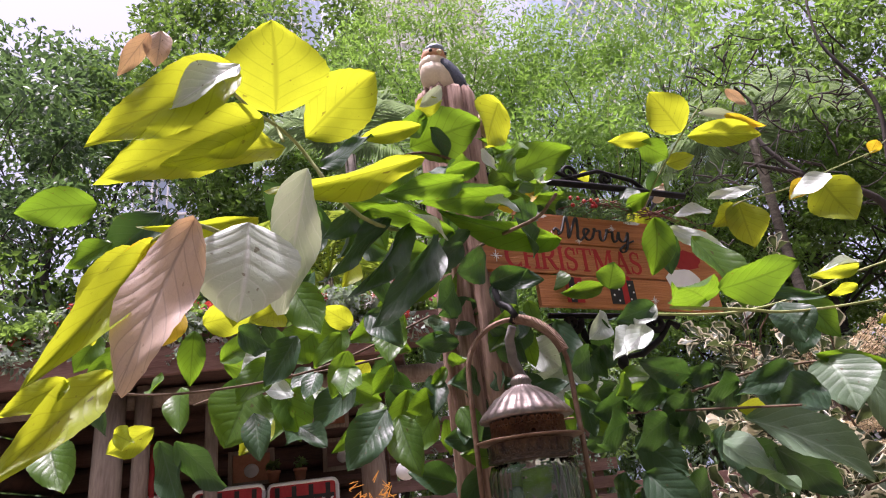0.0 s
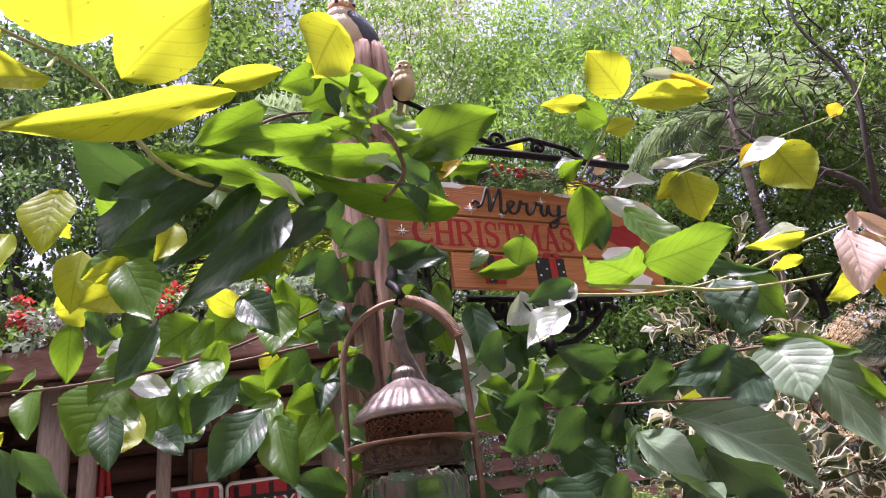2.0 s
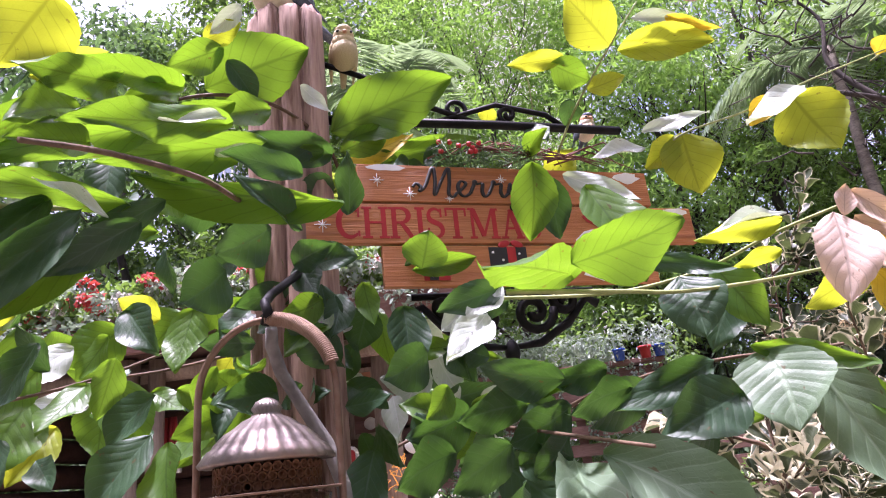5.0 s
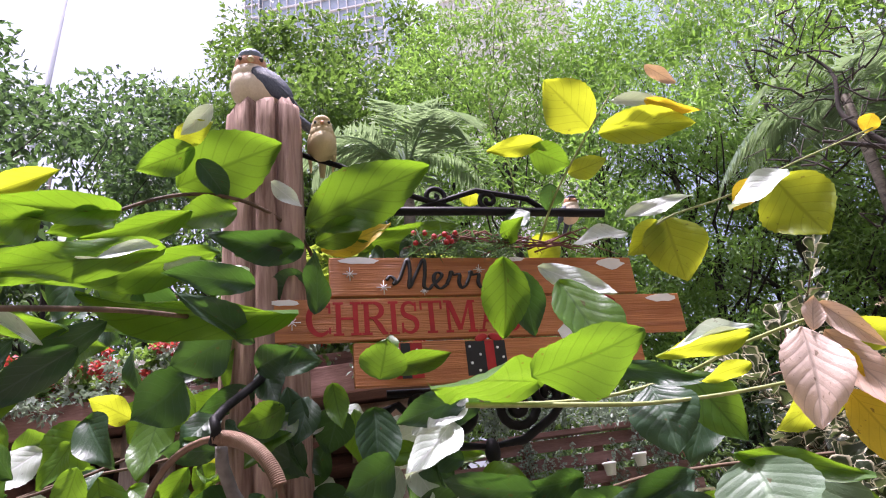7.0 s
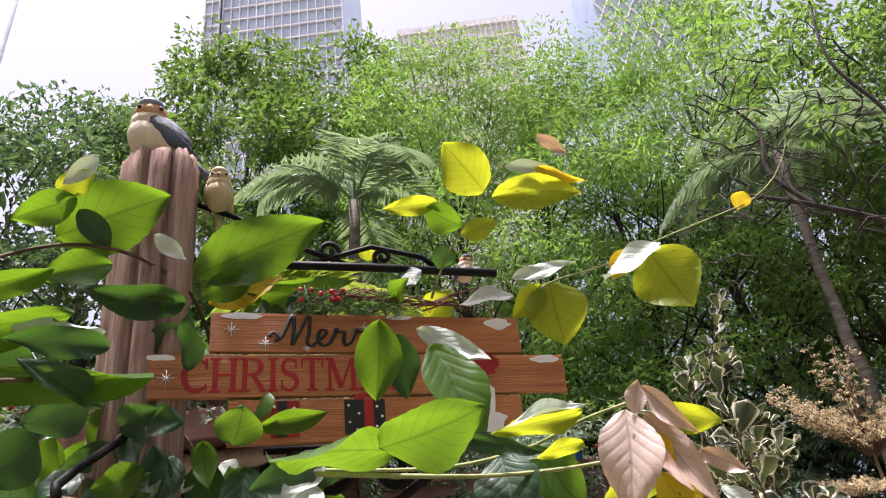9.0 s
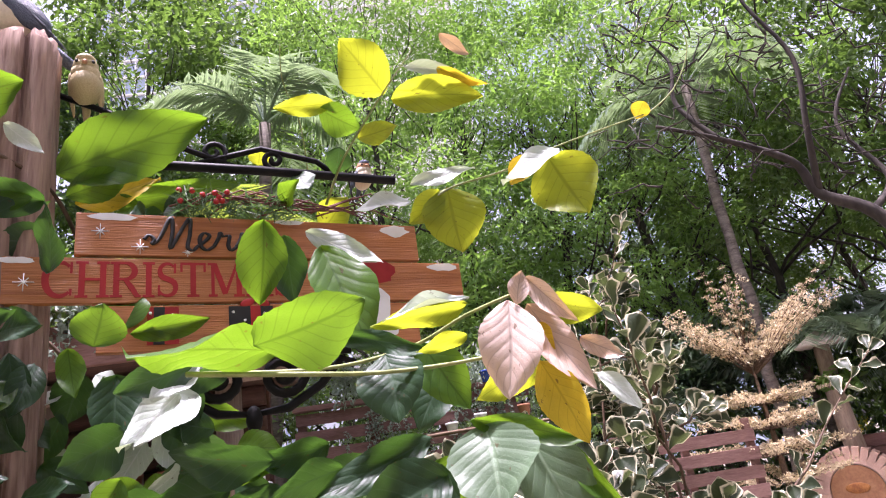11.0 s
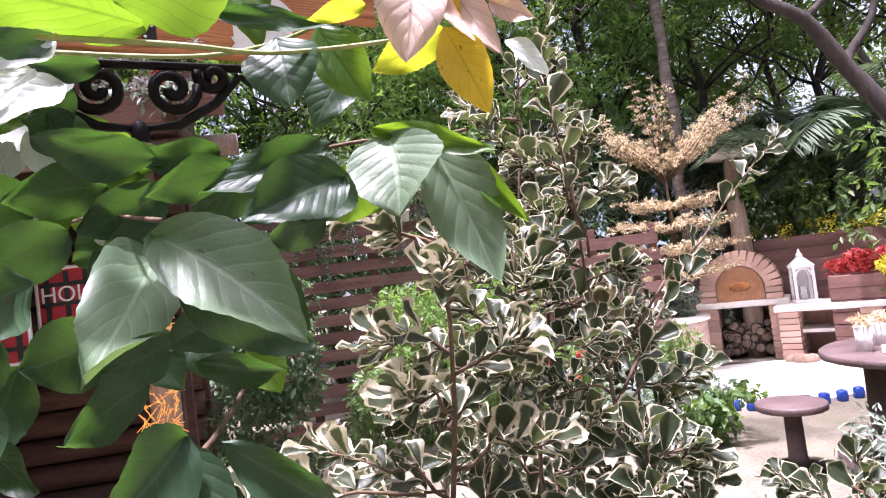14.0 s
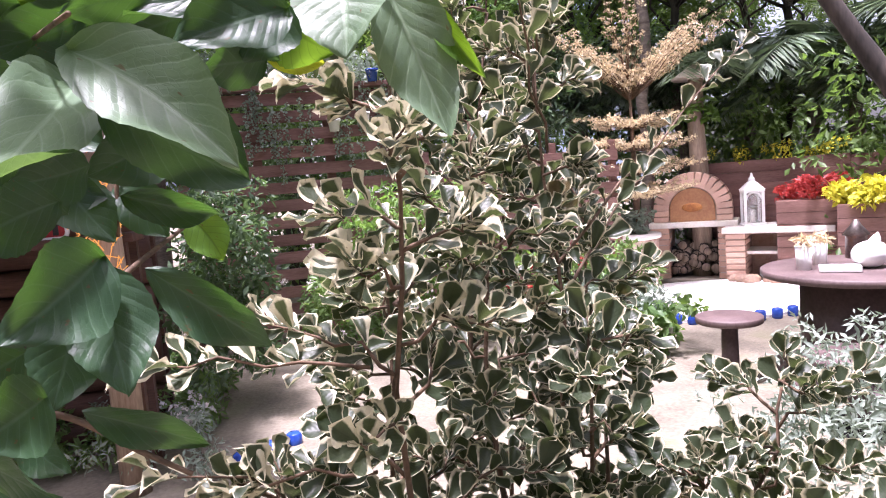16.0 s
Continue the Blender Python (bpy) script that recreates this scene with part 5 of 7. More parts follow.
vine_leaf("green", (0.447, 1.330, 1.976), (0.255, 1.220, 1.989), 0.046, (0.301, -0.612, -0.731))
vine_leaf("green", (0.299, 1.200, 2.029), (0.176, 1.100, 1.962), 0.038, (0.671, -0.412, -0.617))
vine_leaf("silver", (0.261, 1.180, 1.925), (0.212, 1.140, 1.956), 0.015, (0.557, -0.813, 0.331))
vine_leaf("silver", (0.403, 1.300, 2.018), (0.331, 1.250, 2.020), 0.023, (0.570, -0.821, 0.478))
vine_leaf("green", (0.230, 1.150, 2.039), (0.163, 1.100, 1.966), 0.040, (0.789, -0.458, -0.410))
vine_leaf("young", (0.127, 1.150, 1.905), (0.123, 1.120, 1.851), 0.037, (0.790, -0.559, 0.252))
vine_leaf("mature", (0.281, 1.200, 1.925), (0.222, 1.150, 1.864), 0.037, (0.772, -0.572, -0.278))
vine_leaf("mature", (0.611, 1.330, 1.639), (0.574, 1.220, 1.609), 0.057, (0.919, -0.355, 0.170))
vine_leaf("mature", (0.183, 1.120, 1.937), (0.113, 1.040, 1.830), 0.035, (0.859, -0.466, -0.214))
vine_leaf("mature", (0.249, 1.160, 1.928), (0.160, 1.080, 1.784), 0.040, (0.762, -0.637, -0.117))
vine_leaf("mature", (0.206, 1.170, 1.948), (0.139, 1.100, 1.831), 0.035, (0.809, -0.575, -0.120))
vine_leaf("mature", (0.159, 1.140, 1.959), (0.121, 1.080, 1.873), 0.033, (0.895, -0.438, -0.090))
vine_leaf("green", (0.257, 1.200, 1.917), (0.165, 1.120, 1.814), 0.034, (0.786, -0.557, -0.269))
vine_leaf("mature", (0.292, 1.220, 1.954), (0.225, 1.160, 1.874), 0.033, (0.786, -0.575, -0.227))
vine_leaf("mature", (0.148, 1.100, 1.943), (0.111, 1.050, 1.886), 0.029, (0.895, -0.359, -0.266))
vine_leaf("green", (0.331, 1.300, 2.109), (0.233, 1.240, 2.063), 0.035, (0.597, -0.485, -0.639))
vine_leaf("green", (0.203, 1.170, 2.049), (0.152, 1.120, 1.977), 0.034, (0.854, -0.411, -0.320))
vine_leaf("mature", (0.675, 1.500, 1.766), (0.572, 1.450, 1.787), 0.054, (0.290, -0.811, -0.509))
vine_leaf("mature", (0.622, 1.500, 1.741), (0.539, 1.450, 1.726), 0.062, (0.521, -0.736, -0.433))
vine_leaf("mature", (0.680, 1.520, 1.735), (0.594, 1.480, 1.694), 0.062, (0.523, -0.787, -0.329))
vine_leaf("mature", (0.549, 1.500, 1.739), (0.478, 1.450, 1.712), 0.071, (0.625, -0.685, -0.375))
vine_leaf("mature", (0.598, 1.450, 1.693), (0.525, 1.420, 1.649), 0.065, (0.513, -0.803, -0.304))
vine_leaf("mature", (0.667, 1.500, 1.696), (0.620, 1.480, 1.654), 0.057, (0.519, -0.834, -0.184))
vine_leaf("mature", (0.531, 1.450, 1.692), (0.470, 1.400, 1.659), 0.071, (0.695, -0.660, -0.285))
vine_leaf("mature", (0.507, 1.500, 1.823), (0.455, 1.450, 1.785), 0.065, (0.768, -0.547, -0.331))
vine_leaf("mature", (0.732, 1.550, 1.779), (0.644, 1.500, 1.771), 0.045, (0.463, -0.737, -0.493))
vine_leaf("mature", (0.844, 1.500, 1.682), (0.781, 1.450, 1.665), 0.057, (0.639, -0.687, -0.348))
vine_leaf("mature", (0.751, 1.450, 1.610), (0.688, 1.400, 1.570), 0.059, (0.649, -0.757, -0.076))
vine_leaf("mature", (0.551, 1.400, 1.594), (0.519, 1.360, 1.557), 0.072, (0.775, -0.631, 0.012))
vine_leaf("mature", (0.631, 1.420, 1.588), (0.572, 1.380, 1.568), 0.073, (0.597, -0.771, -0.220))
vine_leaf("green", (0.534, 1.420, 1.765), (0.509, 1.400, 1.728), 0.040, (0.718, -0.686, -0.115))
vine_leaf("mature", (0.290, 1.350, 2.021), (0.250, 1.300, 1.974), 0.073, (0.864, -0.386, -0.324))
vine_leaf("mature", (0.336, 1.400, 1.986), (0.281, 1.360, 1.944), 0.066, (0.719, -0.568, -0.400))
vine_leaf("green", (0.268, 1.300, 2.023), (0.265, 1.250, 1.960), 0.070, (0.971, -0.209, 0.120))
vine_leaf("mature", (0.277, 1.400, 1.939), (0.243, 1.350, 1.885), 0.071, (0.889, -0.429, -0.162))
vine_leaf("green", (0.383, 1.450, 1.898), (0.336, 1.420, 1.875), 0.046, (0.625, -0.666, -0.408))
vine_leaf("mature", (0.409, 1.300, 2.002), (0.361, 1.200, 1.987), 0.034, (0.903, -0.423, -0.072))
vine_leaf("mature", (0.401, 1.320, 1.942), (0.362, 1.220, 1.973), 0.033, (0.900, -0.403, -0.167))
vine_leaf("green", (0.696, 1.415, 1.876), (0.594, 1.276, 1.858), 0.085, (0.05, -0.5, -0.87))
vine_leaf("green", (0.690, 1.345, 1.868), (0.806, 1.306, 1.890), 0.085, (0.0, -0.62, -0.78))
vine_leaf("broad", (0.692, 1.384, 1.671), (0.819, 1.318, 1.565), 0.085, (-0.040, -0.867, 0.497))
vine_leaf("broad", (0.670, 1.501, 1.672), (0.669, 1.246, 1.557), 0.080, (0.352, -0.385, 0.853))
vine_leaf("young", (0.232, 1.002, 1.954), (0.078, 0.925, 1.882), 0.034, (0.560, -0.513, -0.651))


def vine_fill(n, x, y, z, kinds, size, seed):
    """Smaller leaves that hang about the stems, most of them facing outwards and down."""
    rr = random.Random(seed)
    for k in range(n):
        b = Vector((rr.uniform(*x), rr.uniform(*y), rr.uniform(*z)))
        if b.x < 0.24 and b.z < 1.74 + 0.15 * (b.y - 1.5):  # bare under the hanging edge
            continue
        L = rr.uniform(*size)
        d = Vector((rr.uniform(-1, 1), rr.uniform(-0.8, 0.3), rr.uniform(-1.3, 0.25))).normalized()
        vine_leaf(rr.choice(kinds), b, b + d * L, L * rr.uniform(0.46, 0.64), (rr.uniform(-0.6, 0.6), -1, rr.uniform(-0.8, 0.3)))


vine_fill(46, (-0.45, 0.26), (1.45, 1.85), (1.66, 2.02), ("green", "green", "mature", "green", "mature"), (0.07, 0.12), 1)
vine_fill(26, (0.20, 0.40), (1.50, 1.58), (1.62, 2.02), ("mature", "mature", "green"), (0.05, 0.085), 2)
vine_fill(26, (0.38, 0.62), (1.52, 1.66), (1.70, 1.93), ("mature", "mature", "green", "silver"), (0.06, 0.09), 3)
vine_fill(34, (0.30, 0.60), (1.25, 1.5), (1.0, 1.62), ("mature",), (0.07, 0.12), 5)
vine_fill(16, (-0.35, 0.10), (1.15, 1.5), (1.9, 2.08), ("green", "young", "mature"), (0.07, 0.11), 6)
vine_fill(14, (0.45, 0.70), (1.60, 1.66), (2.13, 2.18), ("mature", "green"), (0.05, 0.08), 7)
vine_stem(((0.36, 1.54, 0.9), (0.25, 1.55, 1.3), (0.38, 1.54, 1.6), (0.26, 1.54, 1.85), (0.36, 1.54, 2.05)), 0.006, 0.004, M_BROWNSTEM)

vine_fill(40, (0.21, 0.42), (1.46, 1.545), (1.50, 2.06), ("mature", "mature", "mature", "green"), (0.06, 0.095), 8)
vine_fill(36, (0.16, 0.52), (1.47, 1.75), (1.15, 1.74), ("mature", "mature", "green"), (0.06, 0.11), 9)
vine_fill(14, (-0.5, 0.15), (1.5, 1.9), (1.6, 1.8), ("mature", "green", "green", "young"), (0.06, 0.1), 10)
vine_fill(12, (0.0, 0.3), (1.2, 1.5), (1.95, 2.12), ("mature", "green", "mature"), (0.08, 0.12), 11)

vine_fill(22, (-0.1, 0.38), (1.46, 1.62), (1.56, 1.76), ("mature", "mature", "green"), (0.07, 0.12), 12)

vine_fill(12, (-0.15, 0.2), (1.38, 1.6), (1.72, 1.95), ("green", "mature", "mature"), (0.07, 0.11), 13)

# ---- variegated shrub ----
shrub = thing("variegated_shrub", "bushy shrub with cream-edged grey-green leaves", "shrub")
R_S = random.Random(4)
FAN = [leaf_mesh("leaf", F_VARIEG, 60 + q, "fan", 0.18 + 0.12 * q, 0.10 * q - 0.02, 7, 0.08) for q in range(3)]
shrub_leaves = []


def shrub_leaf(p, d, L, up):
    z = Vector((R_S.uniform(-0.5, 0.5), R_S.uniform(-0.9, 0.2), up))
    y = d.normalized()
    z = (z - y * z.dot(y)).normalized()
    x = y.cross(z)
    w = L * R_S.uniform(0.68, 1.0)
    shrub_leaves.append((Vector(p), Matrix(((x.x * w, y.x * L, z.x * L, p[0]), (x.y * w, y.y * L, z.y * L, p[1]), (x.z * w, y.z * L, z.z * L, p[2]), (0, 0, 0, 1)))))


def shrub_branch(a, b, r, leaves, size):
    pts, rads = limb(a, b, 0.03, 6, r, 0.0016)
    part("branch", Geo().tube(pts, rads, 6), M_BROWNSTEM, shrub)
    d0 = (Vector(b) - Vector(a)).normalized()
    for k in range(leaves):
        f = 1 - 0.8 * (k / leaves) ** 1.25
        q = f * 6
        j = min(5, int(q))
        p = pts[j].lerp(pts[j + 1], q - j)
        an = k * 2.4
        s = d0.orthogonal().normalized()
        s = s * math.cos(an) + d0.cross(s) * math.sin(an)
        d = (s * 0.9 + d0 * (0.75 if k > 2 else 1.5) + Vector((0, 0, 0.18)))
        shrub_leaf(p + s * 0.004, d, size * R_S.uniform(0.6, 1.3), 0.75)


def shrub_stem(base, top, n, reach, size, leaves=19, lo=0.12):
    pts, rads = limb(base, top, 0.025, 10, 0.010, 0.003)
    part("trunk", Geo().tube(pts, rads, 8), M_BROWNSTEM, shrub)
    for k in range(n):
        f = lo + (1 - lo) * (k + R_S.random() * 0.6) / n
        q = f * 10
        j = min(9, int(q))
        p = pts[j].lerp(pts[j + 1], q - j)
        a = k * 2.4 + R_S.uniform(-0.4, 0.4)
        rr = reach * (1.15 - 0.75 * f) * R_S.uniform(0.7, 1.15)
        e = p + Vector((math.cos(a) * rr, math.sin(a) * rr * 0.8, rr * R_S.uniform(0.2, 0.6)))
        if e.y < 1.45 and e.x < 1.3:
            e.y = 1.5
        shrub_branch(p, e, 0.0045, leaves, size)
    shrub_branch(pts[-2], Vector(top) + Vector((0, 0, 0.05)), 0.003, 9, size)


shrub_stem((1.0, 2.0, 0), (1.02, 1.84, 1.70), 26, 0.33, 0.058)
shrub_stem((1.28, 2.12, 0), (1.22, 2.12, 1.66), 26, 0.40, 0.060)
shrub_stem((1.50, 2.35, 0), (1.50, 2.45, 1.92), 24, 0.33, 0.062)
shrub_stem((1.2, 2.7, 0), (1.55, 2.95, 2.25), 24, 0.42, 0.078)
shrub_stem((1.75, 2.15, 0), (1.98, 2.15, 1.02), 16, 0.40, 0.060)
shrub_stem((1.55, 1.75, 0), (1.72, 1.80, 0.90), 16, 0.36, 0.060)
shrub_stem((1.95, 1.8, 0), (2.05, 1.72, 0.85), 16, 0.42, 0.064)
shrub_stem((1.2, 1.75, 0), (1.24, 1.72, 0.95), 16, 0.32, 0.056)
shrub_stem((1.0, 2.3, 0), (1.05, 2.35, 1.35), 22, 0.36, 0.060)
shrub_stem((1.4, 2.0, 0), (1.38, 1.95, 1.22), 22, 0.24, 0.060)
shrub_stem((0.8, 1.95, 0), (0.78, 1.9, 1.05), 18, 0.26, 0.055)
shrub_stem((1.7, 2.6, 0), (1.72, 2.7, 1.45), 18, 0.25, 0.062)
shrub_stem((1.15, 2.2, 0), (1.15, 2.1, 0.75), 18, 0.34, 0.058, lo=0.2)
shrub_stem((0.95, 1.8, 0), (0.92, 1.78, 0.80), 16, 0.28, 0.056, lo=0.25)
shrub_stem((1.45, 1.8, 0), (1.50, 1.72, 0.75), 16, 0.32, 0.058, lo=0.25)
shrub_stem((1.75, 2.3, 0), (1.78, 2.2, 0.8), 16, 0.36, 0.060, lo=0.25)
shrub_stem((1.45, 2.9, 0), (1.62, 3.1, 1.98), 22, 0.28, 0.080)
shrub_branch((1.55, 2.9, 2.1), (1.62, 2.7, 2.42), 0.004, 12, 0.064)
shrub_branch((1.5, 2.4, 1.3), (2.35, 2.75, 1.92), 0.005, 22, 0.062)
shrub_branch((1.45, 2.3, 1.2), (1.80, 2.45, 1.52), 0.005, 14, 0.060)
shrub_branch((0.95, 1.85, 1.25), (0.62, 1.85, 1.30), 0.004, 14, 0.056)
shrub_branch((0.95, 1.9, 1.05), (0.60, 1.85, 1.12), 0.004, 14, 0.056)
shrub_branch((1.5, 2.4, 1.6), (1.32, 2.1, 2.02), 0.004, 16, 0.062)
shrub_leaves.sort(key=lambda q: (q[0] - Vector((0.85, 0.78, 1.5))).length)
for k, (p, m) in enumerate(shrub_leaves[:300]):
    part("leaf", FAN[k % 3], None, shrub, m=m)
rest = Geo()
fan_v = [[v.co.copy() for v in q.vertices] for q in FAN]
fan_f = [[tuple(p.vertices) for p in q.polygons] for q in FAN]
for k, (p, m) in enumerate(shrub_leaves[300:]):
    rest.add(fan_v[k % 3], fan_f[k % 3], m)
me = rest.mesh("foliage", F_VARIEG)
uv = [d.uv.copy() for d in FAN[0].uv_layers[0].data]
lay = me.uv_layers.new(name="UVMap")
for i in range(len(me.loops)):
    lay.data[i].uv = uv[i % len(uv)]
tagged(part("foliage", me, None, shrub), kind="stuff")


# ---- cottage with flowers on its roof ----
def flower_mass(name, label, cat, centres, radius, per, size, material, slim=0.5, flat=0.7, parent=None, kind="stuff"):
    v, f = clumps(centres, radius, per, size, slim, flat)
    me = fast_mesh(name, v, f, material)
    if parent:
        return tagged(part(name, me, None, parent), kind=kind)
    return thing(name, label, cat, mesh=me, kind=kind)


def scatter(n, x, y, z, seed):
    rr = np.random.default_rng(seed)
    return np.stack([rr.uniform(*x, n), rr.uniform(*y, n), rr.uniform(*z, n)], axis=1)


cot = thing("garden_cottage", "dark log cottage front with an open porch", "cottage", (0, 0, 0))
back = part("back_wall", Geo().box((-1.35, 5.55, 1.3), (2.5, 0.06, 2.6)), M_DARKWOOD, cot, smooth=False)
for k in range(15):
    part("log", Geo().tube([(-2.6, 5.48, 0.1 + 0.17 * k), (-0.12, 5.48, 0.1 + 0.17 * k)], 0.082, 10), M_DARKWOOD, cot)
for k in range(15):
    part("log", Geo().tube([(-2.55, 4.35, 0.1 + 0.17 * k), (-2.55, 5.48, 0.1 + 0.17 * k)], 0.08, 8), M_DARKWOOD, cot)
for x, y, r in ((-1.62, 4.3, 0.085), (-1.46, 4.36, 0.05), (-0.14, 4.55, 0.075), (-1.1, 4.5, 0.04)):
    part("porch_post", Geo().tube([(x, y, 0), (x + 0.01, y, 1.2), (x, y + 0.01, 2.52)], [r * 1.05, r, r * 0.95], 12, wobble=0.12), M_LOG, cot)
part("roof", Geo().box((-1.3, 4.9, 2.58), (2.8, 1.5, 0.09)), M_DARKWOOD, cot, bevel=0.01)
part("eave_board", Geo().box((-1.3, 4.13, 2.60), (2.8, 0.04, 0.16)), M_FENCE, cot, bevel=0.006)
part("beam", Geo().tube([(-2.6, 4.4, 2.46), (0.4, 4.5, 2.46)], 0.06, 10), M_LOG, cot)

box = thing("roof_flower_box", "long flower box with mixed foliage on the roof", "planter", (0, 0, 0))
part("trough", Geo().box((-1.15, 4.35, 2.70), (3.0, 0.34, 0.14)), M_FENCE, box, bevel=0.006)
flower_mass("foliage", "", "", scatter(110, (-2.6, 0.3), (4.15, 4.5), (2.72, 2.95), 1), 0.12, 70, 0.06, F_BED, parent=box)
flower_mass("grey_foliage", "", "", scatter(95, (-2.6, 0.3), (4.06, 4.35), (2.60, 2.97), 2), 0.10, 60, 0.045, F_GREY, parent=box)
flower_mass("red_flowers", "", "", scatter(34, (-2.6, 0.2), (4.05, 4.3), (2.72, 3.0), 3), 0.06, 46, 0.03, F_RED, 0.8, parent=box)
flower_mass("white_flowers", "", "", scatter(34, (-2.6, 0.2), (4.05, 4.3), (2.66, 2.97), 4), 0.05, 34, 0.03, F_PETAL, 0.8, parent=box)
flower_mass("pink_flowers", "", "", scatter(14, (-1.2, 0.3), (4.15, 4.4), (2.80, 2.99), 5), 0.05, 34, 0.03, F_MAGENTA, 0.8, parent=box)

M_PLAID = surface("plaid_red", (0.30, 0.02, 0.025), (0.42, 0.04, 0.04), 14, 0.7, 0.1, 60)


def holly_sign(at, turn):
    ob = thing("holly_sign", "red and black plaid metal sign with a white border", "sign", at, group="plaid signs in the porch")
    ob.rotation_euler = (0, 0, radians(turn))
    part("panel", Geo().box((0, 0, 0), (0.44, 0.012, 0.5)), M_PLAID, ob, bevel=0.004)
    for k in range(4):
        part("stripe", Geo().box((-0.165 + 0.11 * k, -0.0075, 0), (0.03, 0.003, 0.47)), M_BLACK, ob, smooth=False)
    for k in range(4):
        part("stripe", Geo().box((0, -0.0085, -0.17 + 0.11 * k), (0.41, 0.003, 0.025)), M_BLACK, ob, smooth=False)
    rim = []
    for cx, cz, a0 in ((0.19, 0.22, 0), (-0.19, 0.22, 90), (-0.19, -0.22, 180), (0.19, -0.22, 270)):
        rim += [(cx + 0.035 * math.cos(radians(a0 + 30 * k)), -0.004, cz + 0.035 * math.sin(radians(a0 + 30 * k))) for k in range(4)]
    part("rim", Geo().tube(rim + rim[:1], 0.012, 6), M_WHITE, ob)
    q = letters("lettering", "HOLLY", 0.13, M_WHITE, ob, (0, -0.012, 0.06), wide=1.0)
    return ob


holly_sign((-1.06, 4.75, 1.66), -6)
holly_sign((-0.62, 4.85, 1.66), -6)
bench = thing("porch_bench", "plain dark wooden bench against the porch wall", "bench", (-0.8, 4.9, 0))
part("seat", Geo().box((0, 0, 1.38), (1.5, 0.3, 0.05)), M_DARKWOOD, bench, bevel=0.006)
for x in (-0.68, 0.68):
    for y in (-0.12, 0.12):
        part("leg", Geo().box((x, y, 0.68), (0.06, 0.06, 1.36)), M_DARKWOOD, bench, smooth=False)


def picture(at, w, h, look_in):
    ob = thing("picture_frame", "wooden framed picture hung on the porch wall", "picture", at, group="pictures in the porch")
    part("backing", Geo().box((0, 0.01, 0), (w, 0.01, h)), look_in, ob, smooth=False)
    for s in (-1, 1):
        part("frame_side", Geo().box((s * w / 2, 0, 0), (0.03, 0.03, h + 0.03)), M_LOG, ob, bevel=0.004)
        part("frame_side", Geo().box((0, 0, s * h / 2), (w - 0.031, 0.03, 0.03)), M_LOG, ob, bevel=0.004)
    part("motif", Geo().ball((0, -0.0, -0.02), (w * 0.18, 0.012, h * 0.22)), M_STONE, ob)
    return ob


picture((-1.08, 5.37, 2.09), 0.30, 0.22, M_TERRA)
picture((-0.42, 5.37, 2.12), 0.26, 0.2, M_FENCE)
picture((-0.98, 5.37, 2.42), 0.26, 0.16, M_FENCE)
picture((-0.5, 5.37, 2.40), 0.24, 0.16, M_TERRA)
for x, z in ((-0.86, 1.94), (-0.68, 1.94)):
    ob = thing("flower_pot", "small terracotta pot with a seedling", "pot", (x, 5.1, z), group="pots on the ledge")
    part("pot", Geo().lathe([(0.03, 0), (0.042, 0.07), (0.047, 0.07), (0.047, 0.085), (0.038, 0.085)], 16), M_TERRA, ob)
    flower_mass("sprout", "", "", np.array([[0, 0, 0.12]]), 0.05, 30, 0.05, F_BED, parent=ob)
part("shelf", Geo().box((-0.75, 5.15, 1.925), (1.2, 0.34, 0.03)), M_DARKWOOD, cot, bevel=0.004)
cloth = thing("hanging_cloth", "checked cloth hanging in the porch", "cloth", (-1.52, 4.6, 1.96))
g = Geo()
for k in range(7):
    g.tube([(0.02 * k - 0.06, 0.012 * math.sin(k * 2), 0.25), (0.022 * k - 0.066, 0.02 * math.sin(k * 2.1), 0.1), (0.025 * k - 0.075, 0.02 * math.sin(k * 2.3), -0.06)], [0.012, 0.014, 0.016], 6)
part("fold", g, M_PLAID, cloth)
part("hem", Geo().box((0, 0, -0.065), (0.2, 0.04, 0.03)), M_WHITE, cloth, bevel=0.006)

ob = thing("fairy_lights", "golden wire light garland wound on the porch post", "fairy lights", (-0.14, 4.5, 0))
g = Geo()
rr = random.Random(8)
for k in range(170):
    z = rr.choice((1.0, 1.25, 1.5, 1.75)) + rr.uniform(-0.11, 0.11)
    a = rr.uniform(3.3, 6.1)
    p = Vector((0.095 * math.cos(a), 0.095 * math.sin(a), z))
    g.tube([p, p + Vector((rr.uniform(-0.05, 0.05), rr.uniform(-0.04, 0), rr.uniform(-0.05, 0.05))), p + Vector((rr.uniform(-0.05, 0.05), rr.uniform(-0.05, 0), rr.uniform(-0.07, 0.0)))], 0.0026, 4)
tagged(part("wire", g, M_GOLDLEAF, ob), kind="stuff")
ob = thing("white_bauble", "white shell-shaped ornament hanging by the porch", "ornament", (0.07, 4.15, 1.86))
part("shell", Geo().ball((0, 0, 0), (0.055, 0.045, 0.05)), M_WHITE, ob)
part("fin", Geo().tube([(0.03, 0, -0.02), (0.08, 0, -0.03), (0.11, 0, -0.07)], [0.012, 0.009, 0.003], 6), M_WHITE, ob)

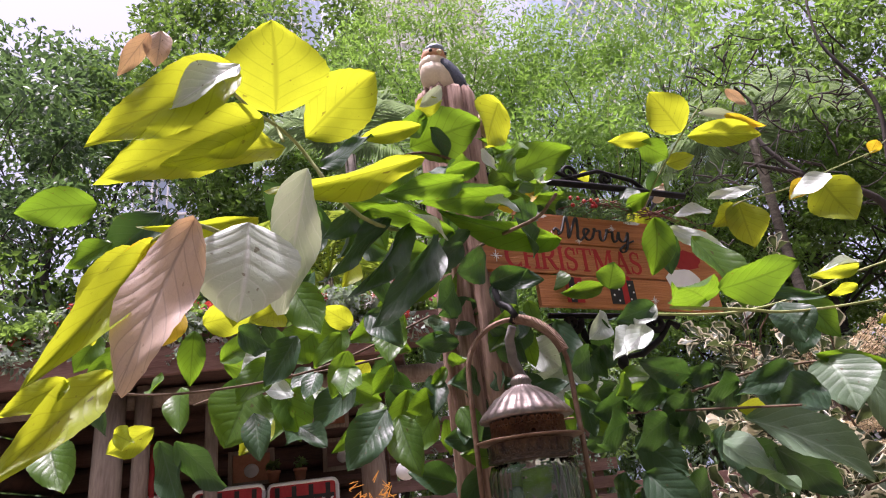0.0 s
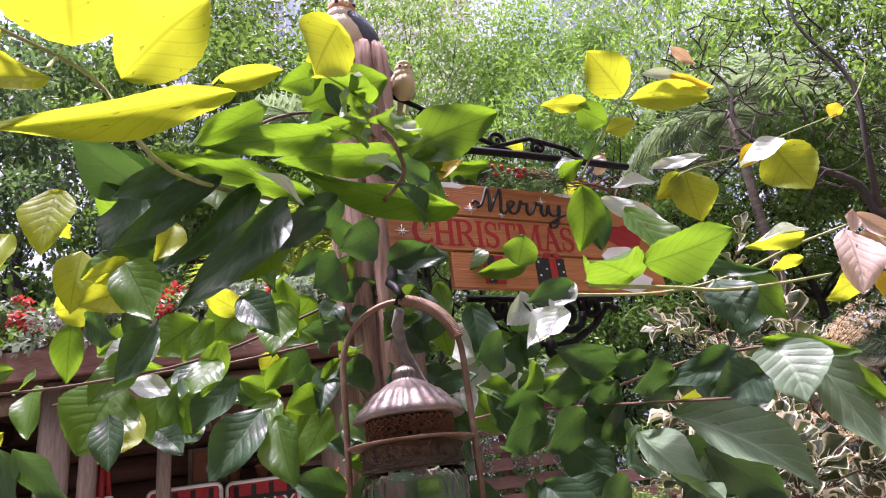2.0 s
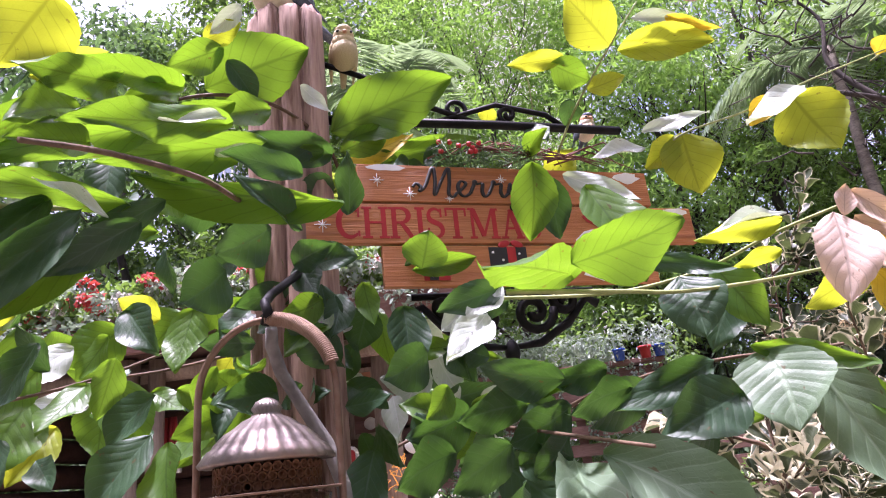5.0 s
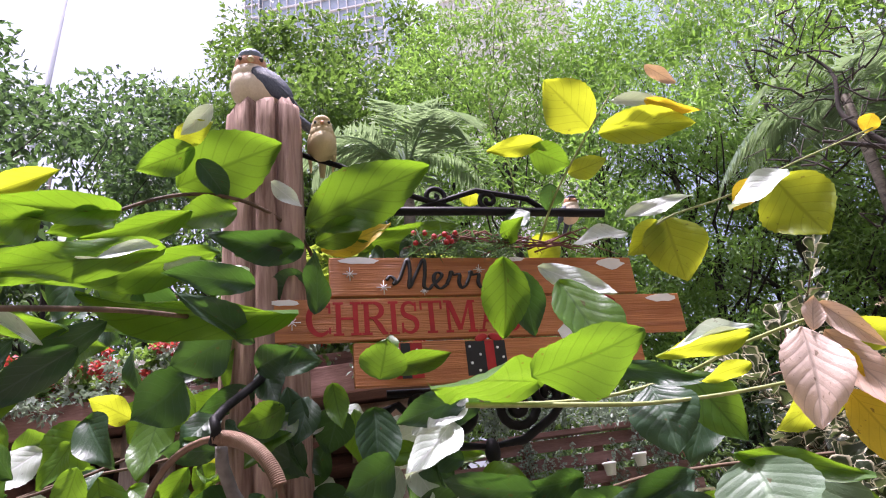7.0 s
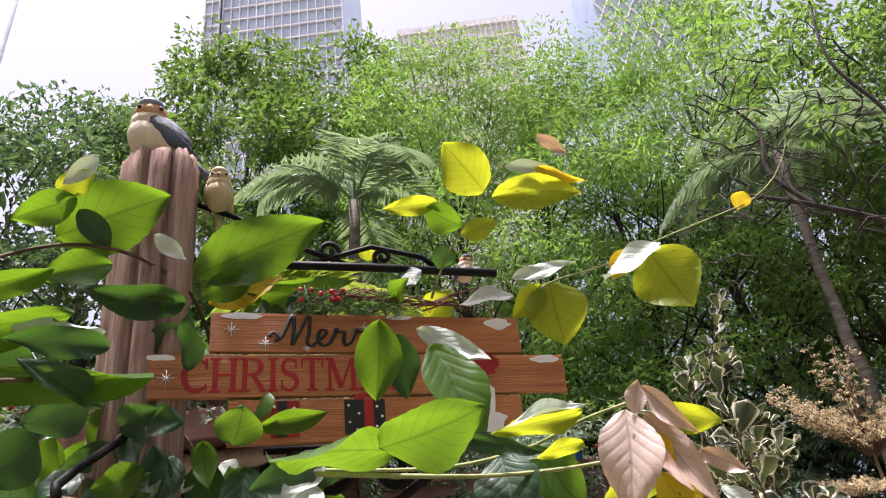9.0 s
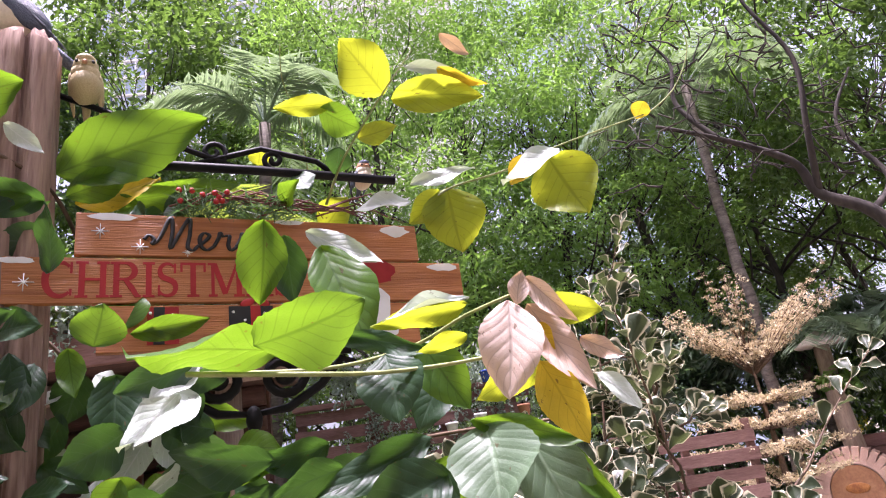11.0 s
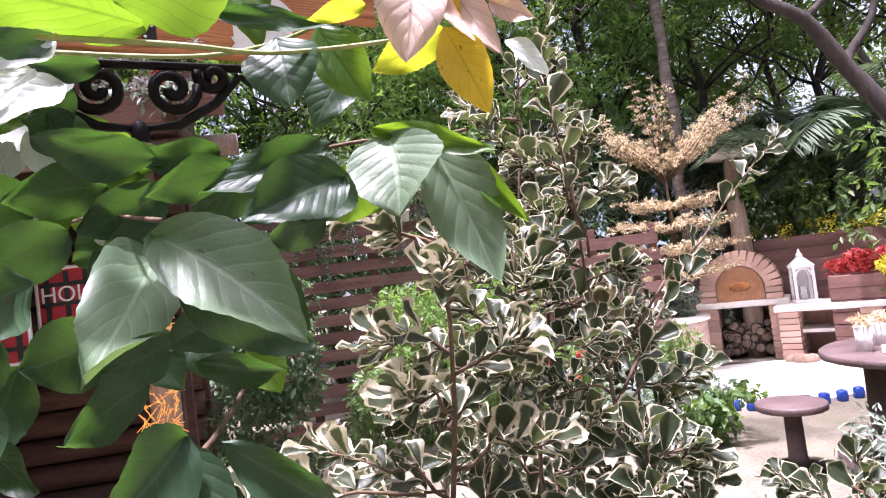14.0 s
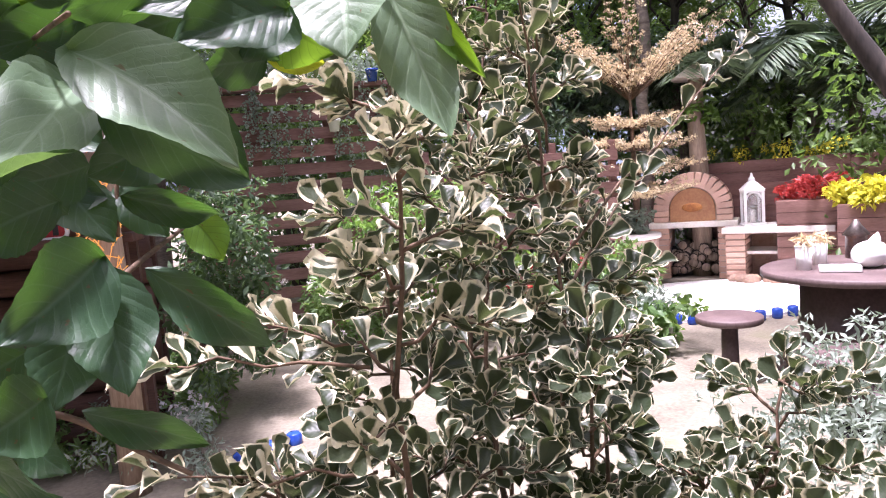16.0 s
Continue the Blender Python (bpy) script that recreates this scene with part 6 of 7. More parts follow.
# ---- fence ----
fence = thing("wooden_fence", "brown horizontal-board fence with gaps", "fence", (0, 0, 0))
for k in range(4):
    part("post", Geo().box((-0.2 + 0.72 * k, 7.68, 1.27), (0.09, 0.06, 2.54)), M_FENCE, fence, bevel=0.005)
rr = random.Random(12)
for k in range(14):
    part("board", Geo().box((0.95 + rr.uniform(-0.02, 0.02), 7.62 if k % 2 else 7.60, 0.22 + 0.175 * k), (2.40, 0.022, 0.115)), M_FENCE, fence, bevel=0.004)
part("top_rail", Geo().box((0.95, 7.62, 2.60), (2.44, 0.16, 0.05)), M_FENCE, fence, bevel=0.006)
low = thing("wooden_fence", "low brown board fence sloping behind the plants", "fence", (0, 0, 0))
for k in range(4):
    part("post", Geo().box((2.3 + 0.75 * k, 8.06, 0.95), (0.08, 0.06, 1.9)), M_FENCE, low, bevel=0.005)
for k in range(9):
    part("board", Geo().box((3.4, 8.0 if k % 2 else 8.015, 0.2 + 0.19 * k), (2.4, 0.022, 0.13)), M_FENCE, low, bevel=0.004)
c = []
for k in range(26):
    x, z0, n = rr.uniform(0.2, 2.2), rr.uniform(2.3, 2.65), rr.randint(8, 18)
    for j in range(n):
        c.append((x + rr.uniform(-0.02, 0.02), 7.54, z0 - 0.045 * j))
flower_mass("trailing_plant", "grey-leaved plants trailing down the fence", "trailing plants", np.array(c), 0.035, 9, 0.028, F_GREY, 0.8)
flower_mass("fence_top_plants", "pale mixed plants along the fence top", "plants", scatter(40, (-0.2, 2.2), (7.5, 7.8), (2.65, 2.95), 21), 0.16, 60, 0.06, F_GREY, 0.4)
flower_mass("fence_top_shrubs", "green shrubs above the fence", "plants", scatter(40, (-0.5, 3.0), (7.9, 8.5), (2.0, 3.2), 22), 0.28, 80, 0.08, F_BED, 0.4)
for k, (x, z, mm) in enumerate(((1.72, 2.67, M_BLUE), (1.98, 2.67, M_RED), (2.12, 2.67, M_BLUE), (1.6, 2.25, M_WHITE), (2.05, 2.28, M_TERRA), (1.3, 2.2, M_WHITE))):
    ob = thing("hanging_pot", "small painted pot hung on the fence", "pot", (x, 7.5, z), group="pots on the fence")
    part("pot", Geo().lathe([(0.045, -0.06), (0.06, 0.04), (0.068, 0.04), (0.068, 0.06), (0.055, 0.06)], 14), mm, ob)
    part("hook", Geo().tube([(0, 0.0, 0.06), (0, 0.05, 0.1), (0, 0.1, 0.08)], 0.005, 5), M_IRON, ob)

# ---- oven, counter and what stands there ----
OV = Matrix.Translation((6.02, 8.72, 0)) @ Matrix.Rotation(radians(-38), 4, "Z")
oven = new("brick_oven")
oven.matrix_basis = OV
tagged(oven, "arched pale brick pizza oven on brick legs", "oven")
part("slab", Geo().box((0, 0.35, 0.73), (1.12, 0.95, 0.075)), M_STONE, oven, bevel=0.012)
brick_me = Geo().box((0, 0, 0), (1, 1, 1)).mesh("brick", M_BRICK, False, 0.06)


def brick(parent, c, s, ry=0.0):
    m = Matrix.Translation(c) @ Matrix.Rotation(ry, 4, "Y") @ Matrix.Diagonal((*s, 1))
    return part("brick", brick_me, None, parent, m=m)


for x in (-0.42, 0.42):
    part("leg_core", Geo().box((x, 0.32, 0.345), (0.20, 0.80, 0.69)), M_MORTAR, oven, smooth=False)
    for k in range(9):
        brick(oven, (x, -0.04, 0.04 + 0.077 * k), (0.232, 0.11, 0.066))
        for j in range(3):
            brick(oven, (x + 0.115 * (1 if x > 0 else -1) * 0.2, 0.14 + 0.22 * j, 0.04 + 0.077 * k), (0.25, 0.205, 0.066))
FOOT = 0.16


def arched(r, y0, y1, z0):
    """A solid with a round top on a straight foot, between two depths."""
    rim = [(r, z0)] + [(r * math.cos(math.pi * k / 20), z0 + FOOT + r * math.sin(math.pi * k / 20)) for k in range(21)] + [(-r, z0)]
    n = len(rim)
    v = [(x, y0, z) for x, z in rim] + [(x, y1, z) for x, z in rim]
    return Geo().add(v, [tuple(range(n)), tuple(reversed(range(n, 2 * n)))] + [(k, n + k, n + (k + 1) % n, (k + 1) % n) for k in range(n)])


part("dome", arched(0.46, 0.06, 0.80, 0.769), M_MORTAR, oven, smooth=False)
for ring, y in enumerate((-0.02, 0.16, 0.34, 0.52, 0.70)):
    r, deep = (0.395, 0.20) if ring == 0 else (0.445, 0.09)
    for s in (-1, 1):
        for k in range(2):
            brick(oven, (s * r, y + 0.02, 0.808 + 0.08 * k), (deep, 0.168, 0.07))
    for k in range(15):
        a = math.pi * (k + 0.5) / 15
        brick(oven, (r * math.cos(a), y + 0.02, 0.769 + FOOT + r * math.sin(a)), (deep, 0.168, 0.078), -a)
part("door", arched(0.285, -0.08, -0.055, 0.772), M_COPPER, oven, "copper-coloured arched oven door", smooth=False)
part("door_relief", Geo().ball((0, -0.082, 0.96), (0.13, 0.012, 0.06)), M_RUST, oven)
for k in range(46):
    rr2 = random.Random(k)
    x, z = rr2.uniform(-0.28, 0.28), 0.05 + 0.42 * rr2.random() * (1 - 0.3 * rr2.random())
    L = rr2.uniform(0.05, 0.075)
    lg = thing("firewood_log", "split firewood log stacked under the oven", "firewood", OV @ Vector((x, 0.05 + rr2.uniform(0, 0.12), z)), group="firewood under the oven")
    lg.rotation_euler = (0, 0, radians(-38) + rr2.uniform(-0.3, 0.3))
    part("bark", Geo().tube([(0, 0, 0), (0, 0.3, 0.0)], L, 9, wobble=0.25, seed=k), M_BARK, lg)
    part("cut_end", Geo().tube([(0, -0.003, 0), (0, 0.002, 0)], L * 0.86, 9, wobble=0.2, seed=k), M_LOG, lg)

CT = Matrix.Translation((6.62, 7.86, 0)) @ Matrix.Rotation(radians(-45), 4, "Z")
counter = new("stone_counter")
counter.matrix_basis = CT
tagged(counter, "pale stone counter top on brick piers", "counter")
part("top", Geo().box((0, 0.2, 0.655), (1.25, 0.72, 0.075)), M_STONE, counter, bevel=0.015)
part("shelf", Geo().box((0, 0.25, 0.36), (0.85, 0.5, 0.045)), M_STONE, counter, bevel=0.008)
for x in (-0.47, 0.40):
    part("pier_core", Geo().box((x, 0.2, 0.305), (0.2, 0.55, 0.61)), M_MORTAR, counter, smooth=False)
    for k in range(8):
        brick(counter, (x, -0.08, 0.04 + 0.077 * k), (0.232, 0.11, 0.066))
        for j in range(2):
            brick(counter, (x, 0.09 + 0.22 * j, 0.04 + 0.077 * k), (0.236, 0.205, 0.066))
part("back_panel", Geo().box((0, 0.5, 0.31), (1.0, 0.05, 0.6)), M_BRICK, counter, smooth=False)
for k in range(16):
    rr2 = random.Random(100 + k)
    p = CT @ Vector((rr2.uniform(-0.5, 0.4), -0.25 + rr2.uniform(-0.06, 0.06), 0.06))
    ob = thing("rubble_stone", "rough brown stone before the counter", "stone", p, group="stones before the counter")
    part("stone", Geo().ball((0, 0, 0), (rr2.uniform(0.07, 0.12), rr2.uniform(0.06, 0.1), rr2.uniform(0.05, 0.08)), None, 8, 5), surface("rubble_%d" % (k % 2), (0.22, 0.14, 0.10), (0.4, 0.28, 0.2), 9, 0.9, 0.6, 50) if k < 1 else bpy.data.materials["rubble_0"], ob)

G_PANE, n, l, b = shader("clear_pane")
clear, blend = n.new("ShaderNodeBsdfTransparent"), n.new("ShaderNodeMixShader")
b.inputs["Roughness"].default_value, b.inputs["Base Color"].default_value = 0.05, (0.9, 0.93, 0.92, 1)
blend.inputs[0].default_value = 0.12
l.new(clear.outputs[0], blend.inputs[1])
l.new(b.outputs[0], blend.inputs[2])
l.new(blend.outputs[0], n["Material Output"].inputs["Surface"])
lan = new("white_lantern")
lan.matrix_basis = CT @ Matrix.Translation((-0.30, 0.18, 0.693)) @ Matrix.Rotation(radians(20), 4, "Z")
tagged(lan, "tall white metal lantern with glass sides", "lantern")
part("base", Geo().box((0, 0, 0.015), (0.27, 0.27, 0.03)), M_WHITE, lan, bevel=0.005)
part("head", Geo().box((0, 0, 0.44), (0.25, 0.25, 0.03)), M_WHITE, lan, bevel=0.005)
part("roof", Geo().lathe([(0.19, 0.455), (0.17, 0.47), (0.07, 0.55), (0.05, 0.56), (0.045, 0.60), (0.025, 0.62), (0.015, 0.66), (0.004, 0.67)], 4, Matrix.Rotation(radians(45), 4, "Z")), M_WHITE, lan, smooth=False)
for x in (-0.105, 0.105):
    for y in (-0.105, 0.105):
        part("corner_post", Geo().box((x, y, 0.235), (0.032, 0.032, 0.40)), M_WHITE, lan, bevel=0.003)
for s in range(4):
    m4 = Matrix.Rotation(radians(90 * s), 4, "Z")
    part("arch_rail", Geo().tube([(0.09 * math.cos(math.pi * k / 10), -0.105, 0.33 + 0.09 * math.sin(math.pi * k / 10)) for k in range(11)], 0.012, 6, m4), M_WHITE, lan)
    pane = part("pane", Geo().box((0, -0.1, 0.235), (0.17, 0.004, 0.40), 0, m4), G_PANE, lan, smooth=False)
part("candle", Geo().lathe([(0.035, 0.03), (0.035, 0.2), (0.02, 0.2)], 14), M_STONE, lan)

# barrel planter
bar = thing("round_planter", "round stone-clad planter with pale rim", "planter", (4.98, 8.55, 0))
part("drum", Geo().lathe([(0.33, 0), (0.36, 0.1), (0.36, 0.62), (0.34, 0.64)], 28), surface("pink_stone", (0.42, 0.26, 0.21), (0.6, 0.45, 0.38), 7, 0.85, 0.5, 40, stain=(0.6, 0.52, 0.45)), bar)
part("rim", Geo().lathe([(0.36, 0.64), (0.40, 0.65), (0.40, 0.70), (0.33, 0.71)], 28), M_STONE, bar)
flower_mass("planting", "", "", scatter(10, (-0.2, 0.2), (-0.2, 0.2), (0.75, 0.95), 33), 0.14, 50, 0.08, F_GREY, parent=bar)

# white gravel patch with blue edging
g = Geo()
pts = [(5.25 + 1.25 * math.cos(a) * (1 + 0.05 * math.sin(3 * a)), 7.35 + 1.15 * math.sin(a) * (1 + 0.06 * math.cos(2 * a)), 0.03) for a in [2 * math.pi * k / 48 for k in range(48)]]
g.add(pts + [(p[0], p[1], 0.0) for p in pts], [tuple(range(48))] + [(48 + k, 48 + (k + 1) % 48, (k + 1) % 48, k) for k in range(48)])
thing("gravel_patch", "round patch of white gravel", "gravel", kind="structure", mesh=g.mesh("gravel_patch", M_GRAVEL, False))
bottle = None
for k in range(26):
    p = pts[(k + 26) % 48]
    q = (5.25 + (p[0] - 5.25) * 1.05, 7.35 + (p[1] - 7.35) * 1.05, 0)
    if bottle is None:
        bottle = thing("edging_bottle", "blue glass bottle set upside down as edging", "bottle", q, group="blue bottle edging")
        part("body", Geo().lathe([(0.045, 0), (0.05, 0.02), (0.05, 0.09), (0.035, 0.1)], 12), M_BLUE, bottle)
    else:
        copy_thing(bottle, Matrix.Translation(q))
for k in range(5):
    copy_thing(bottle, Matrix.Translation((0.40 + 0.075 * k, 4.72 + 0.05 * k, -0.03)))

# spool table, stools and what stands on the table
tab = thing("spool_table", "dark painted cable-spool table", "table", (4.52, 4.50, 0))
part("top", Geo().lathe([(0.60, 0.712), (0.615, 0.717), (0.615, 0.755), (0.605, 0.762)], 48), M_TABLE, tab)
part("drum", Geo().lathe([(0.37, 0.05), (0.37, 0.36), (0.385, 0.365), (0.385, 0.38), (0.37, 0.385), (0.37, 0.714)], 40), M_TABLE, tab)
part("bottom", Geo().lathe([(0.58, 0.0), (0.59, 0.05)], 40), M_TABLE, tab)
for name, x, y, h, r in (("stool", 3.76, 4.86, 0.45, 0.225), ("stool", 3.79, 3.79, 0.42, 0.27)):
    ob = thing(name, "round dark wooden stool with a single leg", "stool", (x, y, 0), group="stools round the table")
    part("seat", Geo().lathe([(r * 0.97, h - 0.045), (r, h - 0.04), (r, h - 0.005), (r * 0.98, h)], 36), M_TABLE, ob)
    part("leg", Geo().lathe([(0.07, 0.03), (0.06, 0.1), (0.055, h - 0.05)], 16), M_TABLE, ob)
    part("foot", Geo().lathe([(r * 0.8, 0), (r * 0.8, 0.02), (r * 0.5, 0.035)], 24), M_IRON, ob)
ob = thing("white_tray", "small white tray on the table", "tray", (4.28, 4.42, 0.762))
part("dish", Geo().box((0, 0, 0.02), (0.24, 0.14, 0.035), -40), M_WHITE, ob, bevel=0.006)
for x, y, r, h in ((4.18, 4.62, 0.055, 0.16), (4.40, 4.72, 0.05, 0.15)):
    ob = thing("dried_flower_pot", "white pot with dried straw flowers", "flower pot", (x, y, 0.762), group="pots on the table")
    part("pot", Geo().lathe([(r * 0.8, 0), (r, h), (r * 0.85, h)], 16), M_WHITE, ob)
    flower_mass("straw", "", "", np.array([[0, 0, h + 0.03]]), 0.08, 60, 0.07, F_CREAM, 0.2, parent=ob)
ob = thing("white_shell", "large white shell ornament on the table", "ornament", (4.52, 4.42, 0.762))
part("body", Geo().ball((0, 0, 0.09), (0.13, 0.10, 0.09)), M_WHITE, ob)
part("spike", Geo().tube([(0.02, 0, 0.14), (0.05, 0, 0.2), (0.06, 0, 0.23)], [0.05, 0.025, 0.004], 8), M_WHITE, ob)
ob = thing("pine_cone", "dark pine cone on the table", "pine cone", (4.55, 4.22, 0.762))
g = Geo()
for k in range(60):
    a, z = k * 2.4, 0.005 + 0.09 * k / 60
    r = 0.05 * math.sin(math.pi * min(1, 0.2 + 0.75 * k / 60))
    g.ball((r * math.cos(a), r * math.sin(a), z + 0.01), (0.014, 0.014, 0.006), None, 6, 4)
part("scales", g, M_BARK, ob)
ob = thing("metal_lantern", "small grey metal lantern", "lantern", (4.80, 4.82, 0.762))
part("body", Geo().lathe([(0.07, 0), (0.07, 0.16), (0.09, 0.17), (0.03, 0.25), (0.015, 0.28)], 8), M_TIN, ob)

# planter terrace behind the oven
def box_planter(at, rz, w, h, d, label, material, top, seed, size=0.06, r=0.13, n=16, per=70):
    ob = new("wooden_planter")
    ob.matrix_basis = Matrix.Translation(at) @ Matrix.Rotation(radians(rz), 4, "Z")
    tagged(ob, label, "planter", "planters behind the oven")
    k = max(1, int(h / 0.14))
    for j in range(k):
        part("board", Geo().box((0, 0, h * (j + 0.5) / k), (w, d, h / k - 0.006)), M_FENCE, ob, bevel=0.004)
    rr = np.random.default_rng(seed)
    c = np.stack([rr.uniform(-w / 2, w / 2, n), rr.uniform(-d / 2, d / 2, n), h + rr.uniform(0.0, top, n)], axis=1)
    flower_mass("planting", "", "", c, r, per, size, material, 0.5, parent=ob)
    return ob


box_planter((7.05, 8.55, 0), -45, 1.9, 1.52, 0.3, "tall wooden planter with yellow-green shrubs", F_YELLOW, 0.16, 41, 0.05, 0.12, 12, 50)
box_planter((7.45, 8.2, 0), -45, 1.9, 1.50, 0.25, "tall wooden planter with green herbs", F_BED, 0.2, 45, 0.05, 0.12, 14, 60)
box_planter((6.95, 7.62, 0), -45, 0.8, 1.0, 0.35, "wooden planter with dense red foliage", F_RED, 0.26, 42, 0.07, 0.14, 16, 80)
box_planter((7.25, 6.85, 0), -48, 1.0, 0.95, 0.35, "wooden planter with bright yellow foliage", F_YELLOW, 0.32, 43, 0.09, 0.17, 18, 90)
box_planter((7.7, 6.2, 0), -50, 1.2, 0.8, 0.35, "wooden planter with striped green leaves", F_BED, 0.2, 44, 0.10, 0.15, 12, 60)

bh = thing("mushroom_lamp", "bark pillar lamp with a pale conical cap", "garden lamp", (6.23, 8.86, 0))
part("pillar", Geo().tube([(0, 0, 0), (0.02, 0, 1.2), (-0.02, 0, 2.1), (0, 0, 2.72)], [0.13, 0.12, 0.10, 0.09], 12, wobble=0.25), M_LOG, bh)
part("cap", Geo().lathe([(0.30, 2.66), (0.31, 2.68), (0.17, 2.77), (0.04, 2.86), (0.005, 2.87)], 24), surface("straw_cap", (0.5, 0.42, 0.34), (0.68, 0.6, 0.52), 10, 0.9, 0.5, 60), bh)
flower_mass("ivy", "", "", np.array([[0.05, -0.1, 2.3], [-0.1, -0.08, 2.2], [0.12, -0.1, 2.15]]), 0.15, 26, 0.14, F_TREE_LIGHT, 0.7, parent=bh)

# cream fan bush
bush = thing("cream_bush", "dry cream-leaved bush with fan-shaped tiers", "bush", (5.02, 8.42, 0))
g = Geo()
cs = []
rr = random.Random(9)


def spray(a, b, k, r0):
    """A thin twig with small leaves along its outer part."""
    pts, rads = limb(a, b, 0.05, 5, r0, 0.002)
    g.tube(pts, rads, 4)
    for j in range(k):
        q = 5 * (0.3 + 0.7 * (j + rr.random()) / k)
        i = min(4, int(q))
        cs.append(tuple(pts[i].lerp(pts[i + 1], q - i) + Vector((rr.uniform(-1, 1), rr.uniform(-1, 1), rr.uniform(-0.4, 0.8))) * 0.04))


across, along = Vector((0.87, -0.5, 0)), Vector((0.5, 0.87, 0))
for k in range(80):
    q = rr.uniform(-0.85, 1.2)
    rise = (0.30 + 0.62 * abs(q)) * rr.uniform(0.6, 1.1)
    spray((0, 0, 2.36 + rr.uniform(0, 0.1)), tuple(across * q + along * rr.uniform(-0.55, 0.45) + Vector((0, 0, 2.5 + rise))), 11, 0.006)
for k in range(14):
    spray((0, 0, 2.6), tuple(across * rr.uniform(-0.3, 0.25) + Vector((0, 0, rr.uniform(3.2, 3.8)))), 9, 0.006)
for z, r, n in ((2.12, 0.75, 24), (1.85, 0.85, 26), (1.55, 0.95, 28), (1.25, 0.8, 20)):
    for k in range(n):
        a = 2 * math.pi * (k + rr.random()) / n
        q = r * rr.uniform(0.6, 1.1)
        spray((0, 0, z - 0.1), (q * math.cos(a), q * math.sin(a) * 0.75, z + rr.uniform(-0.06, 0.10)), 13, 0.007)
g.tube([(0, 0, 0), (0.02, 0, 1.2), (0, 0, 2.5)], [0.05, 0.04, 0.015], 8)
tagged(part("stem", g, M_BROWNSTEM, bush), kind="stuff")
tagged(part("crown", fast_mesh("crown", *clumps(np.array(cs), 0.05, 14, 0.026, 0.6, 0.6, 0.7, 0.1), F_CREAM), None, bush), kind="stuff")

# bare twisting branches of the big tree
ob = thing("twisted_tree", "bare twisting dark branches reaching over the garden", "tree", (0, 0, 0))
for pts, r0, r1 in ((((5.75, 4.5, 0), (5.55, 4.6, 1.0), (5.28, 4.8, 1.76), (4.99, 5.02, 2.42), (4.81, 5.12, 2.77), (4.56, 5.18, 3.18), (4.28, 5.3, 3.42), (4.13, 5.28, 3.71), (3.59, 5.27, 3.97), (3.09, 5.22, 4.11)), 0.10, 0.012),
                    (((4.28, 5.3, 3.42), (4.22, 5.1, 3.9), (4.26, 5.03, 4.51), (4.05, 5.1, 5.2), (4.2, 5.2, 6.0)), 0.03, 0.008),
                    (((4.56, 5.18, 3.18), (4.9, 5.3, 3.5), (4.8, 5.5, 4.1), (5.2, 5.6, 4.7)), 0.03, 0.01),
                    (((3.59, 5.27, 3.97), (3.4, 5.4, 4.4), (3.5, 5.5, 4.9), (3.2, 5.6, 5.4)), 0.025, 0.008),
                    (((4.81, 5.12, 2.77), (5.1, 5.4, 2.95), (5.5, 5.5, 3.4), (5.6, 5.7, 4.2)), 0.05, 0.015)):
    fine = []
    n = len(pts)
    for i in range(n - 1):
        p0, p1, p2, p3 = (Vector(pts[max(0, min(n - 1, i + k))]) for k in (-1, 0, 1, 2))
        for s in range(6):
            u = s / 6
            fine.append(0.5 * ((2 * p1) + (p2 - p0) * u + (2 * p0 - 5 * p1 + 4 * p2 - p3) * u * u + (3 * p1 - p0 - 3 * p2 + p3) * u ** 3))
    fine.append(Vector(pts[-1]))
    part("branch", Geo().tube(fine, [r0 + (r1 - r0) * i / (len(fine) - 1) for i in range(len(fine))], 9, wobble=0.12), M_BARK, ob)
rr = random.Random(5)
g = Geo()
for k in range(110):
    p = Vector((rr.uniform(3.0, 5.4), rr.uniform(5.1, 5.9), rr.uniform(3.6, 5.4)))
    q = p + Vector((rr.uniform(-0.6, 0.5), rr.uniform(-0.3, 0.3), rr.uniform(-0.2, 0.6)))
    lp, lr = limb(p, q, 0.08, 5, 0.010, 0.003)
    g.tube(lp, lr, 4)
tagged(part("twig", g, M_BARK, ob), kind="stuff")
tagged(part("leaves", fast_mesh("leaves", *clumps(scatter(30, (3.2, 5.4), (5.2, 6.0), (5.0, 6.8), 55), 0.3, 40, 0.10, 0.35, 0.5), F_TREE_LIGHT), None, ob), kind="stuff")

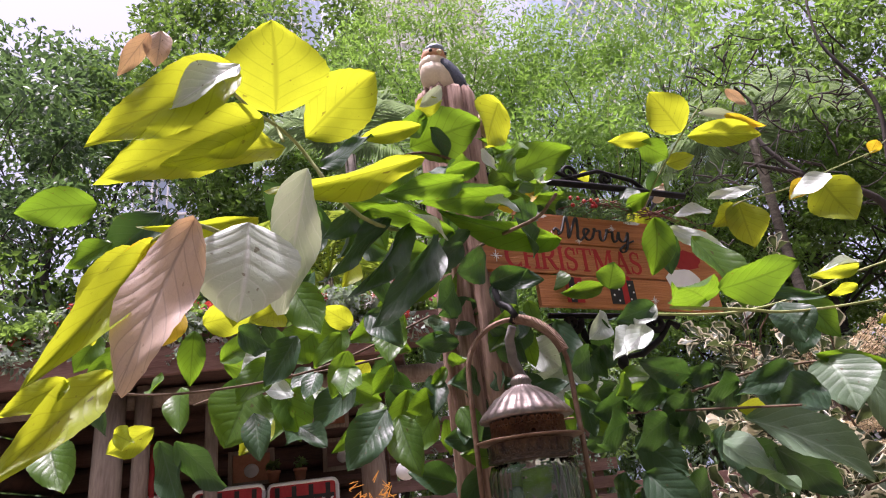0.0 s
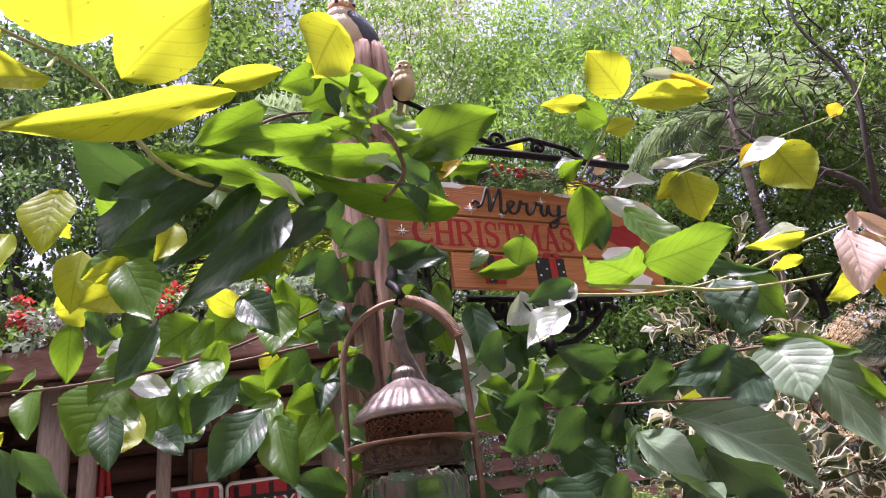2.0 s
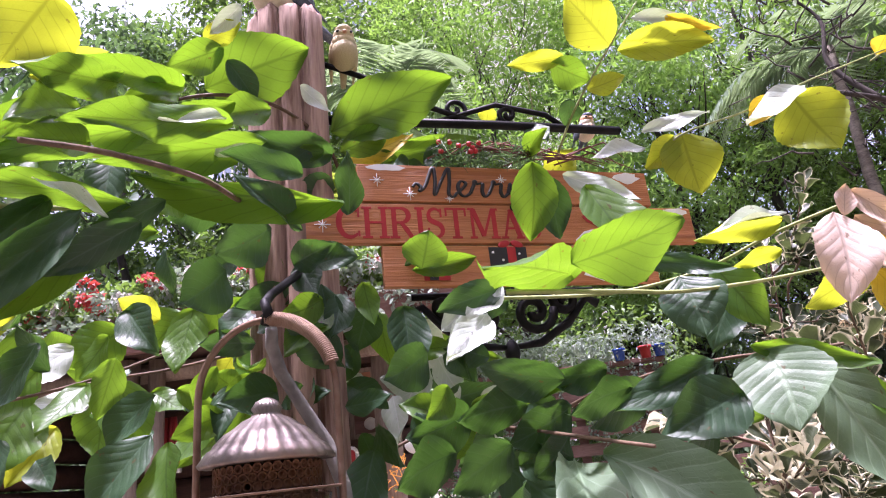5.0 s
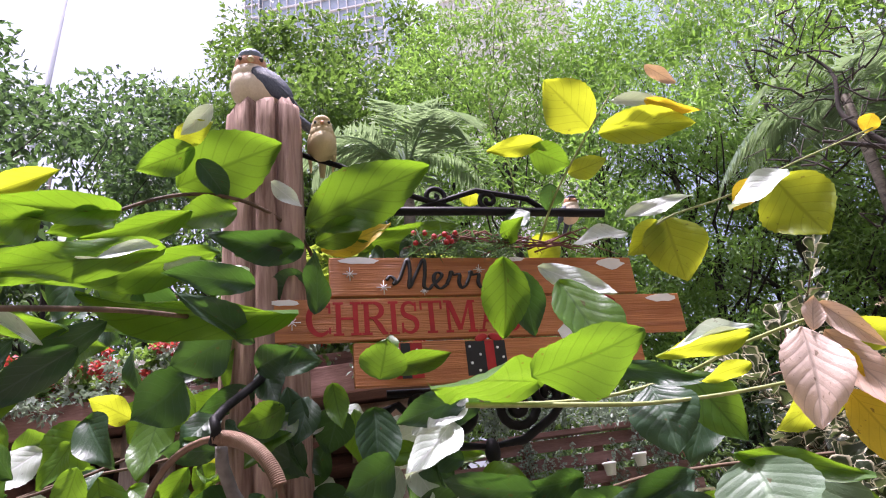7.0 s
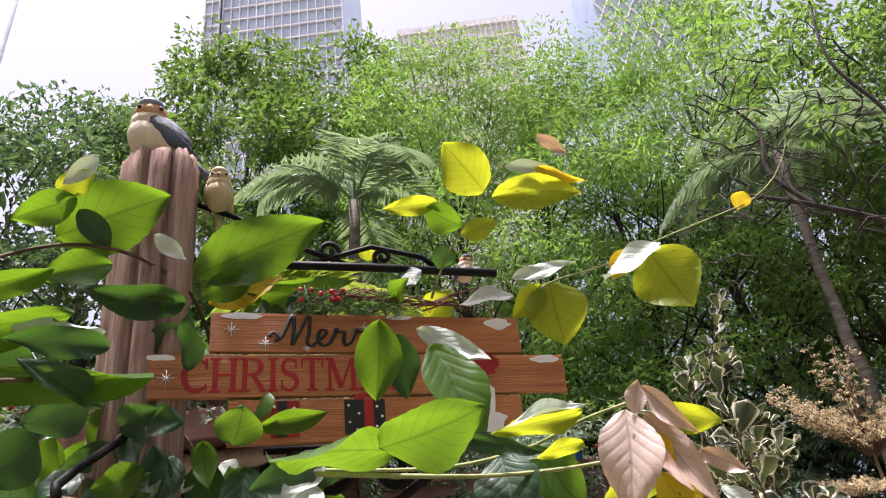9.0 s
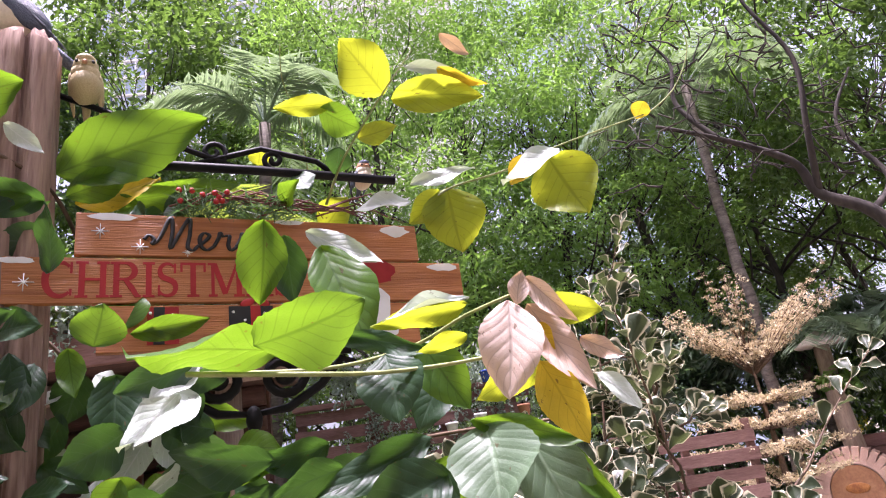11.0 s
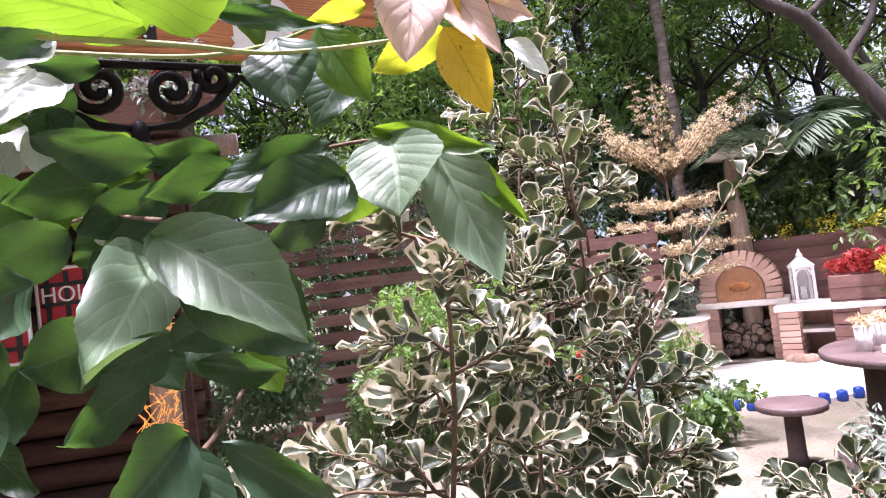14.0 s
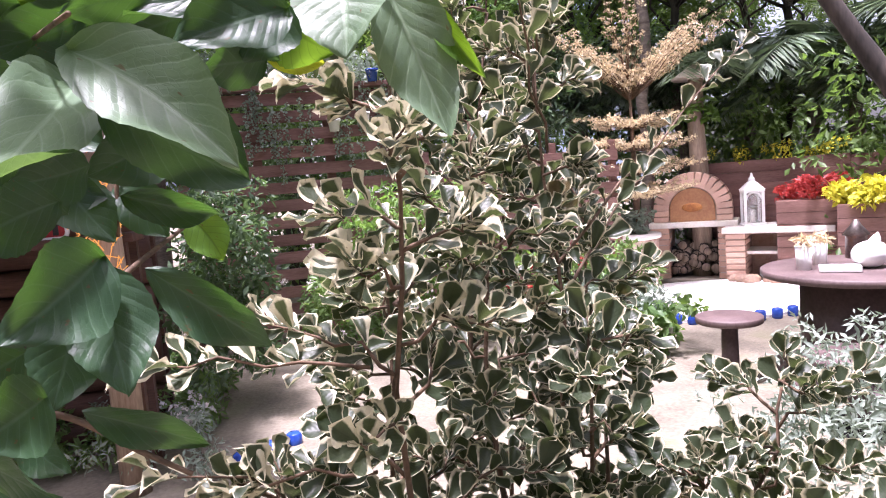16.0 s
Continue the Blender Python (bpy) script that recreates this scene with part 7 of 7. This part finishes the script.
# ---- planting beds ----
for nm, lb, x, y, z, n, r, per, s, mm, slim in (
        ("bed_plants", "low green bedding plants beside the path", (-0.9, 0.15), (4.9, 6.4), (0.05, 0.3), 60, 0.14, 60, 0.07, F_BED, 0.35),
        ("bed_plants", "grey herbs beside the path", (-0.5, 0.25), (4.4, 5.5), (0.05, 0.28), 26, 0.12, 60, 0.05, F_GREY, 0.3),
        ("bed_plants", "mixed low plants before the fence", (0.9, 4.2), (6.6, 7.4), (0.05, 0.75), 120, 0.2, 70, 0.08, F_BED, 0.35),
        ("bed_plants", "pale fern-leaved plants before the fence", (1.2, 2.6), (6.4, 7.2), (0.7, 1.5), 60, 0.2, 70, 0.07, F_TREE_LIGHT, 0.3),
        ("bed_plants", "grey-green herbs along the gravel", (3.0, 3.9), (5.6, 6.9), (0.05, 0.5), 60, 0.16, 70, 0.06, F_GREY, 0.35),
        ("bed_plants", "fresh green plants along the gravel", (3.35, 3.95), (5.5, 6.1), (0.05, 0.4), 26, 0.14, 34, 0.09, F_BED, 0.5),
        ("bed_plants", "dark bushy plants beside the porch", (0.02, 0.55), (5.3, 6.4), (0.3, 1.7), 60, 0.2, 70, 0.07, F_TREE_DARK, 0.4),
        ("sage_bush", "silvery grey sage bush", (2.35, 3.1), (2.3, 3.0), (0.45, 0.85), 60, 0.12, 60, 0.045, F_GREY, 0.3),
        ("understory", "dark shrubs under the trees", (-7, 12), (11, 15), (0.2, 2.6), 240, 0.6, 60, 0.16, F_TREE_MID, 0.4),
        ("understory", "dark shrubs behind the terrace", (7, 11), (7, 11.5), (0.2, 2.6), 150, 0.55, 60, 0.13, F_TREE_MID, 0.4),
        ("understory", "tall leafy shrubs at the garden edge", (-12, -4), (3, 9), (0.3, 4.8), 260, 0.6, 60, 0.15, F_TREE_MID, 0.45),
        ("understory", "leafy shrubs behind the cottage", (-8, -1.2), (5.9, 9.5), (0.3, 3.6), 170, 0.55, 60, 0.14, F_TREE_DARK, 0.45),
        ("understory", "tall bamboo-like foliage behind the fence", (0, 7.5), (9.3, 11.2), (0.5, 3.6), 240, 0.5, 60, 0.13, F_TREE_DARK, 0.3)):
    flower_mass(nm, lb, "plants", scatter(n, x, y, z, n + int(10 * x[1])), r, per, s, mm, slim)
for nm, lb, x, y, z, n, s, mm in (("red_flowers", "small red flowers in the bed", (1.5, 3.6), (6.3, 7.0), (0.5, 0.9), 16, 0.035, F_RED), ("white_flowers", "small white flowers in the bed", (0.2, 2.6), (6.2, 7.2), (0.2, 0.9), 20, 0.03, F_PETAL), ("white_flowers", "white flowers beside the path", (-0.3, 0.2), (4.6, 5.2), (0.2, 0.35), 12, 0.03, F_PETAL)):
    flower_mass(nm, lb, "flowers", scatter(n, x, y, z, n + 3), 0.06, 18, s, mm, 0.8)
ob = thing("stone_rabbit", "pale stone garden ornament beside the gravel", "ornament", (3.95, 6.05, 0))
part("body", Geo().ball((0, 0, 0.13), (0.11, 0.14, 0.14)), M_STONE, ob)
part("top", Geo().ball((0.02, -0.05, 0.3), (0.07, 0.08, 0.08)), M_STONE, ob)
